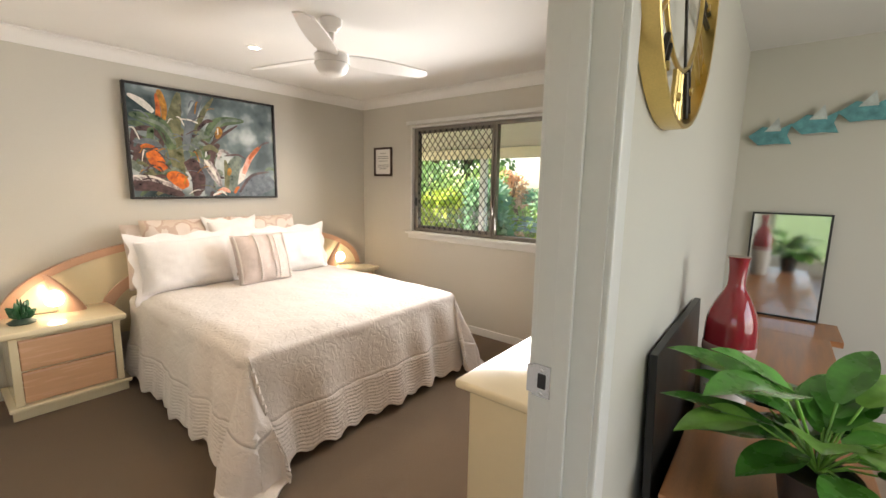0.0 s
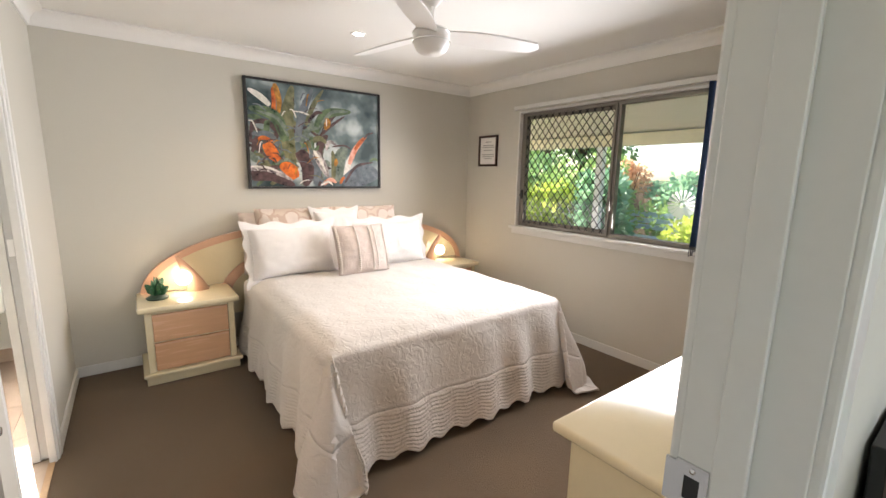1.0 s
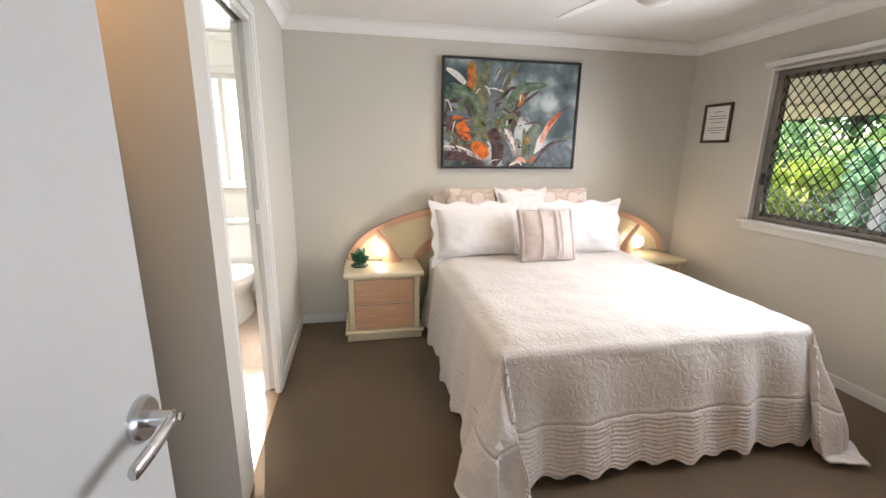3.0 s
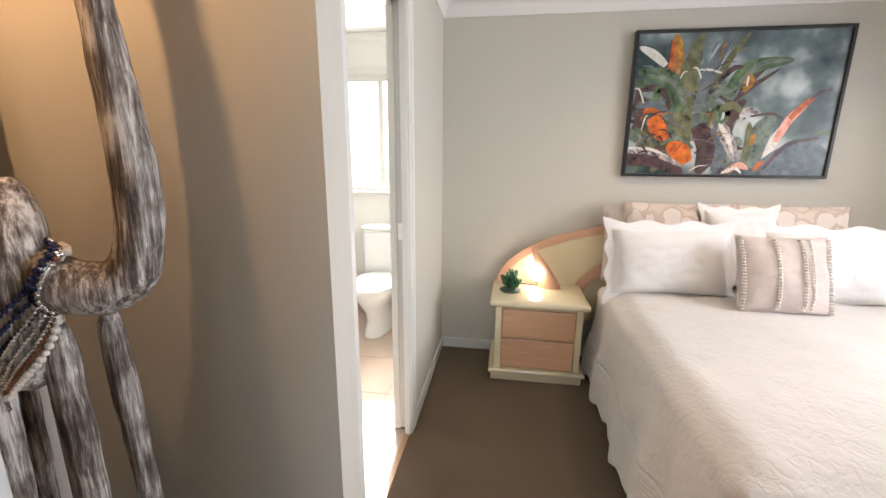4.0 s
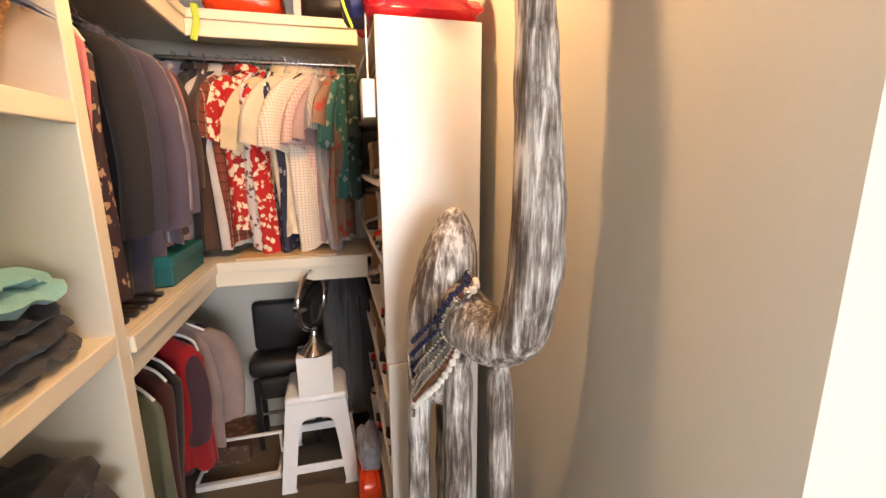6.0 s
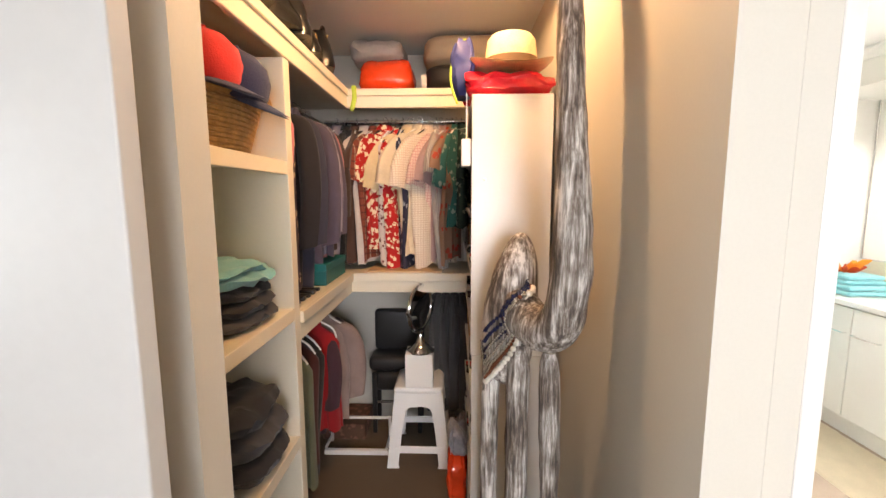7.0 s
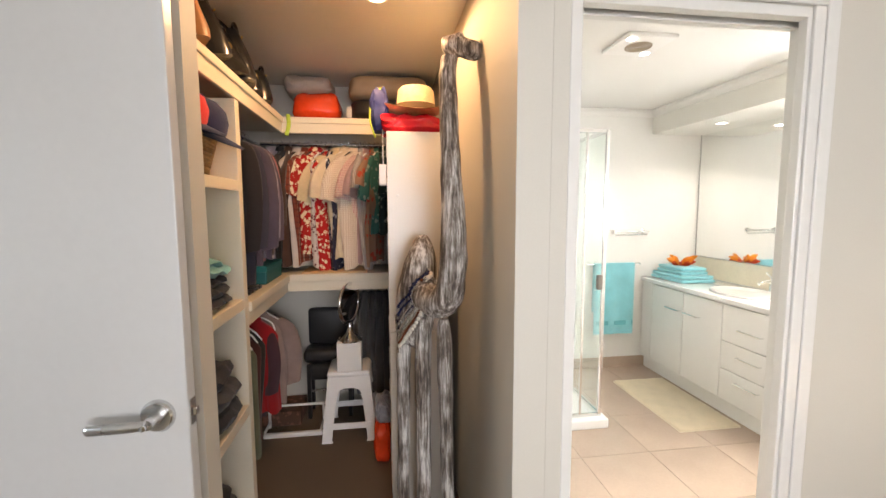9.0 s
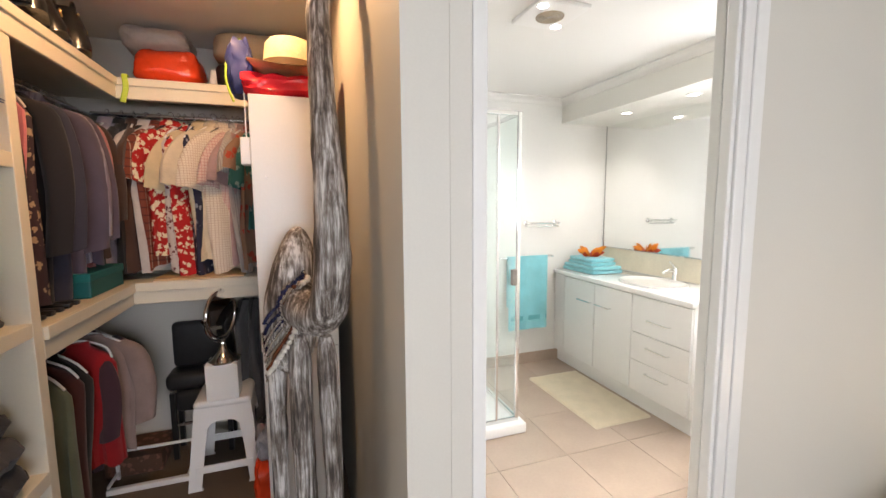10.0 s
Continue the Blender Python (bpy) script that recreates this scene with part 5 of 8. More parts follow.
LEFT = [
    ("black cotton top on a hanger", cloth("black_top", (0.015, 0.014, 0.016)), 0.6, 0.42, "top"),
    ("long rose-pink dress on a hanger", cloth("rose_dress", (0.62, 0.2, 0.24)), 0.78, 0, "dress"),
    ("cream blouse with long sleeves on a hanger", cloth("cream_blouse", (0.7, 0.6, 0.45)), 0.62, 0, "blouse"),
    ("dark floral dress on a hanger", flowers("dark_floral_dress", (0.05, 0.03, 0.045), (0.5, 0.36, 0.24), 30, 0.34), 0.82, 0, "dress"),
    ("black coat on a hanger", cloth("black_coat", (0.014, 0.013, 0.016)), 0.84, 0.55, "coat"),
    ("dark navy coat on a hanger", cloth("navy_coat", (0.03, 0.03, 0.05)), 0.84, 0.55, "coat"),
    ("purple-grey coat on a hanger", cloth("purple_grey_coat", (0.075, 0.06, 0.09)), 0.82, 0.56, "coat"),
    ("lilac-grey striped shirt on a hanger", stripes("lilac_stripe", (0.3, 0.28, 0.34), (0.2, 0.17, 0.22), 20), 0.7, 0.52, "shirt"),
    ("plum grey jacket on a hanger", cloth("plum_jacket", (0.09, 0.07, 0.1)), 0.72, 0.54, "jacket"),
    ("dusty pink blouse on a hanger", cloth("dusty_pink", (0.42, 0.17, 0.17)), 0.72, 0.5, "blouse"),
    ("dark brown jacket on a hanger", cloth("dark_brown_jacket", (0.05, 0.03, 0.025)), 0.7, 0.46, "jacket"),
    ("black trousers on a hanger", cloth("black_trousers", (0.015, 0.015, 0.018)), 0.8, 0, "trousers"),
]
for i, (lab, mt, ln, sl, nm) in enumerate(LEFT):
    g = garment(lab, mt, ln, (0.13, 0.215, 0.19, 0.15, 0.2, 0.2, 0.22, 0.2, 0.19, 0.22, 0.18, 0.17)[i], sl, rnd.uniform(0.02, 0.03), 40 + i * 1.3, i % 3 == 0, nm)
    g.matrix_basis = pose(0.32, -0.42 - i * 0.067, 1.955, rnd.uniform(-3, 3), 0, 90 + rnd.uniform(-14, 18))

LOW = [
    ("blue plaid shirt hung from the low rail", checks("blue_plaid", (0.1, 0.2, 0.32), (0.3, 0.38, 0.42), 0.03, 0.3), 0.8, 0, "shirt"),
    ("pale grey trousers on a white hanger", cloth("pale_slacks", (0.42, 0.38, 0.36)), 0.66, 0, "trousers"),
    ("grey-green trousers on a white hanger", cloth("sage_trousers", (0.12, 0.13, 0.08)), 0.68, 0, "trousers"),
    ("dark maroon skirt on a hanger", cloth("maroon_skirt", (0.06, 0.014, 0.012)), 0.66, 0, "skirt"),
    ("black trousers on a white hanger", cloth("black_slacks", (0.014, 0.012, 0.012)), 0.74, 0, "trousers"),
    ("deep red jacket on a hanger", cloth("red_jacket", (0.3, 0.006, 0.01)), 0.62, 0, "jacket"),
    ("dark plum coat on a hanger", cloth("plum_coat", (0.05, 0.02, 0.03)), 0.62, 0.4, "coat"),
    ("taupe knitted cardigan on a hanger", cloth("taupe_knit", (0.26, 0.19, 0.17)), 0.62, 0.4, "cardigan"),
    ("dark purple coat on a hanger", cloth("purple_coat", (0.05, 0.035, 0.05)), 0.5, 0.36, "coat"),
]
for i, (lab, mt, ln, sl, nm) in enumerate(LOW):
    g = garment(lab, mt, ln, (0.14, 0.14, 0.16, 0.15, 0.16, 0.13, 0.16, 0.18, 0.16)[i], sl, rnd.uniform(0.022, 0.032), 70 + i * 1.3, True, nm)
    g.matrix_basis = pose(0.29 if i < 5 else 0.24 if i in (5, 7) else 0.3, -0.44 - i * 0.088 - (0.05 if i == 5 else 0), 0.915, rnd.uniform(-3, 3), 0, 90 + (12 if i in (5, 7) else rnd.uniform(-10, 14)))
for i in range(4):
    g = garment("grey pinstriped trousers hung in the far corner", cloth("corner_trousers", (0.1 - 0.02 * i, 0.1 - 0.02 * i, 0.1 - 0.018 * i)), 0.72, 0.16, 0, 0.024, 90 + i, False, "trousers")
    g.matrix_basis = pose(-0.38 - 0.055 * i, -1.42, 0.95, 0, 0, 6 * i - 10)
rod("clothes_rail", (-0.56, -1.42, 0.95), (-0.34, -1.42, 0.95))

# ---------------------------------------------------------------- shelf tower contents


def folded(name, label, at, layers, w=0.26, d=0.3, seed=0.0, turn=0):
    e = thing(name, label, "folded clothes", at, turn=turn)
    z = 0.0
    r = random.Random(int(seed * 10) + 1)
    for k, (h, mt) in enumerate(layers):
        bm = bmesh.new()
        ox, oy = r.uniform(-0.02, 0.02), r.uniform(-0.02, 0.02)
        ww, dd = w * r.uniform(0.88, 1.05), d * r.uniform(0.88, 1.05)
        for top in (1, 0):
            def f(u, v):
                a, b = 2 * u - 1, 2 * v - 1
                e_ = max(0, 1 - abs(a) ** 4) ** 0.5 * max(0, 1 - abs(b) ** 4) ** 0.5
                wob = 0.022 * noise.noise((a * 2.5 + seed, b * 2.5, k * 3.1)) + 0.012 * noise.noise((a * 7, b * 7, seed + k))
                zz = z + h / 2 + (h / 2 * e_ if top else -h / 2 * e_) + (wob if top or k else max(0, wob))
                return ox + dd / 2 * a * (1 - 0.2 * b ** 4) * (1 + 0.1 * noise.noise((b * 3, k, seed))), oy + ww / 2 * b * (1 - 0.2 * a ** 4) * (1 + 0.1 * noise.noise((a * 3, k, seed + 5))), max(zz, 0.001)
            grid(bm, 16, 16, f)
        o = part("layer", bm, mt, e, smooth=True)
        o.matrix_parent_inverse = Matrix()
        z += h * 0.92
    return e


AQUA, CHAR, SLATE = cloth("aqua_jersey", (0.2, 0.45, 0.47)), cloth("charcoal_jersey", (0.02, 0.02, 0.024)), cloth("slate_jersey", (0.05, 0.05, 0.056))
folded("folded_clothes", "stack of folded aqua and charcoal tops on a shelf", (0.27, -0.12, 1.121), [(0.05, SLATE), (0.05, CHAR), (0.045, CHAR), (0.035, AQUA), (0.03, AQUA)], 0.34, 0.36, 1.0)
folded("folded_clothes", "loose pile of grey singlets on a shelf", (0.27, 0.24, 1.121), [(0.04, SLATE), (0.035, AQUA)], 0.28, 0.34, 2.0)
folded("folded_clothes", "stack of dark folded jumpers on a low shelf", (0.27, -0.1, 0.631), [(0.1, CHAR), (0.09, SLATE), (0.09, CHAR)], 0.34, 0.36, 3.0)
folded("folded_clothes", "rumpled pile of black jumpers on a low shelf", (0.27, 0.22, 0.631), [(0.08, CHAR), (0.07, CHAR)], 0.3, 0.36, 4.0)
folded("folded_clothes", "dark folded trousers on the bottom shelf", (0.27, 0.0, 0.141), [(0.08, CHAR), (0.08, SLATE), (0.07, CHAR)], 0.5, 0.36, 5.0)

WICK = surf("wicker", (0.42, 0.25, 0.1), 0.6, 0.25, 40, 0.6, 200, fine=0.15, depth=0.003)
bk = thing("basket", "oval wicker basket with a rope rim on a shelf", "basket", (0.3, -0.1, 1.641))
for k in range(13):
    z = 1.648 + k * 0.0135
    bm = bmesh.new()
    rx, ry = 0.15 + 0.003 * k, 0.2 + 0.006 * k
    tube(bm, [(0.3 + rx * math.cos(a) * (1 + 0.012 * math.sin(a * 30 + k * math.pi)), -0.1 + ry * math.sin(a) * (1 + 0.012 * math.sin(a * 30 + k * math.pi)), z) for a in [2 * math.pi * i / 90 for i in range(90)]], 0.0075 if k < 12 else 0.013, 6, closed=True)
    part("wicker_band" if k < 12 else "rim", bm, WICK, bk, smooth=True)
bm = bmesh.new()
lathe(bm, [(0.14, 0.002), (0.14, 0.01)], (0.3, -0.1, 1.641), 30, sy=1.35)
part("bottom", bm, WICK, bk)
bm = bmesh.new()
tube(bm, [(0.3 + 0.17 * math.cos(a) * 0.2 - 0.13, -0.1 - 0.02 + 0.19 * math.cos(a), 1.81 + 0.1 * math.sin(a)) for a in [math.pi * i / 20 for i in range(21)]], 0.008, 8)
part("handle", bm, WICK, bk, smooth=True)
folded("folded_clothes", "crumpled tan cloths lying in the wicker basket", (0.3, -0.1, 1.655), [(0.07, cloth("tan_cloth", (0.5, 0.3, 0.16))), (0.07, cloth("ochre_cloth", (0.55, 0.36, 0.2)))], 0.3, 0.22, 6.0)


def cap(name, label, m, mat, mat2):
    e = thing(name, label, "hat")
    bm = bmesh.new()
    lathe(bm, [(0.095, 0.0), (0.1, 0.02), (0.098, 0.06), (0.08, 0.1), (0.045, 0.125), (0.0, 0.132)], n=26, sx=1.12)
    part("crown", bm, mat, e, smooth=True)
    bm = bmesh.new()
    vt = []
    for top in (0.004, -0.002):
        grid(bm, 12, 6, lambda u, v: ((0.09 + 0.085 * v * math.sin(math.pi * (0.1 + 0.8 * u))) * math.sin(math.pi * (0.12 + 0.76 * u)) + 0.012, -(0.1) * math.cos(math.pi * (0.08 + 0.84 * u)), 0.008 - 0.02 * v * math.sin(math.pi * u) + top - 0.01 * abs(2 * u - 1) ** 2))
    part("peak", bm, mat2, e, smooth=True)
    bm = bmesh.new()
    lathe(bm, [(0.008, 0.13), (0.006, 0.136), (0.001, 0.138)], n=10)
    part("button", bm, mat, e)
    e.matrix_basis = m
    return e


REDCLOTH, NAVY = cloth("red_cap_cloth", (0.6, 0.03, 0.03)), cloth("navy_cap_cloth", (0.02, 0.025, 0.07))
cap("cap", "red cap with a navy peak lying on the basket", pose(0.2, -0.01, 1.835, 4, 14, 178), REDCLOTH, NAVY)
cap("cap", "navy cap lying over the basket's edge", pose(0.17, -0.1, 1.815, 6, 18, 185), NAVY, NAVY)

# ---------------------------------------------------------------- things on the top shelf
BAGBLK = surf("black_patent", (0.012, 0.012, 0.012), 0.22, 0.2, 12, 0.3, 60, fine=0.1, depth=0.004)
BAGBRN = surf("tan_leather", (0.3, 0.13, 0.04), 0.4, 0.2, 12, 0.4, 160, fine=0.1)
BAGOLV = surf("olive_leather", (0.05, 0.045, 0.025), 0.38, 0.3, 12, 0.4, 160, fine=0.1)


REDBAG = surf("red_satin_plastic", (0.7, 0.02, 0.035), 0.22, 0.15, 9, 0.5, 30, fine=0.05, depth=0.012)


def handbag(label, at, turn, w, h, d, mat, tilt=0.0):
    e = thing("handbag", label, "bag", group="handbags on the top shelf")
    bm = bmesh.new()
    rings = []
    for k in range(9):
        t = k / 8
        sx, sy = d / 2 * (1 - 0.55 * t ** 1.6) * (0.92 if k == 0 else 1), w / 2 * (1 - 0.16 * t ** 2)
        r = []
        for i in range(28):
            a = 2 * math.pi * i / 28
            c, s = math.cos(a), math.sin(a)
            r.append(bm.verts.new((sx * math.copysign(abs(c) ** 0.6, c) * (1 + 0.12 * noise.noise((c * 2, s * 2, t * 3 + w * 40))), sy * math.copysign(abs(s) ** 0.6, s), h * t + 0.012 * t * math.cos(s * 3))))
        rings.append(r)
    for a, b in zip(rings, rings[1:]):
        bridge(bm, a, b)
    bm.faces.new(rings[0])
    bm.faces.new(rings[-1])
    part("body", bm, mat, e, smooth=True)
    for s in (1, -1):
        bm = bmesh.new()
        tube(bm, [(s * d * 0.2, w * 0.3 * math.cos(a), h * 0.92 + h * 0.27 * math.sin(a)) for a in [math.pi * i / 14 for i in range(15)]], 0.007, 8)
        part("handle", bm, mat, e, smooth=True)
    bm = bmesh.new()
    tube(bm, [(d * 0.27, -w * 0.4, h * 0.8), (d * 0.29, 0, h * 0.82), (d * 0.27, w * 0.4, h * 0.8)], 0.004, 6)
    part("zip", bm, BRASS, e, "brass zip")
    bm = bmesh.new()
    lathe(bm, [(0.0, 0), (0.016, 0), (0.014, 0.005), (0.0, 0.006)], n=14, m=pose(d * 0.42, 0, h * 0.55, 0, 90, 0))
    part("clasp", bm, BRASS, e)
    e.matrix_basis = pose(*at, 0, tilt, turn)


rb = random.Random(31)
BAGS = ["black patent handbag with brass zip", "black leather handbag with loop handles", "dark brown leather handbag on the top shelf", "tan leather handbag on the top shelf", "small red satin handbag"]
BAGDRK = surf("dark_brown_leather", (0.05, 0.025, 0.014), 0.3, 0.2, 12, 0.3, 90, fine=0.1)
for k, pick in enumerate((0, 2, 1, 4, 3, 1, 0, 3, 1, 2, 0, 1, 0, 2, 1, 0)):
    w, h, d = rb.uniform(0.22, 0.3), rb.uniform(0.19, 0.235), rb.uniform(0.12, 0.17)
    if pick == 4:
        w, h = 0.16, 0.12
    if k > 11:
        h *= 0.75
    handbag(BAGS[pick], (0.15 + 0.1 * (k % 2), 0.32 - 0.088 * k, 2.1), 180 + rb.uniform(-40, 40), w, h, d, (BAGBLK, BAGBLK, BAGDRK, BAGBRN, REDBAG)[pick], rb.uniform(-14, 4))


def soft_bag(name, label, at, w, d, h, mat, seed, crumple=0.02, cat="bag"):
    e = thing(name, label, cat, at)
    bm = bmesh.new()
    n, k = 40, 12
    rings = []
    for j in range(k + 1):
        t = j / k
        sc = (1 - 0.35 * abs(2 * t - 1) ** 5)
        r = []
        for i in range(n):
            a = 2 * math.pi * i / n
            c, s = math.cos(a), math.sin(a)
            nx, ny = math.copysign(abs(c) ** 0.45, c), math.copysign(abs(s) ** 0.45, s)
            q = 1 + crumple * 5 * noise.noise((nx * 1.5 + seed, ny * 1.5, t * 2)) + crumple * 3 * noise.noise((nx * 6, ny * 6 + seed, t * 7))
            r.append(bm.verts.new((w / 2 * nx * sc * q, d / 2 * ny * sc * q, max(0.001, h * t + (crumple * 1.2 * noise.noise((nx * 3, ny * 3, seed + 3)) if t > 0.4 else 0)))))
        rings.append(r)
    for a, b in zip(rings, rings[1:]):
        bridge(bm, a, b)
    bm.faces.new(rings[0])
    ctr = bm.verts.new((0, 0, h * 1.0))
    for i in range(n):
        bm.faces.new((rings[-1][i], rings[-1][(i + 1) % n], ctr))
    o = part("cover", bm, mat, e, smooth=True)
    o.matrix_parent_inverse = Matrix()
    return e


ORPL = surf("orange_red_plastic", (0.75, 0.06, 0.015), 0.22, 0.12, 8, 0.4, 40, fine=0.05, depth=0.008)
GREYPL = surf("grey_plastic_wrap", (0.45, 0.4, 0.36), 0.4, 0.1, 8, 0.3, 60)
BEIGEQ = surf("beige_canvas", (0.46, 0.36, 0.24), 0.85, 0.1, 6, 0.4, 200)
b = soft_bag("storage_bag", "shiny orange-red plastic storage bag on the top shelf", (-0.11, -1.36, 2.091), 0.3, 0.34, 0.17, ORPL, 1.0, 0.018)
soft_bag("storage_bag", "grey wrapped bundle on top of the red bag", (-0.06, -1.38, 2.258), 0.3, 0.3, 0.12, GREYPL, 2.0, 0.02)
sc_ = soft_bag("suitcase", "black soft suitcase lying on the top shelf", (-0.58, -1.37, 2.091), 0.5, 0.42, 0.14, DARKRUB, 3.0, 0.006, "suitcase")
o = part("handle", B((-0.64, -0.5, -1.165, -1.15, 2.15, 2.165), bev=0.004), DARKRUB, sc_)
part("tag", B((-0.34, -0.31, -1.2, -1.195, 2.1, 2.17), bev=0.002), surf("clear_tag", (0.5, 0.5, 0.5), 0.3), sc_)
soft_bag("quilt_bag", "beige zipped quilt bag lying on the suitcase", (-0.58, -1.37, 2.232), 0.52, 0.4, 0.15, BEIGEQ, 4.0, 0.01)
NEON = surf("neon_yellow_strap", (0.42, 0.56, 0.05), 0.6, 0.05)
st = thing("neon_strap", "neon yellow strap hanging over the shelf edge", "strap", (0.04, -1.14, 2.05))
bm = bmesh.new()
tube(bm, smoothpath([(0.05, -1.2, 2.1), (0.045, -1.146, 2.1), (0.04, -1.138, 2.04), (0.055, -1.132, 1.97)], 6), 0.012, 8, flat=0.3, side=(1, 0, 0))
part("webbing", bm, NEON, st)

# ---------------------------------------------------------------- shoe cabinet on the right
sc = thing("shoe_cabinet", "tall white open shoe cabinet with a plain end panel", "cabinet", (-0.7, -1.0, 0))
UX0, UX1, UY0, UY1 = -0.842, -0.552, -1.599, -0.4
part("upper_end_panel", B((UX0, UX1, UY1 - 0.018, UY1, 0.915, 1.88), bev=0.002), MELA2, sc)
part("lower_end_panel", B((UX0 + 0.002, UX1 - 0.004, UY1 - 0.018, UY1 + 0.004, 0, 0.912), bev=0.002), MELA2, sc)
part("back_panel", B((UX0, UX0 + 0.012, UY0, UY1 - 0.018, 0, 1.88)), MELA2, sc)
part("far_panel", B((UX0 + 0.012, UX1, UY0, UY0 + 0.018, 0, 1.88)), MELA2, sc)
LEVELS = (0.06, 0.29, 0.52, 0.75, 0.98, 1.21, 1.44, 1.67, 1.862)
for z in LEVELS:
    part("shelf", B((UX0 + 0.012, UX1 - 0.002, UY0 + 0.018, UY1 - 0.018, z, z + 0.018), bev=0.001), MELA2, sc)
knob = bmesh.new()
lathe(knob, [(0.0, 0), (0.006, 0), (0.005, 0.003), (0.0, 0.004)], n=12, m=pose(-0.60, UY1, 1.58, -90, 0, 0))
part("cover_cap", knob, PLASTIC, sc)
BOXC = [surf(n_, c_, 0.6, 0.1) for n_, c_ in (("box_brown", (0.3, 0.17, 0.09)), ("box_grey", (0.3, 0.28, 0.27)), ("box_white", (0.65, 0.62, 0.57)), ("box_navy", (0.03, 0.05, 0.12)), ("box_tan", (0.42, 0.27, 0.15)), ("box_black", (0.03, 0.028, 0.028)))]
rnd = random.Random(8)


def shoe(e_at, length, mat, turn):
    e = thing("shoe", "worn flat shoe on a cabinet shelf", "shoe", group="shoes in the cabinet")
    bm = bmesh.new()
    n = 12
    rings = []
    for j in range(11):
        t = j / 10
        w = 0.034 * (0.75 + 0.5 * math.sin(math.pi * min(1, t * 0.9 + 0.12))) * (1 if t < 0.9 else 0.75)
        h = 0.075 - 0.045 * t if t < 0.6 else 0.048 - 0.03 * (t - 0.6) / 0.4
        rings.append([bm.verts.new((length * (t - 0.5), w * math.cos(a), max(0.012, 0.012 + h * (0.5 + 0.5 * math.sin(a))))) for a in [2 * math.pi * i / n for i in range(n)]])
    for a, b_ in zip(rings, rings[1:]):
        bridge(bm, a, b_)
    bm.faces.new(rings[0])
    bm.faces.new(rings[-1])
    part("upper", bm, mat, e, smooth=True)
    bm = bmesh.new()
    slab(bm, [(length * 0.51 * math.cos(a), (0.03 + 0.008 * math.cos(a)) * math.sin(a)) for a in [2 * math.pi * i / 20 for i in range(20)]], "z", 0, 0.013)
    part("sole", bm, DARKRUB, e)
    e.matrix_basis = pose(*e_at, 0, 0, turn)


SHOEM = [BAGBRN, BAGBLK, BAGOLV, REDCLOTH, SLATE, BOXC[2]]
for li, z in enumerate(LEVELS[:-1]):
    y = UY1 - 0.05
    while y > UY0 + 0.16:
        if rnd.random() < 0.5:
            w, h = rnd.uniform(0.11, 0.17), rnd.uniform(0.08, 0.17)
            e = thing("shoe_box", "closed cardboard shoe box on a cabinet shelf", "box", (-0.7, y - w / 2, z + 0.018), "boxes in the cabinet")
            mt = rnd.choice(BOXC)
            x1 = UX1 - rnd.uniform(0.004, 0.05)
            part("box", B((UX0 + 0.02, x1 - 0.004, y - w, y, z + 0.018, z + 0.018 + h * 0.8)), mt, e)
            part("lid", B((UX0 + 0.018, x1, y - w - 0.003, y + 0.003, z + 0.018 + h * 0.8, z + 0.018 + h), bev=0.002), mt, e)
            y -= w + 0.02
        else:
            shoe((-0.685, y - 0.045, z + 0.018), 0.25, rnd.choice(SHOEM), rnd.uniform(-5, 5))
            shoe((-0.685, y - 0.13, z + 0.018), 0.25, rnd.choice(SHOEM), rnd.uniform(-5, 5))
            y -= 0.19
e = thing("light_switch_box", "small white box hung at the cabinet's edge", "box", (-0.53, -0.45, 1.66))
part("box", B((-0.551, -0.515, -0.5, -0.43, 1.63, 1.73), bev=0.004), PLASTIC, e)
part("cord", B((-0.537, -0.533, -0.465, -0.461, 1.73, 1.9)), PLASTIC, e)
fl = soft_bag("plastic_bag", "crumpled orange-red plastic bag on the robe floor", (-0.505, -0.86, 0.0), 0.1, 0.22, 0.24, ORPL, 9.0, 0.04)
soft_bag("plastic_bag", "crumpled grey plastic bag on top of the red one", (-0.51, -0.88, 0.225), 0.09, 0.2, 0.14, surf("grey_film", (0.3, 0.3, 0.33), 0.3, 0.3, 20), 10.0, 0.05)
soft_bag("satin_bag", "crumpled shiny red bag on top of the cabinet", (-0.69, -0.55, 1.881), 0.31, 0.3, 0.085, REDBAG, 5.0, 0.035)

STRAW = surf("straw", (0.68, 0.54, 0.34), 0.7, 0.12, 30, 0.8, 180, fine=0.12, depth=0.003)
hat = thing("straw_hat", "straw trilby hat with a dark band on the red bag", "hat", (-0.7, -0.5, 1.985))
bm = bmesh.new()
lathe(bm, [(0.088, 0.0), (0.086, 0.05), (0.08, 0.1), (0.066, 0.118), (0.04, 0.114), (0.0, 0.108)], (-0.7, -0.5, 1.99), 32, sx=1.1)
part("crown", bm, STRAW, hat, smooth=True)
bm = bmesh.new()
for dz in (0.004, 0.0):
    grid(bm, 33, 6, lambda u, v: (-0.7 + 1.1 * (0.087 + 0.055 * v) * math.cos(2 * math.pi * u), -0.5 + (0.087 + 0.055 * v) * math.sin(2 * math.pi * u), 1.99 + dz + 0.036 * v * v * abs(math.cos(2 * math.pi * u)) ** 2 - 0.014 * v * abs(math.sin(2 * math.pi * u))))
part("brim", bm, STRAW, hat, smooth=True)
bm = bmesh.new()
X_, Y_ = Vector((1.1, 0, 0)), Vector((0, 1, 0))
bridge(bm, ring(bm, (-0.7, -0.5, 1.994), X_, Y_, 32, 0.0895), ring(bm, (-0.7, -0.5, 2.024), X_, Y_, 32, 0.0885))
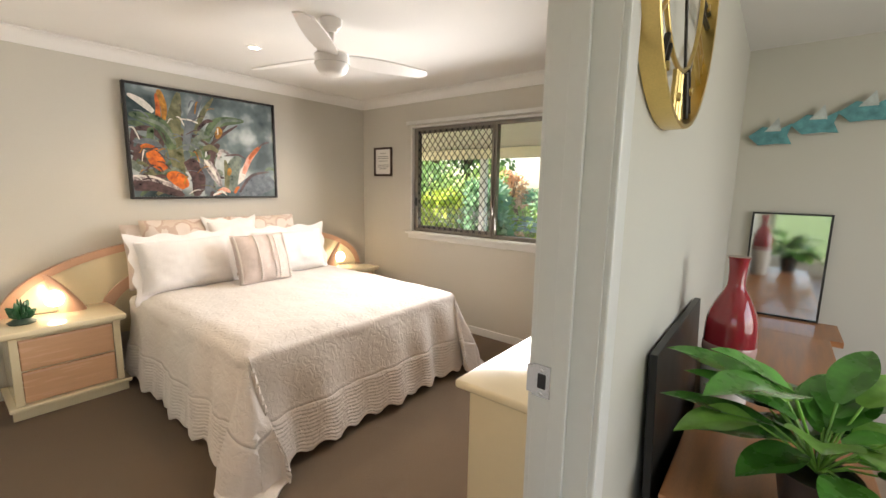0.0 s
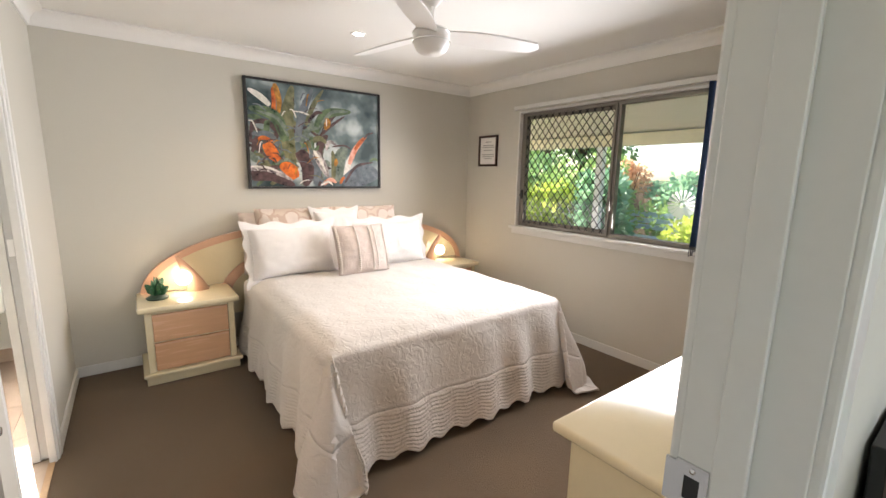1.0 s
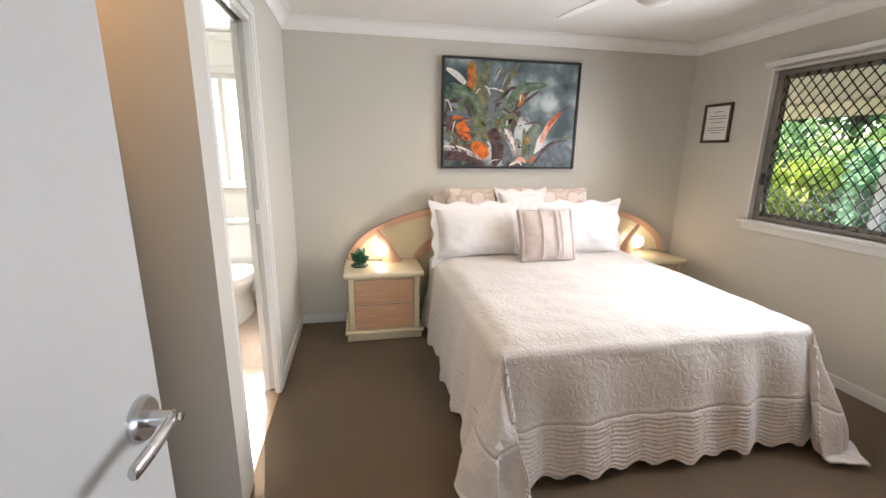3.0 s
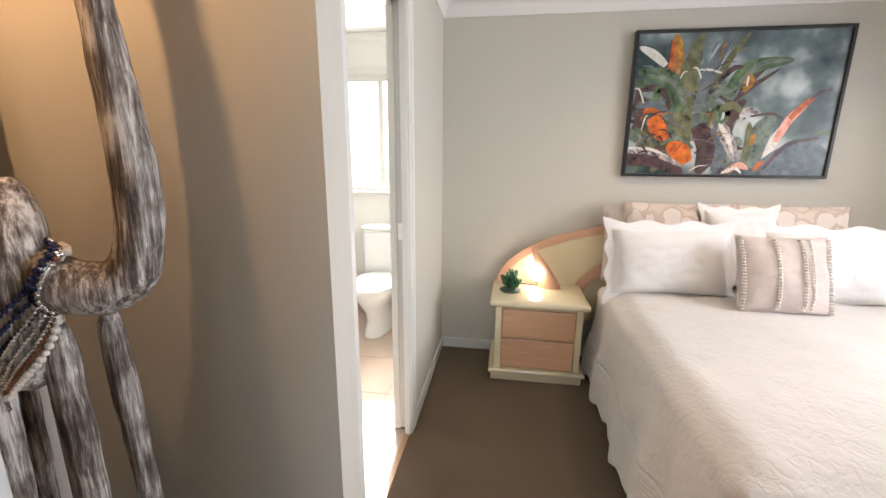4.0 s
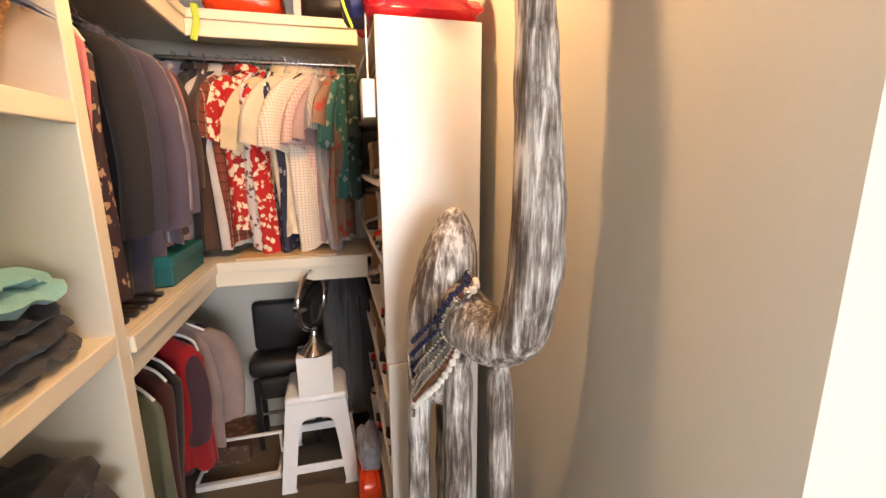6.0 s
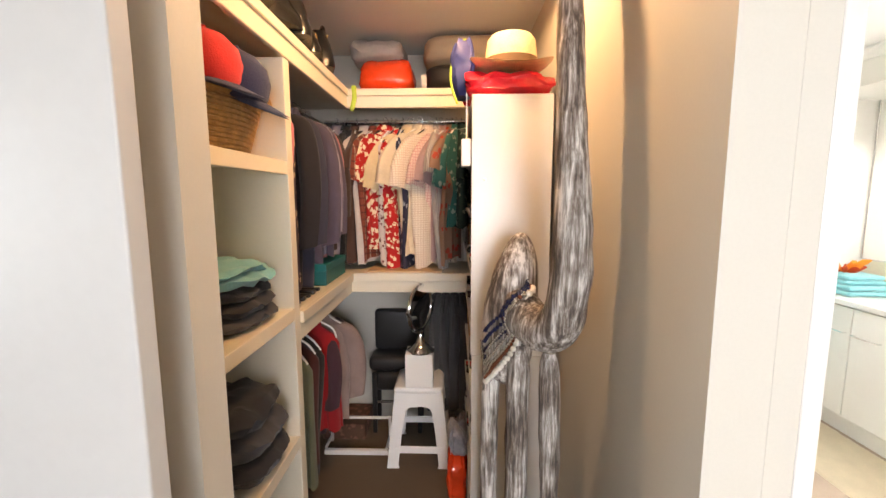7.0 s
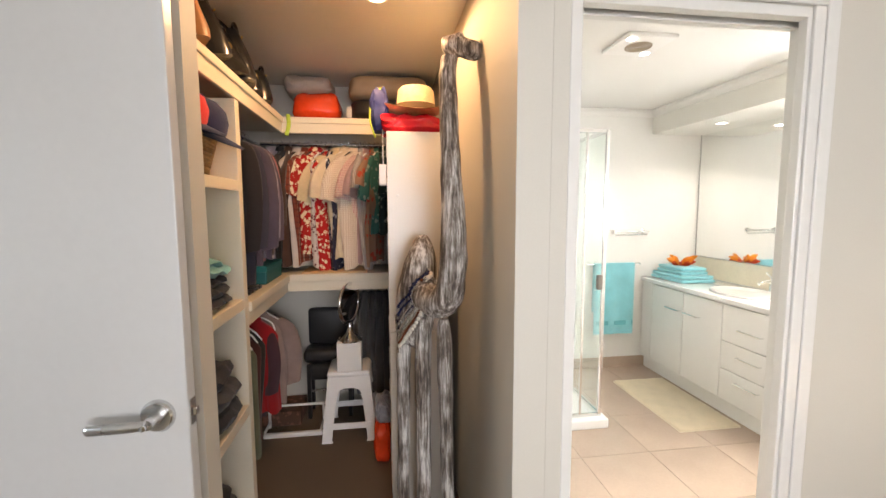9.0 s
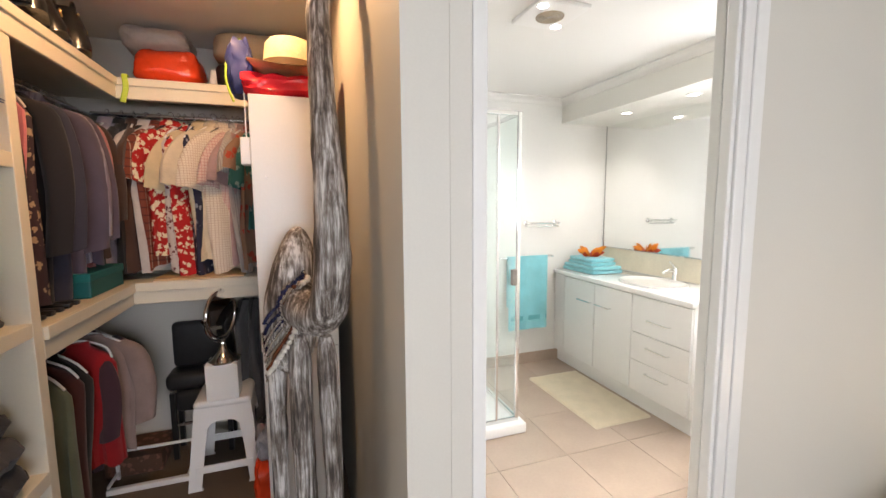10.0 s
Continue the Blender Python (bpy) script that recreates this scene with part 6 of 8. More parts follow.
part("band", bm, surf("dark_band", (0.12, 0.07, 0.03), 0.7), hat, "dark brown band", True)
sw = soft_bag("swim_bag", "blue and yellow drawstring bag hung at the cabinet's top corner", (-0.52, -0.56, 1.9), 0.09, 0.16, 0.2, surf("blue_nylon", (0.05, 0.055, 0.2), 0.5, col2=(0.02, 0.03, 0.12), scale=12), 12.0, 0.04)
bm = bmesh.new()
tube(bm, smoothpath([(-0.5, -0.46, 1.86), (-0.475, -0.48, 1.95), (-0.49, -0.5, 2.06), (-0.53, -0.5, 2.1)], 6), 0.004, 8)
part("piping", bm, NEON, sw, "yellow-green piping", True)

tb = thing("teal_box", "flat teal storage box on the middle shelf", "box", (0.26, -0.98, 1.1))
part("box", B((0.12, 0.4, -1.15, -0.8, 1.0965, 1.17), bev=0.006), surf("teal_card", (0.003, 0.1, 0.105), 0.5), tb)
part("lid", B((0.117, 0.403, -1.153, -0.797, 1.165, 1.2), bev=0.004), surf("teal_lid", (0.004, 0.13, 0.135), 0.5), tb)
for k in range(5):
    e = thing("sunglasses_case", "small black case lying on the middle shelf", "case", (0.15, -0.45 - 0.06 * k, 1.1), "cases on the shelf")
    part("case", B((0.12, 0.21, -0.47 - 0.06 * k, -0.44 - 0.06 * k, 1.0965, 1.112 + 0.004 * (k % 2)), bev=0.006), BLACK, e, smooth=True)

# ---------------------------------------------------------------- stool, box, mirror, things on the robe floor
sto = thing("stool", "white moulded plastic stool on the robe carpet", "stool", (-0.29, -1.21, 0), turn=0)
SC = Vector((-0.29, -1.21, 0))
bm = bmesh.new()
box(bm, SC.x - 0.14, SC.x + 0.14, SC.y - 0.14, SC.y + 0.14, 0.418, 0.46, 0.02, 4)
part("seat", bm, PLASTIC, sto, smooth=True)
top_r, bot_r = 0.135, 0.178


def leg_at(cx, cy, t):
    r = bot_r + (top_r - bot_r) * t
    return Vector((SC.x + cx * r, SC.y + cy * r, 0.43 * t))


for cx in (-1, 1):
    for cy in (-1, 1):
        bm = bmesh.new()
        rings = []
        for t in (0.0, 0.03, 0.5, 0.8, 1.0):
            c = leg_at(cx, cy, t)
            w = 0.062 + 0.02 * t ** 3 if t > 0.02 else 0.07
            th = 0.014
            prof = [(0, 0), (-w, 0), (-w, -th), (-th, -th), (-th, -w), (0, -w)]
            rings.append([bm.verts.new((c.x + cx * a, c.y + cy * b_, c.z)) for a, b_ in prof])
        for a, b_ in zip(rings, rings[1:]):
            bridge(bm, a, b_)
        bm.faces.new(rings[0])
        bm.faces.new(rings[-1])
        part("leg", bm, PLASTIC, sto)
for ax in ("x", "y"):
    for s in (-1, 1):
        bm = bmesh.new()
        hi, lo = [], []
        for i in range(17):
            u = -1 + 2 * i / 16
            z_in = 0.25 + 0.1 * (1 - abs(u) ** 4) ** 0.5
            for lst, z in ((hi, 0.425), (lo, z_in)):
                r = bot_r + (top_r - bot_r) * z / 0.43 - 0.001
                half = (r - 0.056) * u
                for q in (0.0, 0.012):
                    lst.append((SC.x + (s * (r - q) if ax == "x" else half), SC.y + (half if ax == "x" else s * (r - q)), z))
        vh, vl = [bm.verts.new(p) for p in hi], [bm.verts.new(p) for p in lo]
        for i in range(0, 32, 2):
            bm.faces.new((vh[i], vh[i + 2], vl[i + 2], vl[i]))
            bm.faces.new((vh[i + 1], vl[i + 1], vl[i + 3], vh[i + 3]))
            bm.faces.new((vl[i], vl[i + 2], vl[i + 3], vl[i + 1]))
        part("apron", bm, PLASTIC, sto)
        r = bot_r + (top_r - bot_r) * 0.22
        a0, a1, b0, b1 = -r + 0.03, r - 0.03, s * r - 0.012, s * r
        b0, b1 = min(b0, b1), max(b0, b1)
        if s < 0:
            b0, b1 = s * r, s * r + 0.012
        bx = (SC.x + b0, SC.x + b1, SC.y + a0, SC.y + a1) if ax == "x" else (SC.x + a0, SC.x + a1, SC.y + b0, SC.y + b1)
        part("rung", B((*bx, 0.085, 0.125), bev=0.003), PLASTIC, sto)
wb = thing("white_box", "plain white cardboard box standing on the stool", "box", (-0.3, -1.15, 0.46))
part("box", B((-0.372, -0.218, -1.205, -1.07, 0.46, 0.65), bev=0.002), CARD, wb)
part("flap", B((-0.371, -0.219, -1.204, -1.071, 0.6505, 0.653)), CARD, wb)
mi = thing("vanity_mirror", "round chrome magnifying mirror on a stand", "mirror", (-0.3, -1.135, 0.653))
bm = bmesh.new()
lathe(bm, [(0.078, 0.0), (0.078, 0.006), (0.06, 0.018), (0.028, 0.05), (0.014, 0.09), (0.012, 0.1), (0.018, 0.108), (0.018, 0.116), (0.01, 0.122)], (-0.3, -1.135, 0.653), 28)
part("stand", bm, CHROME, mi, smooth=True)
MM = pose(-0.3, -1.135, 0.905, 0, 0, 66) @ pose(0, 0, 0, 90, 0, 0)
bm = bmesh.new()
tube(bm, [MM @ Vector((0.125 * math.cos(a), 0.125 * math.sin(a), 0)) for a in [2 * math.pi * i / 48 for i in range(48)]], 0.012, 10, closed=True)
part("rim", bm, CHROME, mi, smooth=True)
bm = bmesh.new()
lathe(bm, [(0.118, -0.004), (0.118, 0.004)], n=40, m=MM)
part("glass", bm, MIRROR, mi)
bm = bmesh.new()
tube(bm, [MM @ Vector((0.14 * math.cos(a), 0.14 * math.sin(a), 0)) for a in [math.pi + math.pi * i / 24 for i in range(25)]], 0.005, 8)
tube(bm, [(-0.3, -1.135, 0.765), (-0.3, -1.135, 0.778)], 0.009, 10)
part("yoke", bm, CHROME, mi, smooth=True)
for s in (-1, 1):
    bm = bmesh.new()
    lathe(bm, [(0.008, -0.01), (0.011, 0), (0.008, 0.012)], n=12, m=MM @ pose(s * 0.14, 0, 0, 0, 90, 0))
    part("pivot_knob", bm, CHROME, mi, smooth=True)

ch = thing("office_chair", "black padded chair pushed under the shelf", "chair", (-0.1, -1.4, 0))
bm = bmesh.new()
box(bm, -0.31, 0.06, -1.595, -1.41, 0.4, 0.5, 0.035, 4)
part("seat", bm, DARKRUB, ch, smooth=True)
bm = bmesh.new()
box(bm, -0.29, 0.04, -1.595, -1.53, 0.5, 0.78, 0.03, 4)
part("backrest", bm, DARKRUB, ch, smooth=True)
bm = bmesh.new()
box(bm, -0.27, 0.02, -1.57, -1.41, 0.27, 0.395, 0.03, 3)
part("padding", bm, DARKRUB, ch, smooth=True)
for x in (-0.27, 0.02):
    for y in (-1.55, -1.4):
        part("leg", B((x - 0.013, x + 0.013, y - 0.013, y + 0.013, 0.0, 0.4)), BLACK, ch)
part("stretcher", B((-0.27, 0.02, -1.406, -1.394, 0.2, 0.215)), SATIN, ch)
rk = thing("shoe_rack", "low white metal shoe rack along the robe floor", "rack", (0.1, -1.25, 0))
part("front_rail", B((-0.1, 0.28, -1.175, -1.145, 0.0, 0.03), bev=0.006), PLASTIC, rk)
part("shelf_rail", B((-0.1, 0.28, -1.3, -1.285, 0.15, 0.165), bev=0.004), PLASTIC, rk)
for x in (-0.098, 0.265):
    part("side_rail", B((x, x + 0.015, -1.3, -1.16, 0.03, 0.045), bev=0.004), PLASTIC, rk)
    part("upright", B((x, x + 0.015, -1.3, -1.285, 0.0, 0.15)), PLASTIC, rk)
rg = thing("robe_box", "brown patterned box on the robe floor", "box", (0.1, -1.4, 0))
part("box", B((0.07, 0.34, -1.58, -1.31, 0.0, 0.1), bev=0.004), flowers("brown_pattern_card", (0.1, 0.05, 0.03), (0.2, 0.09, 0.06), 25), rg)

# ---------------------------------------------------------------- carved statue with necklaces


def whitewash():
    m, n, l, p = nodes_of("whitewashed_timber")
    tc, mp = n.new("ShaderNodeTexCoord"), n.new("ShaderNodeMapping")
    mp.inputs["Scale"].default_value = (75, 75, 5.5)
    l.new(tc.outputs["Object"], mp.inputs[0])
    nz, n2, n3 = n.new("ShaderNodeTexNoise"), n.new("ShaderNodeTexNoise"), n.new("ShaderNodeTexNoise")
    nz.inputs["Scale"].default_value, nz.inputs["Detail"].default_value, nz.inputs["Roughness"].default_value = 1.0, 6, 0.7
    n2.inputs["Scale"].default_value, n2.inputs["Detail"].default_value = 7, 3
    n3.inputs["Scale"].default_value, n3.inputs["Detail"].default_value = 5.0, 5
    l.new(mp.outputs[0], nz.inputs["Vector"])
    l.new(tc.outputs["Object"], n2.inputs["Vector"])
    l.new(mp.outputs[0], n3.inputs["Vector"])
    mix = n.new("ShaderNodeMath")
    mix.operation = "MULTIPLY_ADD"
    mix.inputs[1].default_value = 0.5
    l.new(n2.outputs[0], mix.inputs[0])
    l.new(nz.outputs[0], mix.inputs[2])
    ramp = n.new("ShaderNodeValToRGB")
    e = ramp.color_ramp.elements
    e[0].position, e[0].color = 0.62, (0.06, 0.048, 0.04, 1)
    e[1].position, e[1].color = 0.87, (0.72, 0.69, 0.65, 1)
    for at_, col_ in ((0.7, (0.18, 0.145, 0.12, 1)), (0.78, (0.36, 0.33, 0.3, 1))):
        k = e.new(at_)
        k.color = col_
    l.new(mix.outputs[0], ramp.inputs[0])
    l.new(ramp.outputs[0], p.inputs["Base Color"])
    p.inputs["Roughness"].default_value = 0.62
    bp = n.new("ShaderNodeBump")
    bp.inputs["Strength"].default_value, bp.inputs["Distance"].default_value = 0.7, 0.004
    l.new(n3.outputs[0], bp.inputs["Height"])
    l.new(bp.outputs[0], p.inputs["Normal"])
    return m


bm = bmesh.new()
nk = smoothpath([(-0.69, -0.16, 1.2, 0.059), (-0.722, -0.07, 1.145, 0.066), (-0.768, 0.01, 1.155, 0.062), (-0.79, 0.05, 1.25, 0.055), (-0.795, 0.06, 1.42, 0.05), (-0.788, 0.05, 1.62, 0.042), (-0.782, 0.035, 1.82, 0.035), (-0.782, 0.01, 2.0, 0.034), (-0.79, -0.005, 2.08, 0.035)], 8)
tube(bm, [p[:3] for p in nk], [p[3] for p in nk], 20)
bd = smoothpath([(-0.7, -0.185, 1.405, 0.011), (-0.7, -0.185, 1.385, 0.032), (-0.695, -0.185, 1.32, 0.059), (-0.68, -0.19, 1.22, 0.079), (-0.668, -0.195, 1.1, 0.088), (-0.665, -0.195, 1.0, 0.081), (-0.67, -0.19, 0.93, 0.054), (-0.67, -0.19, 0.9, 0.018)], 6)
tube(bm, [p[:3] for p in bd], [p[3] for p in bd], 22)
for lx, ly, fx, fy, r in ((-0.615, -0.215, -0.6, -0.23, 0.036), (-0.69, -0.12, -0.69, -0.1, 0.042), (-0.775, -0.06, -0.79, -0.02, 0.036), (-0.7, -0.27, -0.71, -0.32, 0.036)):
    lg = smoothpath([(lx, ly, 1.06, r * 0.5), (lx, ly, 0.98, r * 0.85), (lx * 0.7 + fx * 0.3, ly * 0.7 + fy * 0.3, 0.7, r * 0.82), ((lx + fx) / 2, (ly + fy) / 2, 0.4, r * 0.75), (fx, fy, 0.08, r * 0.8), (fx, fy, 0.0, r * 1.05)], 6)
    tube(bm, [p[:3] for p in lg], [p[3] for p in lg], 16)
hd = smoothpath([(-0.775, -0.05, 2.125, 0.012), (-0.785, -0.042, 2.13, 0.034), (-0.81, -0.022, 2.135, 0.043), (-0.838, 0.0, 2.125, 0.037), (-0.862, 0.024, 2.108, 0.036), (-0.878, 0.042, 2.098, 0.034), (-0.886, 0.052, 2.094, 0.022), (-0.889, 0.056, 2.093, 0.006)], 5)
tube(bm, [p[:3] for p in hd], [p[3] for p in hd], 16)
for bx, by, bz, br in ((-0.785, -0.042, 2.158, 0.022), (-0.83, -0.008, 2.162, 0.02)):
    lathe(bm, [(0.0, -br)] + [(br * math.sin(radians(a)), -br * math.cos(radians(a))) for a in range(20, 180, 20)] + [(0.0, br)], (bx, by, bz), 12)
for v in bm.verts:
    v.co += Vector((noise.noise(v.co * 14), noise.noise(v.co * 14 + Vector((9, 0, 0))), 0)) * 0.005
stat = part("animal_statue", bm, whitewash(), smooth=True)
tagged(stat, "tall whitewashed carved wooden long-necked animal statue on the carpet", "statue")

nkl = thing("necklaces", "silver, navy and pearl bead necklaces draped over the statue", "necklace", (-0.68, -0.1, 1.1))
SILV = surf("silver_chain", (0.72, 0.7, 0.66), 0.2, metal=1.0, bump=0)
NAVB = surf("navy_glass_bead", (0.012, 0.015, 0.05), 0.12, bump=0)
PEARL = surf("pearl_bead", (0.72, 0.68, 0.6), 0.2, 0.1, 60, 0)
AMBB = surf("brown_bead", (0.12, 0.04, 0.02), 0.2, bump=0)


def body_radius(z):
    return float(np.interp(z, (0.93, 1.0, 1.1, 1.22, 1.32), (0.056, 0.083, 0.09, 0.081, 0.061)))


def strand(a, b_, sag, r, mat, seed):
    """Beads from the root of the neck down round the front of the body."""
    bm = bmesh.new()
    a, b_ = Vector(a), Vector(b_)
    n0, n1 = Vector((-0.69, -0.16, 1.2)), Vector((-0.722, -0.07, 1.145))
    way = (n1 - n0).normalized()
    n = max(8, int((b_ - a).length / (r * 1.45)))
    lift = 0.006 if r < 0.007 else 0.0
    line = []
    for i in range(n + 1):
        t = i / n
        p = a.lerp(b_, t) + Vector((0, 0, -sag * math.sin(math.pi * t) ** 1.2))
        c = Vector((-0.672, -0.192, p.z))
        off = Vector((p.x - c.x, p.y - c.y, 0))
        k = min(1, max(0, (t - 0.15) / 0.3))
        near = body_radius(p.z) + r + 0.002 + lift
        dist = max(near, off.length * (1 - k) + near * k)
        if t < 0.85:
            p = c + off.normalized() * dist
        along = (p - n0).dot(way)
        side = p - n0 - way * along
        if 0 < along < 0.12 and side.length < 0.066 + r:
            p = n0 + way * along + side.normalized() * (0.066 + r)
        q = r * (0.9 + 0.25 * noise.noise((i * 0.9, seed, 0)))
        lathe(bm, [(0.0, -q), (q * 0.8, -q * 0.6), (q, 0), (q * 0.8, q * 0.6), (0.0, q)], p, 8)
        line.append(tuple(p))
    tube(bm, line, r * 0.3, 6)
    part("strand", bm, mat, nkl, smooth=True)


for a, b_, sag, r, mt, sd in (
        ((-0.712, -0.125, 1.262), (-0.592, -0.165, 1.06), 0.0, 0.0075, NAVB, 1), ((-0.712, -0.122, 1.26), (-0.588, -0.165, 1.03), 0.015, 0.0075, NAVB, 2), ((-0.714, -0.12, 1.258), (-0.588, -0.165, 1.0), 0.03, 0.0075, NAVB, 3),
        ((-0.715, -0.118, 1.262), (-0.586, -0.155, 0.985), 0.015, 0.006, SILV, 4), ((-0.718, -0.115, 1.258), (-0.586, -0.15, 0.965), 0.03, 0.0065, SILV, 5), ((-0.72, -0.112, 1.254), (-0.588, -0.15, 0.95), 0.045, 0.006, SILV, 6),
        ((-0.72, -0.11, 1.25), (-0.59, -0.15, 0.94), 0.05, 0.0075, AMBB, 7), ((-0.725, -0.1, 1.245), (-0.592, -0.15, 0.925), 0.06, 0.0105, PEARL, 8), ((-0.588, -0.16, 1.06), (-0.586, -0.15, 0.9), 0.0, 0.006, SILV, 9)):
    strand(a, b_, sag, r, mt, sd)
bm = bmesh.new()
tube(bm, [(-0.668 + 0.017 * math.cos(a), -0.094, 1.19 + 0.017 * math.sin(a)) for a in [2 * math.pi * i / 20 for i in range(20)]], 0.004, 8, closed=True)
part("pendant_ring", bm, SILV, nkl, smooth=True)

# ---------------------------------------------------------------- bathroom
van = thing("vanity_unit", "white gloss bathroom vanity with doors and drawers", "vanity", (-3.2, -1.25, 0))
WG = surf("white_gloss_cabinet", (0.82, 0.815, 0.79), 0.15, 0.015, 2, 0.03, 30, fine=0.008, depth=0.0005)
VY0, VY1 = -1.985, -0.55
part("carcass", B((-3.49, -2.975, VY0, VY1, 0.11, 0.835), bev=0.003), WG, van)
part("kickboard", B((-3.49, -3.0, VY0, VY1 - 0.005, 0, 0.11)), WG, van)
part("door", B((-2.974, -2.955, -1.84, -1.443, 0.125, 0.825), bev=0.003), WG, van)
part("door", B((-2.974, -2.955, -1.437, -1.04, 0.125, 0.825), bev=0.003), WG, van)
part("filler", B((-2.974, -2.957, VY0, -1.846, 0.115, 0.83)), WG, van)
for z0, z1 in ((0.125, 0.35), (0.356, 0.555), (0.561, 0.825)):
    part("drawer_front", B((-2.974, -2.955, -1.034, VY1 - 0.003, z0, z1), bev=0.003), WG, van)
for y0, y1, z in ((-1.63, -1.47, 0.665), (-1.41, -1.25, 0.665), (-0.88, -0.7, 0.67), (-0.88, -0.7, 0.475), (-0.88, -0.7, 0.29)):
    bm = bmesh.new()
    tube(bm, [(-2.955, y0, z), (-2.93, y0, z), (-2.93, y1, z), (-2.955, y1, z)], 0.005, 8)
    part("handle", bm, CHROME, van, "slim chrome bar handle")
bt = thing("benchtop", "white stone benchtop with an inset basin", "benchtop", (-3.2, -1.25, 0.835))
bm = bmesh.new()
box(bm, -3.495, -2.935, VY0 - 0.005, VY1 + 0.015, 0.836, 0.872, 0.006, 3)
part("slab", bm, CERAM, bt, smooth=True)
bm = bmesh.new()
lathe(bm, [(0.0, 0.002), (0.12, 0.002), (0.17, 0.006), (0.19, 0.014), (0.2, 0.016), (0.205, 0.008), (0.205, 0.0)], (-3.2, -1.1, 0.872), 36, sy=1.3)
part("basin", bm, CERAM, bt, smooth=True)
tp = thing("basin_mixer", "chrome basin mixer tap on the benchtop", "tap", (-3.4, -1.1, 0.872))
bm = bmesh.new()
lathe(bm, [(0.026, 0.0), (0.024, 0.01), (0.02, 0.02), (0.02, 0.1), (0.012, 0.11)], (-3.42, -1.1, 0.872), 18)
part("body", bm, CHROME, tp, smooth=True)
bm = bmesh.new()
tube(bm, smoothpath([(-3.42, -1.1, 0.95), (-3.36, -1.1, 0.965), (-3.3, -1.1, 0.945)], 6), 0.011, 10)
part("spout", bm, CHROME, tp, smooth=True)
bm = bmesh.new()
tube(bm, [(-3.42, -1.1, 0.98), (-3.4, -1.1, 1.0), (-3.36, -1.1, 1.03)], [0.011, 0.009, 0.006], 10)
part("lever", bm, CHROME, tp, smooth=True)
bmir = thing("wall_mirror", "wide frameless bathroom mirror above the vanity", "mirror", (-3.5, -1.3, 1.06))
part("glass", B((-3.499, -3.49, -1.985, -0.6, 1.065, 2.188)), MIRROR, bmir)
part("edge_strip", B((-3.499, -3.487, -1.993, -1.985, 1.06, 2.19), (-3.499, -3.487, -1.985, -0.6, 1.057, 1.065)), SATIN, bmir)
structure("splashback", B((-3.499, -3.492, -1.985, -0.56, 0.873, 1.056)), surf("cream_splashback", (0.74, 0.68, 0.54), 0.15), "cream tiled splashback behind the vanity")


def towel_fold(name, label, x0, x1, y0, y1, z0, n):
    e = thing(name, label, "towel", ((x0 + x1) / 2, (y0 + y1) / 2, z0), "folded towels")
    h = 0.032
    for k in range(n):
        bm = bmesh.new()
        box(bm, x0 + 0.01 * (k % 2), x1 - 0.008 * (k % 2), y0 + 0.006 * k, y1 - 0.005 * k, z0 + k * h, z0 + (k + 1) * h - 0.002, 0.0145, 4)
        for v in bm.verts:
            v.co.z += 0.004 * noise.noise(v.co * 9)
        part("fold", bm, TURQ, e, smooth=True)


towel_fold("folded_towel", "folded turquoise bath towel on the vanity", -3.34, -3.02, -1.97, -1.55, 0.873, 2)
towel_fold("folded_towel", "folded turquoise hand towel on the stack", -3.31, -3.05, -1.93, -1.6, 0.937, 2)
fl = thing("orange_flower", "orange artificial flower lying on the folded towels", "flower", (-3.17, -1.78, 1.0))
ORF, REDF = surf("orange_petal", (0.85, 0.28, 0.02), 0.6, 0.15, 40), surf("red_petal", (0.55, 0.06, 0.01), 0.6, 0.15, 40)
for k in range(16):
    a = 2.4 * k
    rr = 0.03 + 0.004 * (k % 5)
    bm = bmesh.new()
    c = Vector((-3.17, -1.78, 1.003))
    d = Vector((math.cos(a), 1.3 * math.sin(a), 0.35 + 0.25 * (k % 3)))
    tube(bm, [c, c + d * rr, c + d * rr * 2, c + d * rr * 2.6 + Vector((0, 0, -0.006))], [0.006, 0.018, 0.02, 0.004], 8, flat=0.3)
    part("petal", bm, ORF if k % 3 else REDF, fl, smooth=True)
bm = bmesh.new()
lathe(bm, [(0.0, -0.012), (0.014, -0.004), (0.014, 0.006), (0.0, 0.014)], (-3.17, -1.78, 1.02), 12)
part("flower_heart", bm, REDF, fl, smooth=True)

rl = thing("towel_rail", "chrome double towel rail with round brackets", "towel rail", (-2.78, -2.0, 1.3), "towel rails")
for x in (-2.94, -2.64):
    bm = bmesh.new()
    lathe(bm, [(0.024, 0), (0.024, 0.006), (0.009, 0.01), (0.008, 0.06)], n=16, m=pose(x, -2.0, 1.3, -90, 0, 0))
    part("bracket", bm, CHROME, rl, smooth=True)
for y, z in ((-1.942, 1.3), (-1.965, 1.27)):
    bm = bmesh.new()
    tube(bm, [(-2.96, y, z), (-2.62, y, z)], 0.007, 10)
    part("bar", bm, CHROME, rl, smooth=True)
rl = thing("towel_rail", "low chrome towel rail on the tiled wall", "towel rail", (-2.63, -2.0, 1.0), "towel rails")
bm = bmesh.new()
tube(bm, [(-2.9, -1.95, 1.0), (-2.36, -1.95, 1.0)], 0.008, 10)
part("bar", bm, CHROME, rl, smooth=True)
for x in (-2.89, -2.37):
    bm = bmesh.new()
    tube(bm, [(x, -2.0, 1.0), (x, -1.95, 1.0)], 0.01, 10)
    part("bracket", bm, CHROME, rl, smooth=True)
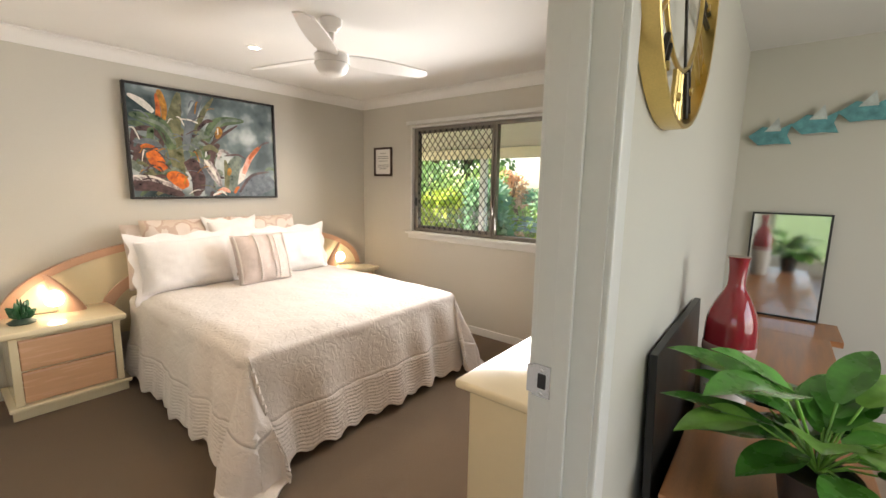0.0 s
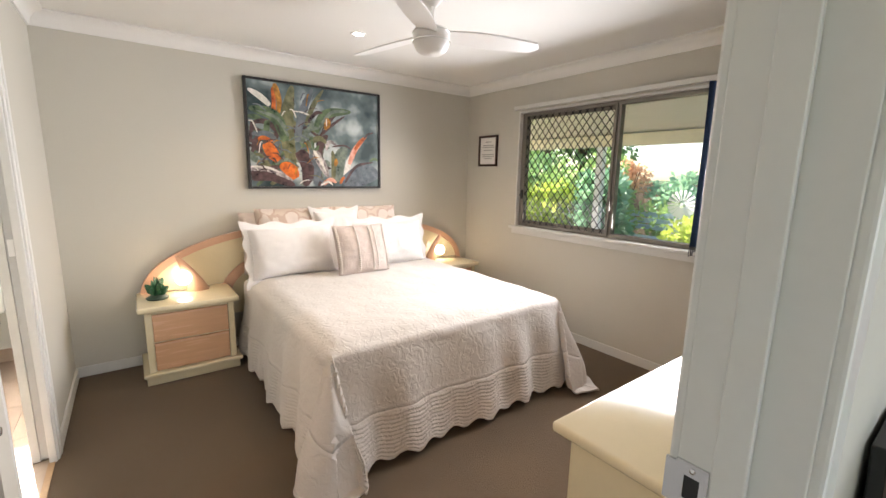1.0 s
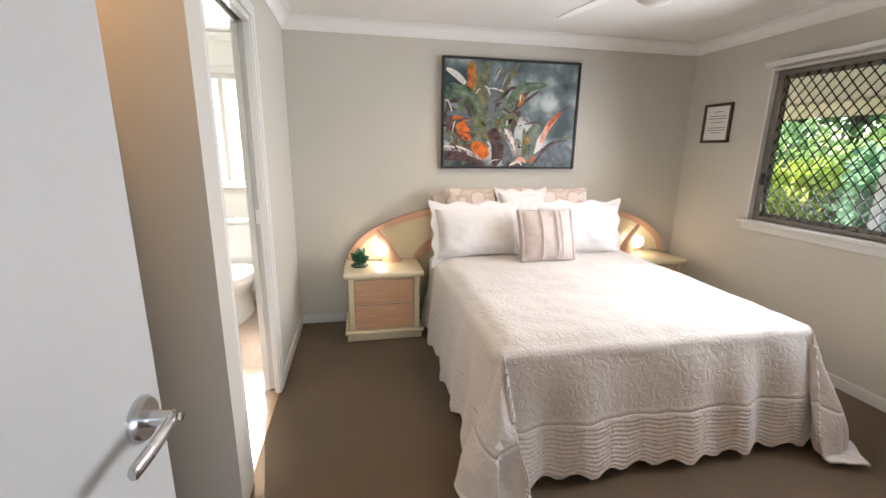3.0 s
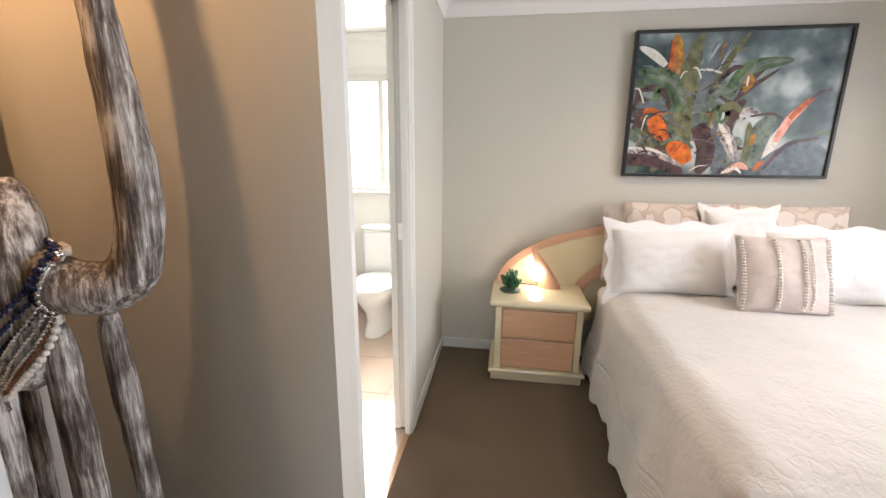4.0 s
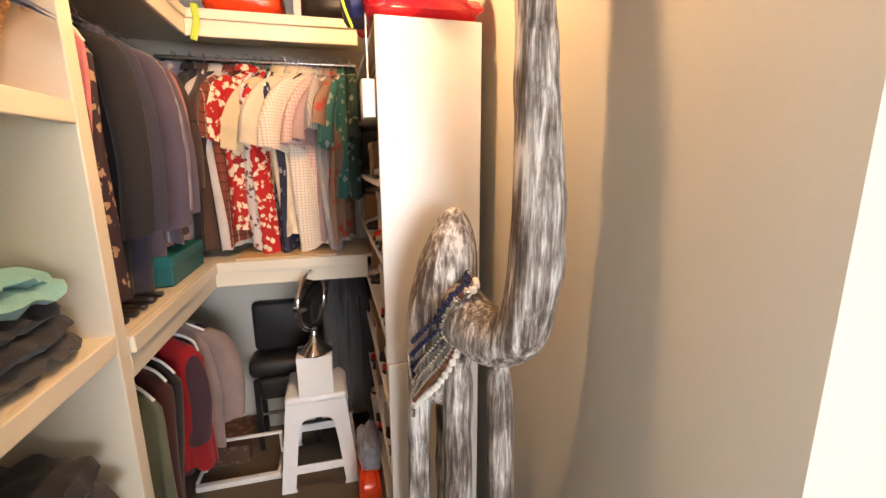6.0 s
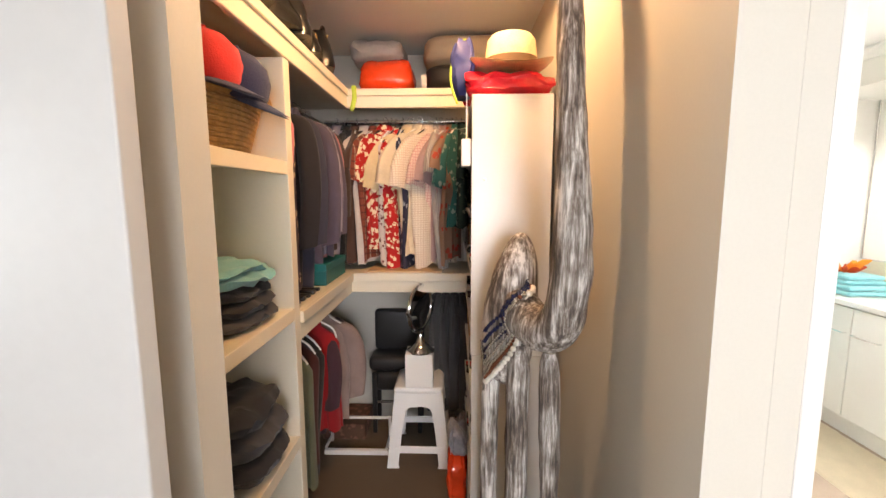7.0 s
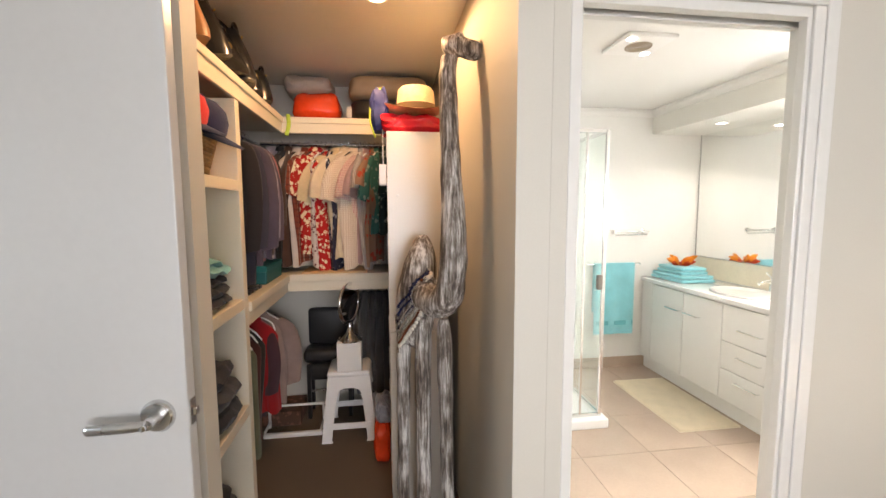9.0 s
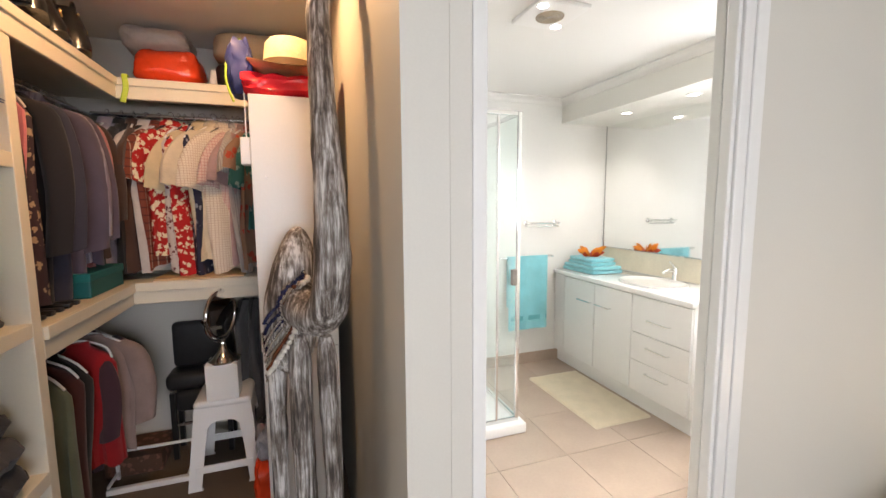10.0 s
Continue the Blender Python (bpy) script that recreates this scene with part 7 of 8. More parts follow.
tw = thing("hanging_towel", "turquoise bath towel hung over the low rail", "towel", (-2.63, -1.95, 1.0))
bm = bmesh.new()
for off in (0.0, 0.008):
    def tf(u, v):
        x = -2.83 + 0.39 * u
        t = v * 1.15
        if t < 0.66:
            y, z = -1.937, 0.345 + t
        elif t < 0.7:
            a = (t - 0.66) / 0.04 * math.pi
            y, z = -1.95 + 0.013 * math.cos(a), 1.005 + 0.012 * math.sin(a)
        else:
            y, z = -1.963, 1.005 - (t - 0.7)
        return x, y + off * (1 if y > -1.95 else -1) + 0.006 * math.sin(u * 14) * (1 - abs(z - 0.4)) * (1 if y > -1.95 else 0), z
    grid(bm, 24, 44, tf)
part("cloth", bm, TURQ, tw, smooth=True)
part("woven_band", B((-2.828, -2.442, -1.93, -1.926, 0.43, 0.47)), surf("turquoise_band", (0.14, 0.5, 0.58), 0.8), tw)

shw = thing("shower_screen", "glass shower screen with chrome posts and a dark knob", "shower", (-1.5, -1.5, 0))
for x0, x1, y0, y1 in ((-2.012, -1.988, -1.012, -0.988), (-1.03, -1.012, -1.012, -0.988), (-2.012, -1.988, -1.995, -1.975)):
    part("post", B((x0, x1, y0, y1, 0.07, 2.03), bev=0.003), CHROME, shw)
part("top_rail", B((-1.988, -1.03, -1.01, -0.99, 2.005, 2.03), bev=0.003), CHROME, shw)
part("top_rail", B((-2.01, -1.99, -1.975, -1.012, 2.005, 2.03), bev=0.003), CHROME, shw)
part("bottom_rail", B((-1.988, -1.03, -1.01, -0.99, 0.07, 0.095), bev=0.003), CHROME, shw)
part("bottom_rail", B((-2.01, -1.99, -1.975, -1.012, 0.07, 0.095), bev=0.003), CHROME, shw)
for bx in ((-1.988, -1.03, -1.003, -0.997, 0.095, 2.005), (-2.003, -1.997, -1.975, -1.012, 0.095, 2.005)):
    g = part("pane", B(bx), SHOWERGLASS, shw)
    g.visible_shadow = False
part("door_stile", B((-1.86, -1.845, -0.996, -0.984, 0.095, 2.005), bev=0.002), CHROME, shw)
bm = bmesh.new()
box(bm, -1.98, -1.945, -0.996, -0.965, 0.97, 1.07, 0.006)
part("knob", bm, BRONZE, shw, "dark square knob")
hob = thing("shower_tray", "white raised shower tray with a rounded hob", "shower tray", (-1.5, -1.5, 0))
bm = bmesh.new()
box(bm, -2.05, -1.011, -1.989, -0.945, 0.0, 0.07, 0.012, 3)
part("basin_rim", bm, CERAM, hob, smooth=True)

toi = thing("toilet", "white ceramic toilet with a closed lid", "toilet", (-3.1, -0.1, 0))


def egg(bm, prof, n=32):
    rings = []
    for z, x_back, x_front, hw in prof:
        r = []
        for i in range(n):
            a = 2 * math.pi * i / n
            c, s = math.cos(a), math.sin(a)
            xm = x_back + (x_front - x_back) * 0.42
            x = xm + (x_front - xm) * c if c > 0 else xm + (xm - x_back) * math.copysign(abs(c) ** 0.6, c)
            r.append(bm.verts.new((x, -0.1 + hw * math.copysign(abs(s) ** 0.85, s), z)))
        rings.append(r)
    for a, b_ in zip(rings, rings[1:]):
        bridge(bm, a, b_)
    bm.faces.new(rings[0])
    bm.faces.new(rings[-1])


bm = bmesh.new()
egg(bm, [(0.0, -3.4, -2.88, 0.11), (0.03, -3.4, -2.88, 0.108), (0.12, -3.4, -2.93, 0.095), (0.2, -3.4, -2.9, 0.1), (0.28, -3.4, -2.83, 0.14), (0.35, -3.38, -2.78, 0.178), (0.39, -3.37, -2.77, 0.185), (0.4, -3.37, -2.775, 0.18)])
part("pan", bm, CERAM, toi, smooth=True)
bm = bmesh.new()
egg(bm, [(0.401, -3.3, -2.765, 0.185), (0.412, -3.3, -2.758, 0.19), (0.42, -3.3, -2.762, 0.187)])
part("seat", bm, PLASTIC, toi, smooth=True)
bm = bmesh.new()
egg(bm, [(0.421, -3.3, -2.765, 0.186), (0.43, -3.3, -2.76, 0.188), (0.442, -3.29, -2.78, 0.175), (0.448, -3.28, -2.85, 0.13)])
part("lid", bm, PLASTIC, toi, smooth=True)
bm = bmesh.new()
box(bm, -3.495, -3.32, -0.29, 0.09, 0.41, 0.8, 0.025, 4)
part("cistern", bm, CERAM, toi, smooth=True)
bm = bmesh.new()
box(bm, -3.498, -3.31, -0.3, 0.1, 0.8, 0.835, 0.014, 3)
part("cistern_lid", bm, CERAM, toi, smooth=True)
bm = bmesh.new()
lathe(bm, [(0.022, 0), (0.022, 0.006), (0.018, 0.009)], (-3.4, -0.1, 0.835), 16)
part("flush_button", bm, CHROME, toi)

bw = thing("window_2", "small white bathroom window with obscure glass", "window", (-3.5, -0.16, 1.12))
bw["kind"] = "structure"
part("window_frame", B((-3.57, -3.515, BY0, BY0 + 0.04, BZ0, BZ1), (-3.57, -3.515, BY1 - 0.04, BY1, BZ0, BZ1), (-3.57, -3.515, BY0 + 0.04, BY1 - 0.04, BZ0, BZ0 + 0.04), (-3.57, -3.515, BY0 + 0.04, BY1 - 0.04, BZ1 - 0.04, BZ1), (-3.555, -3.52, -0.18, -0.14, BZ0 + 0.04, BZ1 - 0.04), bev=0.003), TRIM, bw)
part("architrave", B((-3.5, -3.485, BY0 - 0.06, BY0, BZ0 - 0.03, BZ1 + 0.06), (-3.5, -3.485, BY1, BY1 + 0.06, BZ0 - 0.03, BZ1 + 0.06), (-3.5, -3.485, BY0, BY1, BZ1, BZ1 + 0.06), bev=0.003), TRIM, bw)
part("window_sill", B((-3.515, -3.46, BY0 - 0.07, BY1 + 0.07, BZ0 - 0.025, BZ0), bev=0.004), TRIM, bw)
g = part("pane", B((-3.545, -3.541, BY0 + 0.04, BY1 - 0.04, BZ0 + 0.04, BZ1 - 0.04)), FROST, bw)
g.visible_shadow = False
part("latch", B((-3.515, -3.495, BY0 + 0.012, BY0 + 0.03, 1.32, 1.4), bev=0.003), PLASTIC, bw)

ef = thing("exhaust_fan", "square white ceiling exhaust fan with a round grille", "exhaust fan", (-1.9, -0.55, TOP))
part("panel", B((-2.04, -1.77, -0.69, -0.41, TOP - 0.02, TOP), bev=0.006), PLASTIC, ef)
bm = bmesh.new()
for r in (0.02, 0.035, 0.05, 0.065):
    tube(bm, [(-1.905 + r * math.cos(a), -0.55 + r * math.sin(a), TOP - 0.022) for a in [2 * math.pi * i / 30 for i in range(30)]], 0.004, 6, closed=True)
part("grille", bm, surf("beige_grille", (0.4, 0.34, 0.26), 0.6), ef, "beige round grille")
bm = bmesh.new()
lathe(bm, [(0.068, -0.0215), (0.068, -0.0205)], (-1.905, -0.55, TOP), 30)
part("fan_opening", bm, surf("fan_dark", (0.45, 0.4, 0.34), 0.7), ef)
# two added glowing lenses, for lamps the fan is assumed to hold
for x, y in ((-2.0, -0.64), (-1.81, -0.46)):
    bm = bmesh.new()
    lathe(bm, [(0.024, -0.0225), (0.024, -0.0205)], (x, y, TOP), 20)
    part("assumed_lamp_lens", bm, LAMPON, ef)

mt_ = thing("bath_mat", "cream rectangular bath mat on the tiled floor", "bath mat", (-2.73, -1.25, 0))
bm = bmesh.new()
vs = grid(bm, 30, 46, lambda u, v: (-2.97 + 0.475 * u, -1.68 + 0.86 * v, 0.013 + 0.003 * noise.noise((u * 12, v * 20, 0)) if 0.02 < u < 0.98 and 0.01 < v < 0.99 else 0.0))
part("mat_surface", bm, MATC, mt_, smooth=True)

# ---------------------------------------------------------------- living room corner seen past the door frame
GOLD = BRASS
ck = thing("wall_clock", "large round brass-rimmed wall clock with openwork numerals", "clock", (0.78, 1.87, 1.995))
CK, CR = Vector((0.76, 1.87, 1.995)), 0.38


def wall_ring(bm, r, tube_r, x, n=72, flat=1.0):
    tube(bm, [(x, CK.y + r * math.cos(a), CK.z + r * math.sin(a)) for a in [2 * math.pi * i / n for i in range(n)]], tube_r, 10, closed=True)


bm = bmesh.new()
X_, Y_, Z_ = Vector((1, 0, 0)), Vector((0, 1, 0)), Vector((0, 0, 1))
rs = [ring(bm, (CK.x + x, CK.y, CK.z), Y_, Z_, 72, r) for x, r in ((0.004, CR), (0.05, CR), (0.052, CR - 0.004), (0.05, CR - 0.012), (0.004, CR - 0.012))]
for a, b_ in zip(rs, rs[1:] + rs[:1]):
    bridge(bm, a, b_)
part("rim", bm, GOLD, ck, "brushed brass rim", True)
bm = bmesh.new()
wall_ring(bm, CR * 0.62, 0.006, CK.x + 0.03)
part("inner_ring", bm, GOLD, ck, smooth=True)
DK = surf("dark_clock_metal", (0.03, 0.025, 0.02), 0.4, metal=0.6)
for k in range(12):
    a = math.pi * k / 6
    rd, td = Vector((0, math.cos(a), math.sin(a))), Vector((0, -math.sin(a), math.cos(a)))
    for s in (-0.03, 0.0, 0.03)[: 2 + k % 2]:
        bm = bmesh.new()
        tube(bm, [CK + Vector((0.03, 0, 0)) + rd * (CR * 0.64) + td * s, CK + Vector((0.03, 0, 0)) + rd * (CR - 0.014) + td * s * 1.3], 0.007, 6)
        part("numeral_bar", bm, GOLD if k % 2 else DK, ck)
    bm = bmesh.new()
    lathe(bm, [(0.0, 0), (0.012, 0.0), (0.01, 0.006), (0.0, 0.007)], n=10, m=Matrix.Translation(CK + Vector((0.034, 0, 0)) + rd * (CR * 0.8)) @ pose(0, 0, 0, 0, 90, 0))
    part("stud", bm, GOLD, ck)
for ln, a in ((0.2, 0.7), (0.15, 2.6)):
    bm = bmesh.new()
    tube(bm, [CK + Vector((0.036, 0, 0)), CK + Vector((0.036, ln * math.cos(a), ln * math.sin(a)))], [0.008, 0.003], 6)
    part("hand_bar", bm, DK, ck)
bm = bmesh.new()
for a in (0, math.pi / 2, math.pi, 1.5 * math.pi):
    tube(bm, [CK + Vector((0.028, 0, 0)), CK + Vector((0.028, CR * 0.62 * math.cos(a + 0.4), CR * 0.62 * math.sin(a + 0.4)))], 0.004, 6)
lathe(bm, [(0.03, 0), (0.03, 0.008), (0.012, 0.014)], n=20, m=Matrix.Translation(CK + Vector((0.028, 0, 0))) @ pose(0, 0, 0, 0, 90, 0))
part("hub", bm, DK, ck)

TIMB = surf("oiled_timber", (0.4, 0.16, 0.06), 0.35, 0.18, 3, 0.2, 60, fine=0.12, stretch=(10, 1, 10), coat=0.2)
sbd = thing("sideboard", "warm brown timber sideboard along the living room wall", "sideboard", (1.05, 2.9, 0))
bm = bmesh.new()
box(bm, 0.84, 1.34, 1.88, 3.9, 0.57, 0.605, 0.005)
part("sideboard_top", bm, TIMB, sbd)
part("carcass", B((0.86, 1.31, 1.92, 3.86, 0.08, 0.57), bev=0.003), TIMB, sbd)
for k in range(3):
    part("door", B((1.31, 1.33, 2.06 + k * 0.6, 2.64 + k * 0.6, 0.1, 0.55), bev=0.003), TIMB, sbd)
for y in (1.96, 3.8):
    for x in (0.9, 1.27):
        part("leg", B((x - 0.02, x + 0.02, y - 0.02, y + 0.02, 0, 0.08)), TIMB, sbd)
bp_ = thing("black_board", "thin black framed board leaning between sideboard and wall", "board", (0.8, 2.3, 0))
bm = bmesh.new()
box(bm, -0.012, 0.012, -0.35, 0.5, 0.0, 0.98, 0.003)
o = part("board", bm, BLACK, bp_)
o.matrix_parent_inverse = Matrix()
bp_.matrix_basis = pose(0.818, 2.3, 0.003, 0, -2.2, 0)

vs_ = thing("floor_vase", "tall glazed vase, deep red above and white below", "vase", (0.93, 2.5, 0.605))
REDG, WHG = surf("red_glaze", (0.3, 0.02, 0.03), 0.1, 0.1, 6, 0.03, 60, coat=0.6), surf("white_glaze", (0.72, 0.68, 0.63), 0.15, 0.04, 6, 0.03, 60)
lo = [(0.052, 0.0), (0.064, 0.01), (0.076, 0.1), (0.082, 0.2), (0.084, 0.265)]
hi = [(0.084, 0.265), (0.084, 0.34), (0.077, 0.4), (0.055, 0.46), (0.032, 0.505), (0.028, 0.545), (0.032, 0.603), (0.039, 0.62)]
for nm, pr, mt in (("lower_body", lo, WHG), ("upper_body", hi, REDG)):
    bm = bmesh.new()
    lathe(bm, smoothpath(pr, 4), (0.93, 2.5, 0.605), 32)
    part(nm, bm, mt, vs_, smooth=True)
bm = bmesh.new()
lathe(bm, [(0.0845, 0.26), (0.0865, 0.265), (0.0865, 0.29), (0.0848, 0.295)], (0.93, 2.5, 0.605), 32)
part("glaze_band", bm, surf("pink_glaze", (0.5, 0.3, 0.28), 0.15), vs_, smooth=True)

LEAFM = surf("glossy_leaf", (0.07, 0.24, 0.04), 0.28, 0.35, 14, 0.15, 60, fine=0.1, each=0.3)
LEAFL = surf("pale_leaf", (0.2, 0.42, 0.08), 0.3, 0.3, 14, 0.15, 60, fine=0.1, each=0.2)


def leaf_mesh(bm, base, d, up, length, width, curl):
    d = d.normalized()
    side = d.cross(up).normalized()
    nrm = side.cross(d)
    def f(u, v):
        w = width * math.sin(math.pi * min(1, 0.04 + u * 0.96)) ** 0.75 * (1 - 0.25 * u)
        q = 2 * v - 1
        return base + d * (length * u) + side * (w * q) + nrm * (0.25 * w * abs(q) - curl * u * u * length + 0.012 * math.sin(u * 9) * abs(q) * w * 8)
    grid(bm, 12, 7, f)


pl = thing("pot_plant", "leafy green pot plant with broad glossy leaves", "plant", (1.17, 2.02, 0.605))
bm = bmesh.new()
lathe(bm, [(0.06, 0), (0.085, 0.14), (0.092, 0.15), (0.08, 0.15), (0.07, 0.12), (0.0, 0.12)], (1.17, 2.02, 0.605), 28)
part("pot", bm, surf("dark_glazed_pot", (0.05, 0.04, 0.04), 0.3), pl, smooth=True)
rnd = random.Random(31)
for k in range(40):
    a, el = rnd.uniform(0, 6.28), rnd.uniform(-0.1, 1.2)
    d = Vector((math.cos(a) * math.cos(el), math.sin(a) * math.cos(el), math.sin(el)))
    stem = rnd.uniform(0.05, 0.2)
    base = Vector((1.17, 2.02, 0.75))
    tip = base + d * stem + Vector((0, 0, 0.05))
    bm = bmesh.new()
    tube(bm, [base, base.lerp(tip, 0.5) + Vector((0, 0, 0.012)), tip], 0.003, 6)
    st_ = part("stem", bm, LEAFL, pl)
    bm = bmesh.new()
    leaf_mesh(bm, tip, Vector((d.x, d.y, d.z * 0.4)), Vector((0, 0, 1)), rnd.uniform(0.16, 0.27), rnd.uniform(0.05, 0.085), rnd.uniform(0.1, 0.5))
    part("leaf", bm, LEAFM if k % 3 else LEAFL, pl, smooth=True)
lm = thing("leaning_mirror", "rectangular mirror standing on the sideboard against the wall", "mirror", (1.1, 4.25, 0.605))
part("frame", B((0.885, 0.897, 4.27, 4.295, 0.606, 1.32), (1.293, 1.305, 4.27, 4.295, 0.606, 1.32), (0.897, 1.293, 4.27, 4.295, 1.308, 1.32), (0.897, 1.293, 4.27, 4.295, 0.606, 0.618)), BLACK, lm)
part("glass", B((0.897, 1.293, 4.28, 4.293, 0.618, 1.308)), MIRROR, lm)
part("sideboard_return", B((0.84, 1.4, 3.9, 4.299, 0.57, 0.604)), TIMB, sbd)
part("return_leg", B((1.3, 1.36, 4.2, 4.26, 0, 0.57)), TIMB, sbd)
FISH, FISH2 = surf("turquoise_metal", (0.1, 0.3, 0.34), 0.35, 0.3, 20, metal=0.3), surf("pale_metal", (0.5, 0.55, 0.55), 0.35, 0.2, 20, metal=0.3)
for k in range(3):
    fx, fz, sc = 0.92 + 0.22 * k, 1.83 + 0.06 * k, 1.35
    e = thing("wall_sculpture", "turquoise metal fish-like sculpture fixed to the wall", "wall art", (fx, 4.29, fz), "wall sculptures")
    bm = bmesh.new()
    slab(bm, [(fx + sc * a, fz + sc * b) for a, b in ((-0.085, 0.0), (-0.03, 0.045), (0.04, 0.03), (0.085, 0.055), (0.07, 0.0), (0.09, -0.045), (0.03, -0.04), (-0.04, -0.045))], "y", 4.262, 4.272)
    part("body", bm, FISH, e)
    bm = bmesh.new()
    slab(bm, [(fx + sc * a, fz + sc * b) for a, b in ((-0.02, 0.02), (0.03, 0.085), (0.045, 0.02))], "y", 4.256, 4.264)
    part("fin", bm, FISH2, e, "pale metal fin")
    part("fixing", B((fx - 0.01, fx + 0.01, 4.27, 4.3, fz - 0.01, fz + 0.01)), DK, e)

# ---------------------------------------------------------------- patio and garden beyond the bedroom window
GRASS = surf("lawn", (0.06, 0.11, 0.03), 0.95, 0.4, 1.5, 0.9, 50, fine=0.25, depth=0.02)
structure("ground", B((-300, 300, 7.6, 500, -0.5, -0.16), (-300, -3.6, -300, 7.6, -0.5, -0.16), (3.7, 300, -300, 7.6, -0.5, -0.16), (-3.6, 3.7, -300, -2.12, -0.5, -0.16)), GRASS, "mown lawn and garden soil")
structure("pavement", B((-7.0, 3.7, 4.12, 7.6, -0.5, -0.12)), surf("red_paver", (0.42, 0.27, 0.22), 0.8, 0.15, 4, 0.4, 60), "reddish patio paving")
pr_ = thing("patio_roof", "cream insulated patio roof on white posts", "patio roof", (-2, 7, 0))
CREAM = surf("cream_roof_panel", (0.84, 0.85, 0.8), 0.5, 0.03, 2, 0.05, 60)
bm = bmesh.new()
v = [bm.verts.new(p) for p in ((-8, 4.13, 2.62), (4, 4.13, 2.62), (4, 7.2, 2.13), (-8, 7.2, 2.13), (-8, 4.13, 2.7), (4, 4.13, 2.7), (4, 7.2, 2.21), (-8, 7.2, 2.21))]
for q in ((0, 1, 2, 3), (7, 6, 5, 4), (0, 4, 5, 1), (1, 5, 6, 2), (2, 6, 7, 3), (3, 7, 4, 0)):
    bm.faces.new([v[i] for i in q])
part("roof_panel", bm, CREAM, pr_)
part("beam", B((-8, 4, 7.05, 7.15, 1.95, 2.13), bev=0.004), surf("cream_beam", (0.8, 0.74, 0.56), 0.5), pr_)
part("gutter", B((-8, 4, 7.2, 7.32, 2.09, 2.23), bev=0.01), CREAM, pr_)
for x in (-6.6, -3.2, 0.4, 3.5):
    part("post", B((x - 0.055, x + 0.055, 7.045, 7.155, -0.12, 1.95), bev=0.004), PLASTIC, pr_)


def foliage(bm, c, r, n, size, seed):
    """Leaves thrown through an uneven clump."""
    rg_ = random.Random(seed)
    lumps = [(Vector((rg_.gauss(0, 0.45) * r[0], rg_.gauss(0, 0.45) * r[1], rg_.uniform(-0.7, 0.8) * r[2])), rg_.uniform(0.3, 0.55)) for _ in range(14)]
    for _ in range(n):
        o_, k = rg_.choice(lumps)
        d = Vector((rg_.gauss(0, 1), rg_.gauss(0, 1), rg_.gauss(0, 1))).normalized()
        p = Vector(c) + o_ + Vector((d.x * r[0], d.y * r[1], d.z * r[2])) * k * rg_.uniform(0.55, 1.05)
        if p.z < -0.12:
            continue
        a = (d + Vector((rg_.gauss(0, 0.6), rg_.gauss(0, 0.6), rg_.gauss(0, 0.6) - 0.2))).normalized()
        s = a.cross(Vector((rg_.gauss(0, 1), rg_.gauss(0, 1), rg_.gauss(0, 1)))).normalized()
        ln, w = size * rg_.uniform(0.7, 1.4), size * rg_.uniform(0.22, 0.4)
        q = [bm.verts.new(t) for t in (p, p + a * ln * 0.5 + s * w, p + a * ln, p + a * ln * 0.5 - s * w)]
        bm.faces.new(q)


def leafmat(name, col, var=0.5):
    """Leaves that let part of the sun through."""
    m = surf(name, col, 0.5, var, 1.3, 0, 10, fine=0.2)
    n, l = m.node_tree.nodes, m.node_tree.links
    tr, mix = n.new("ShaderNodeBsdfTranslucent"), n.new("ShaderNodeMixShader")
    tr.inputs["Color"].default_value = (min(1, col[0] * 2.2), min(1, col[1] * 2.0), col[2] * 1.6, 1)
    mix.inputs[0].default_value = 0.45
    l.new(n["Principled BSDF"].outputs[0], mix.inputs[1])
    l.new(tr.outputs[0], mix.inputs[2])
    l.new(mix.outputs[0], n["Material Output"].inputs[0])
    return m


G1, G2, G3, G4, G5 = leafmat("leaf_mid", (0.2, 0.33, 0.13)), leafmat("leaf_dark", (0.13, 0.25, 0.11)), leafmat("leaf_lime", (0.36, 0.46, 0.12)), leafmat("leaf_bluegreen", (0.19, 0.35, 0.26)), leafmat("leaf_bronze", (0.5, 0.32, 0.22))
BARK = surf("bark", (0.12, 0.08, 0.05), 0.9, 0.3, 8, 0.8, 60, depth=0.01)
rnd = random.Random(77)


def shrub(label, c, r, n, size, mat, seed):
    e = thing("shrub", label, "shrub", (c[0], c[1], -0.16), "garden shrubs")
    bm = bmesh.new()
    rg_ = random.Random(seed + 500)
    for _ in range(7):
        d = Vector((rg_.gauss(0, 0.35) * r[0], rg_.gauss(0, 0.35) * r[1], c[2] + r[2] * 0.3))
        tube(bm, [(c[0], c[1], -0.2), (c[0] + d.x * 0.5, c[1] + d.y * 0.5, d.z * 0.6), (c[0] + d.x, c[1] + d.y, d.z)], [0.03, 0.02, 0.008], 6)
    part("stems", bm, BARK, e)
    bm = bmesh.new()
    foliage(bm, c, r, n, size, seed)
    part("foliage", bm, mat, e, kind="stuff")


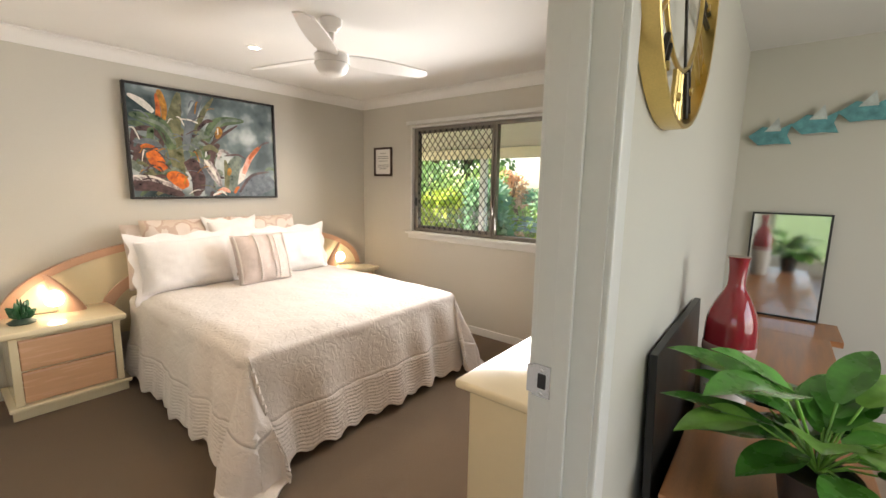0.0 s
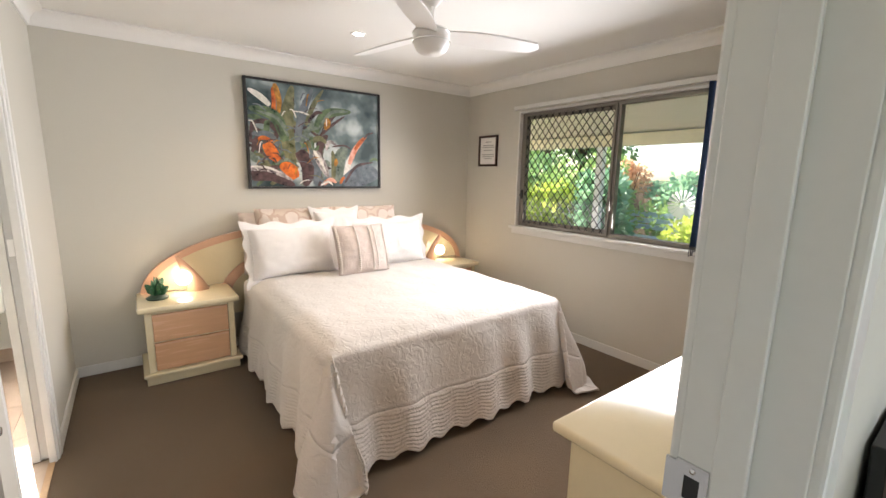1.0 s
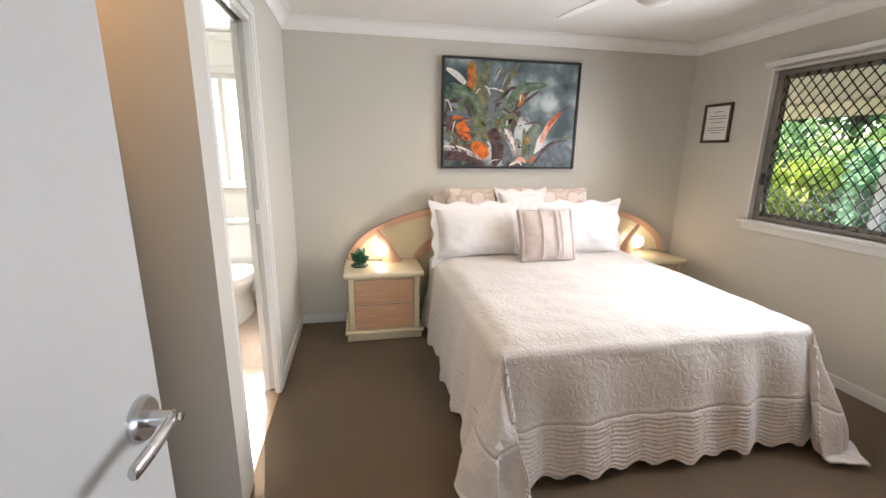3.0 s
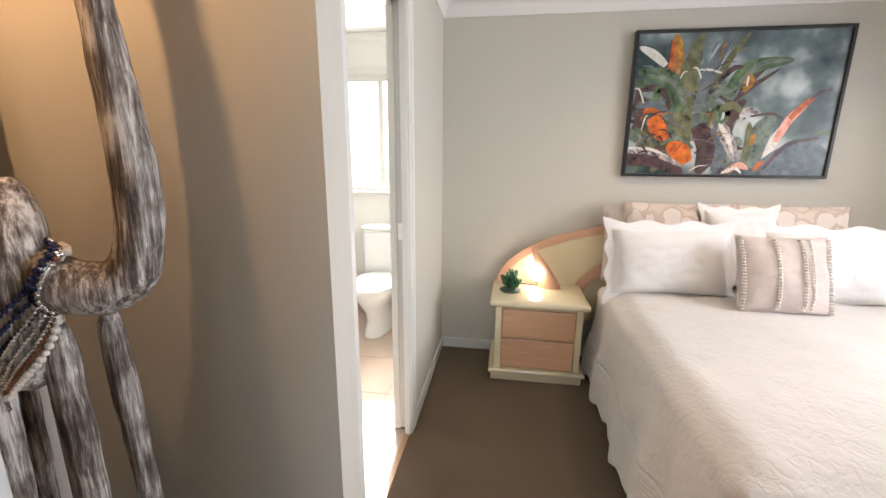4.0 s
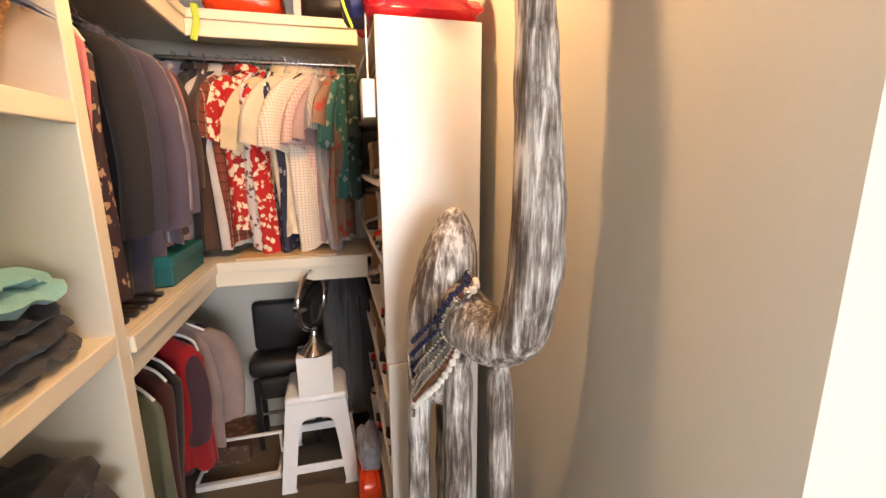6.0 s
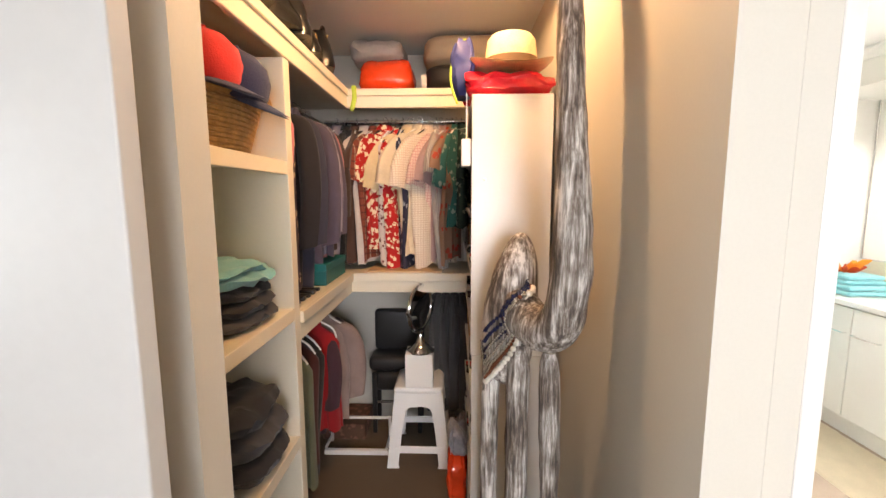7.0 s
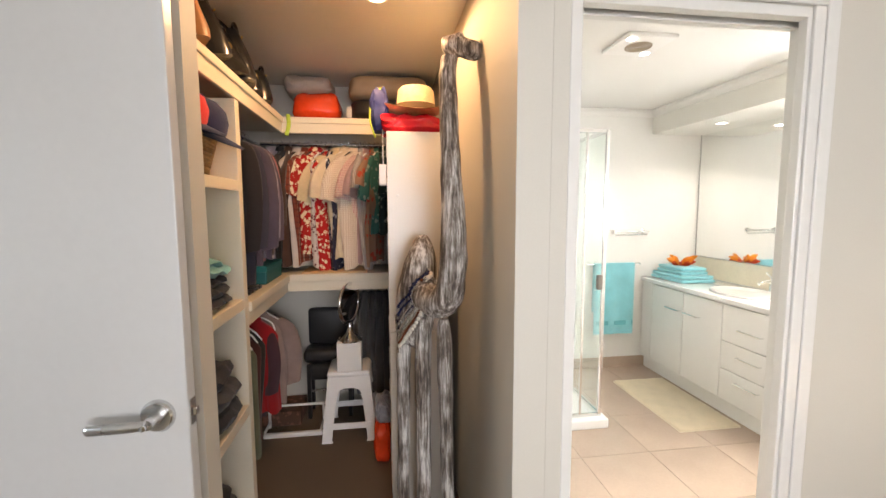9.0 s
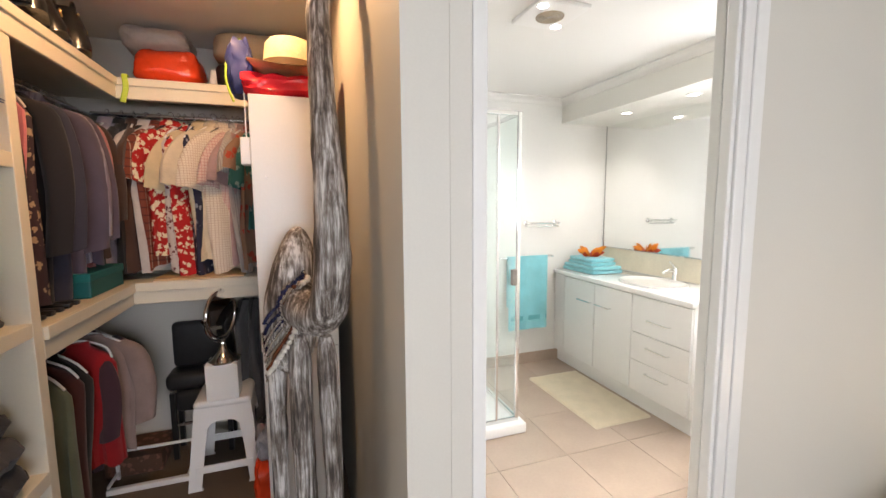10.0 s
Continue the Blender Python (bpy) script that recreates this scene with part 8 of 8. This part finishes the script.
def tree(label, x, y, h, r, n, size, mat, seed):
    e = thing("tree", label, "tree", (x, y, -0.16), "garden trees")
    rg_ = random.Random(seed)
    bm = bmesh.new()
    tube(bm, smoothpath([(x, y, -0.2), (x + 0.1, y, h * 0.3), (x - 0.08, y + 0.1, h * 0.6), (x, y, h * 0.9)], 5), [0.16 - 0.008 * i for i in range(16)], 10)
    tr = part("trunk", bm, BARK, e, smooth=True)
    for _ in range(7):
        a, z0 = rg_.uniform(0, 6.28), h * rg_.uniform(0.35, 0.75)
        bm = bmesh.new()
        tube(bm, [(x, y, z0), (x + 0.5 * r * math.cos(a), y + 0.5 * r * math.sin(a), z0 + 0.18 * h), (x + 0.85 * r * math.cos(a), y + 0.85 * r * math.sin(a), z0 + 0.28 * h)], [0.06, 0.04, 0.012], 7)
        part("limb", bm, BARK, e, smooth=True)
    bm = bmesh.new()
    foliage(bm, (x, y, h * 0.78), (r, r, h * 0.34), n, size, seed)
    part("crown", bm, mat, e, kind="stuff")


for lab, c, r, n, s, m_, sd in (
        ("lime green shrub beside the patio", (-5.6, 8.3, 0.5), (1.0, 0.8, 0.8), 3600, 0.12, G3, 1), ("dark leafy shrub by the fence", (-7.2, 9.8, 0.9), (1.5, 1.0, 1.3), 4200, 0.15, G2, 2),
        ("mid green garden shrub beyond the patio", (-4.7, 9.4, 0.7), (1.0, 0.9, 1.2), 3600, 0.13, G1, 3), ("drooping blue-green shrub by the patio", (-3.9, 8.2, 0.55), (0.5, 0.5, 0.85), 2600, 0.2, G4, 4),
        ("low green shrub behind the windmill", (-2.6, 9.9, 0.35), (1.4, 0.7, 0.6), 3600, 0.13, G1, 5), ("lime green low shrub near the patio edge", (-1.75, 8.2, 0.3), (0.7, 0.5, 0.5), 2600, 0.13, G3, 6),
        ("bronze-leaved shrub in the garden", (-5.2, 11.4, 1.5), (0.8, 0.5, 0.4), 1500, 0.1, G5, 7), ("dark green hedge shrub by the fence", (-0.6, 10.5, 0.6), (1.6, 0.9, 0.9), 4200, 0.14, G2, 8),
        ("mid green shrub beside the patio", (-7.0, 7.9, 0.8), (0.9, 0.6, 1.1), 3200, 0.13, G1, 9), ("blue-green garden shrub by the fence", (-9.5, 10.5, 1.2), (1.8, 1.0, 1.5), 4200, 0.16, G4, 10),
        ("leafy green shrub in front of the paling fence", (-3.5, 11.5, 0.8), (1.2, 0.6, 0.9), 3200, 0.14, G4, 12), ("broad green shrub at the garden's end", (1.8, 11.0, 0.9), (1.6, 1.0, 1.3), 3600, 0.15, G1, 11)):
    shrub(lab, c, r, n, s, m_, sd)
for lab, x, y, h, r, n, s, m_, sd in (
        ("broad green garden tree behind the fence", -13.0, 15.5, 4.4, 1.8, 4600, 0.2, G1, 21), ("dark green garden tree behind the fence", -8.6, 14.0, 5.2, 2.0, 5600, 0.22, G2, 22), ("tall leafy garden tree behind the fence", -11.0, 15.0, 6.0, 2.6, 5600, 0.24, G1, 23),
        ("blue-green garden tree behind the fence", -0.8, 17.0, 2.6, 1.4, 4200, 0.22, G4, 24), ("dark tree beyond the garden", 5.5, 17.0, 4.0, 2.0, 4200, 0.24, G2, 25), ("pale green tree in the distance", -15.0, 20.0, 6.5, 3.2, 4200, 0.3, G1, 26)):
    tree(lab, x, y, h, r, n, s, m_, sd)
fe = thing("garden_fence", "weathered timber paling fence behind the shrubs", "fence", (-3, 12.4, -0.16))
FENCE = surf("weathered_paling", (0.2, 0.15, 0.11), 0.9, 0.2, 3, 0.4, 40, each=0.2, stretch=(8, 8, 1))
shared = None
for k in range(120):
    if shared is None:
        o = part("paling", B((-0.07, 0.07, -0.01, 0.01, -0.02, 1.5)), FENCE, fe)
        o.matrix_parent_inverse = Matrix()
        shared = o.data
    else:
        o = new("paling", shared)
        o.parent = fe
    o.location = (-9 + k * 0.152, 0, 0)
for z in (0.3, 1.2):
    o = part("rail", B((-9.1, 9.2, 0.012, 0.06, z, z + 0.07)), FENCE, fe)
    o.matrix_parent_inverse = Matrix()

wm = thing("garden_windmill", "white ornamental garden windmill with a bladed wheel", "windmill", (-2.6, 8.9, -0.16))
WMX, WMY, WMZ = -2.62, 8.9, 1.02
for sx in (-1, 1):
    for sy in (-1, 1):
        bm = bmesh.new()
        tube(bm, [(WMX + sx * 0.22, WMY + sy * 0.22, -0.17), (WMX + sx * 0.04, WMY + sy * 0.04, WMZ)], 0.014, 6)
        part("tower_leg", bm, PLASTIC, wm)
for z, w in ((0.15, 0.165), (0.45, 0.115), (0.7, 0.08)):
    part("cross_rail", B((WMX - w, WMX + w, WMY - w - 0.01, WMY - w + 0.01, z, z + 0.02), (WMX - w, WMX + w, WMY + w - 0.01, WMY + w + 0.01, z, z + 0.02)), PLASTIC, wm)
part("platform", B((WMX - 0.2, WMX + 0.2, WMY - 0.15, WMY + 0.15, 0.62, 0.64)), PLASTIC, wm)
for k in range(18):
    a = 2 * math.pi * k / 18
    bm = bmesh.new()
    d, sd_ = Vector((math.cos(a), 0, math.sin(a))), Vector((-math.sin(a), 0, math.cos(a)))
    c = Vector((WMX, WMY - 0.1, WMZ))
    q = []
    for r, w in ((0.06, 0.008), (0.25, 0.034)):
        for s in (-1, 1):
            q.append(c + d * r + sd_ * (s * w) + Vector((0, s * w * 0.6, 0)))
    vv = [bm.verts.new(p) for p in q] + [bm.verts.new(p + Vector((0, 0.004, 0))) for p in q]
    for f_ in ((0, 1, 3, 2), (4, 6, 7, 5), (0, 4, 5, 1), (2, 3, 7, 6), (0, 2, 6, 4), (1, 5, 7, 3)):
        bm.faces.new([vv[i] for i in f_])
    part("wheel_blade", bm, PLASTIC, wm)
bm = bmesh.new()
tube(bm, [(WMX, WMY - 0.12, WMZ), (WMX, WMY + 0.1, WMZ)], 0.03, 10)
part("hub", bm, PLASTIC, wm)
part("tail_vane", B((WMX - 0.005, WMX + 0.005, WMY + 0.1, WMY + 0.4, WMZ - 0.08, WMZ + 0.08)), PLASTIC, wm)
gb = thing("garden_bench", "pale blue-grey garden bench in front of the shrubs", "bench", (-3.4, 9.3, -0.16))
BENCH = surf("pale_blue_paint", (0.45, 0.58, 0.66), 0.5, 0.1)
for k in range(3):
    part("seat_slat", B((-3.95, -2.95, 9.15 + k * 0.11, 9.24 + k * 0.11, 0.28, 0.3)), BENCH, gb)
for k in range(3):
    part("back_slat", B((-3.95, -2.95, 9.5, 9.52, 0.42 + 0.13 * k, 0.52 + 0.13 * k)), BENCH, gb)
for x in (-3.9, -3.0):
    part("leg", B((x - 0.03, x + 0.03, 9.15, 9.5, -0.17, 0.28)), BENCH, gb)
    part("back_post", B((x - 0.03, x + 0.03, 9.46, 9.5, 0.28, 0.8)), BENCH, gb)

# ---------------------------------------------------------------- pieces last: bathroom floor tiles
bf = structure("floor_bath", B((-3.5, -1.0, -2.0, YB - 0.005, -0.1, -0.002), (DX0, DX1, YB - 0.005, YL - 0.03, -0.1, -0.002)), GROUT, "beige tiled bathroom floor")
TS, GAP = 0.45, 0.0035
bm_t = bmesh.new()
box(bm_t, GAP / 2, TS - GAP / 2, GAP / 2, TS - GAP / 2, -0.006, 0.001, 0.0015, 1)
tile_me = bpy.data.meshes.new("tile")
bm_t.to_mesh(tile_me)
bm_t.free()
tile_me.materials.append(TILE)
nx, ny = 6, 6
for i in range(nx):
    for j in range(ny):
        x0, y0 = -3.5 + i * TS, -2.0 + j * TS
        x1, y1 = min(x0 + TS, -1.012), min(y0 + TS, 0.5)
        if x1 - x0 < 0.05 or y1 - y0 < 0.05:
            continue
        if y1 > YB - 0.005:
            y1 = YB - 0.005
        if x1 - x0 > TS - 0.001 and y1 - y0 > TS - 0.001:
            o = new("tile", tile_me)
            o.parent = bf
            o.location = (x0, y0, 0)
        else:
            part("tile", B((x0 + GAP / 2, x1 - GAP / 2, y0 + GAP / 2, y1 - GAP / 2, -0.006, 0.001)), TILE, bf)
part("tile", B((DX0 + 0.02, DX1 - 0.02, YB - 0.003, YL - 0.032, -0.006, 0.001)), TILE, bf)
structure("threshold_strip", B((DX0, DX1, YL - 0.032, YL - 0.005, -0.01, 0.004), bev=0.002), surf("timber_strip", (0.45, 0.28, 0.15), 0.5), "timber threshold strip between tile and carpet")
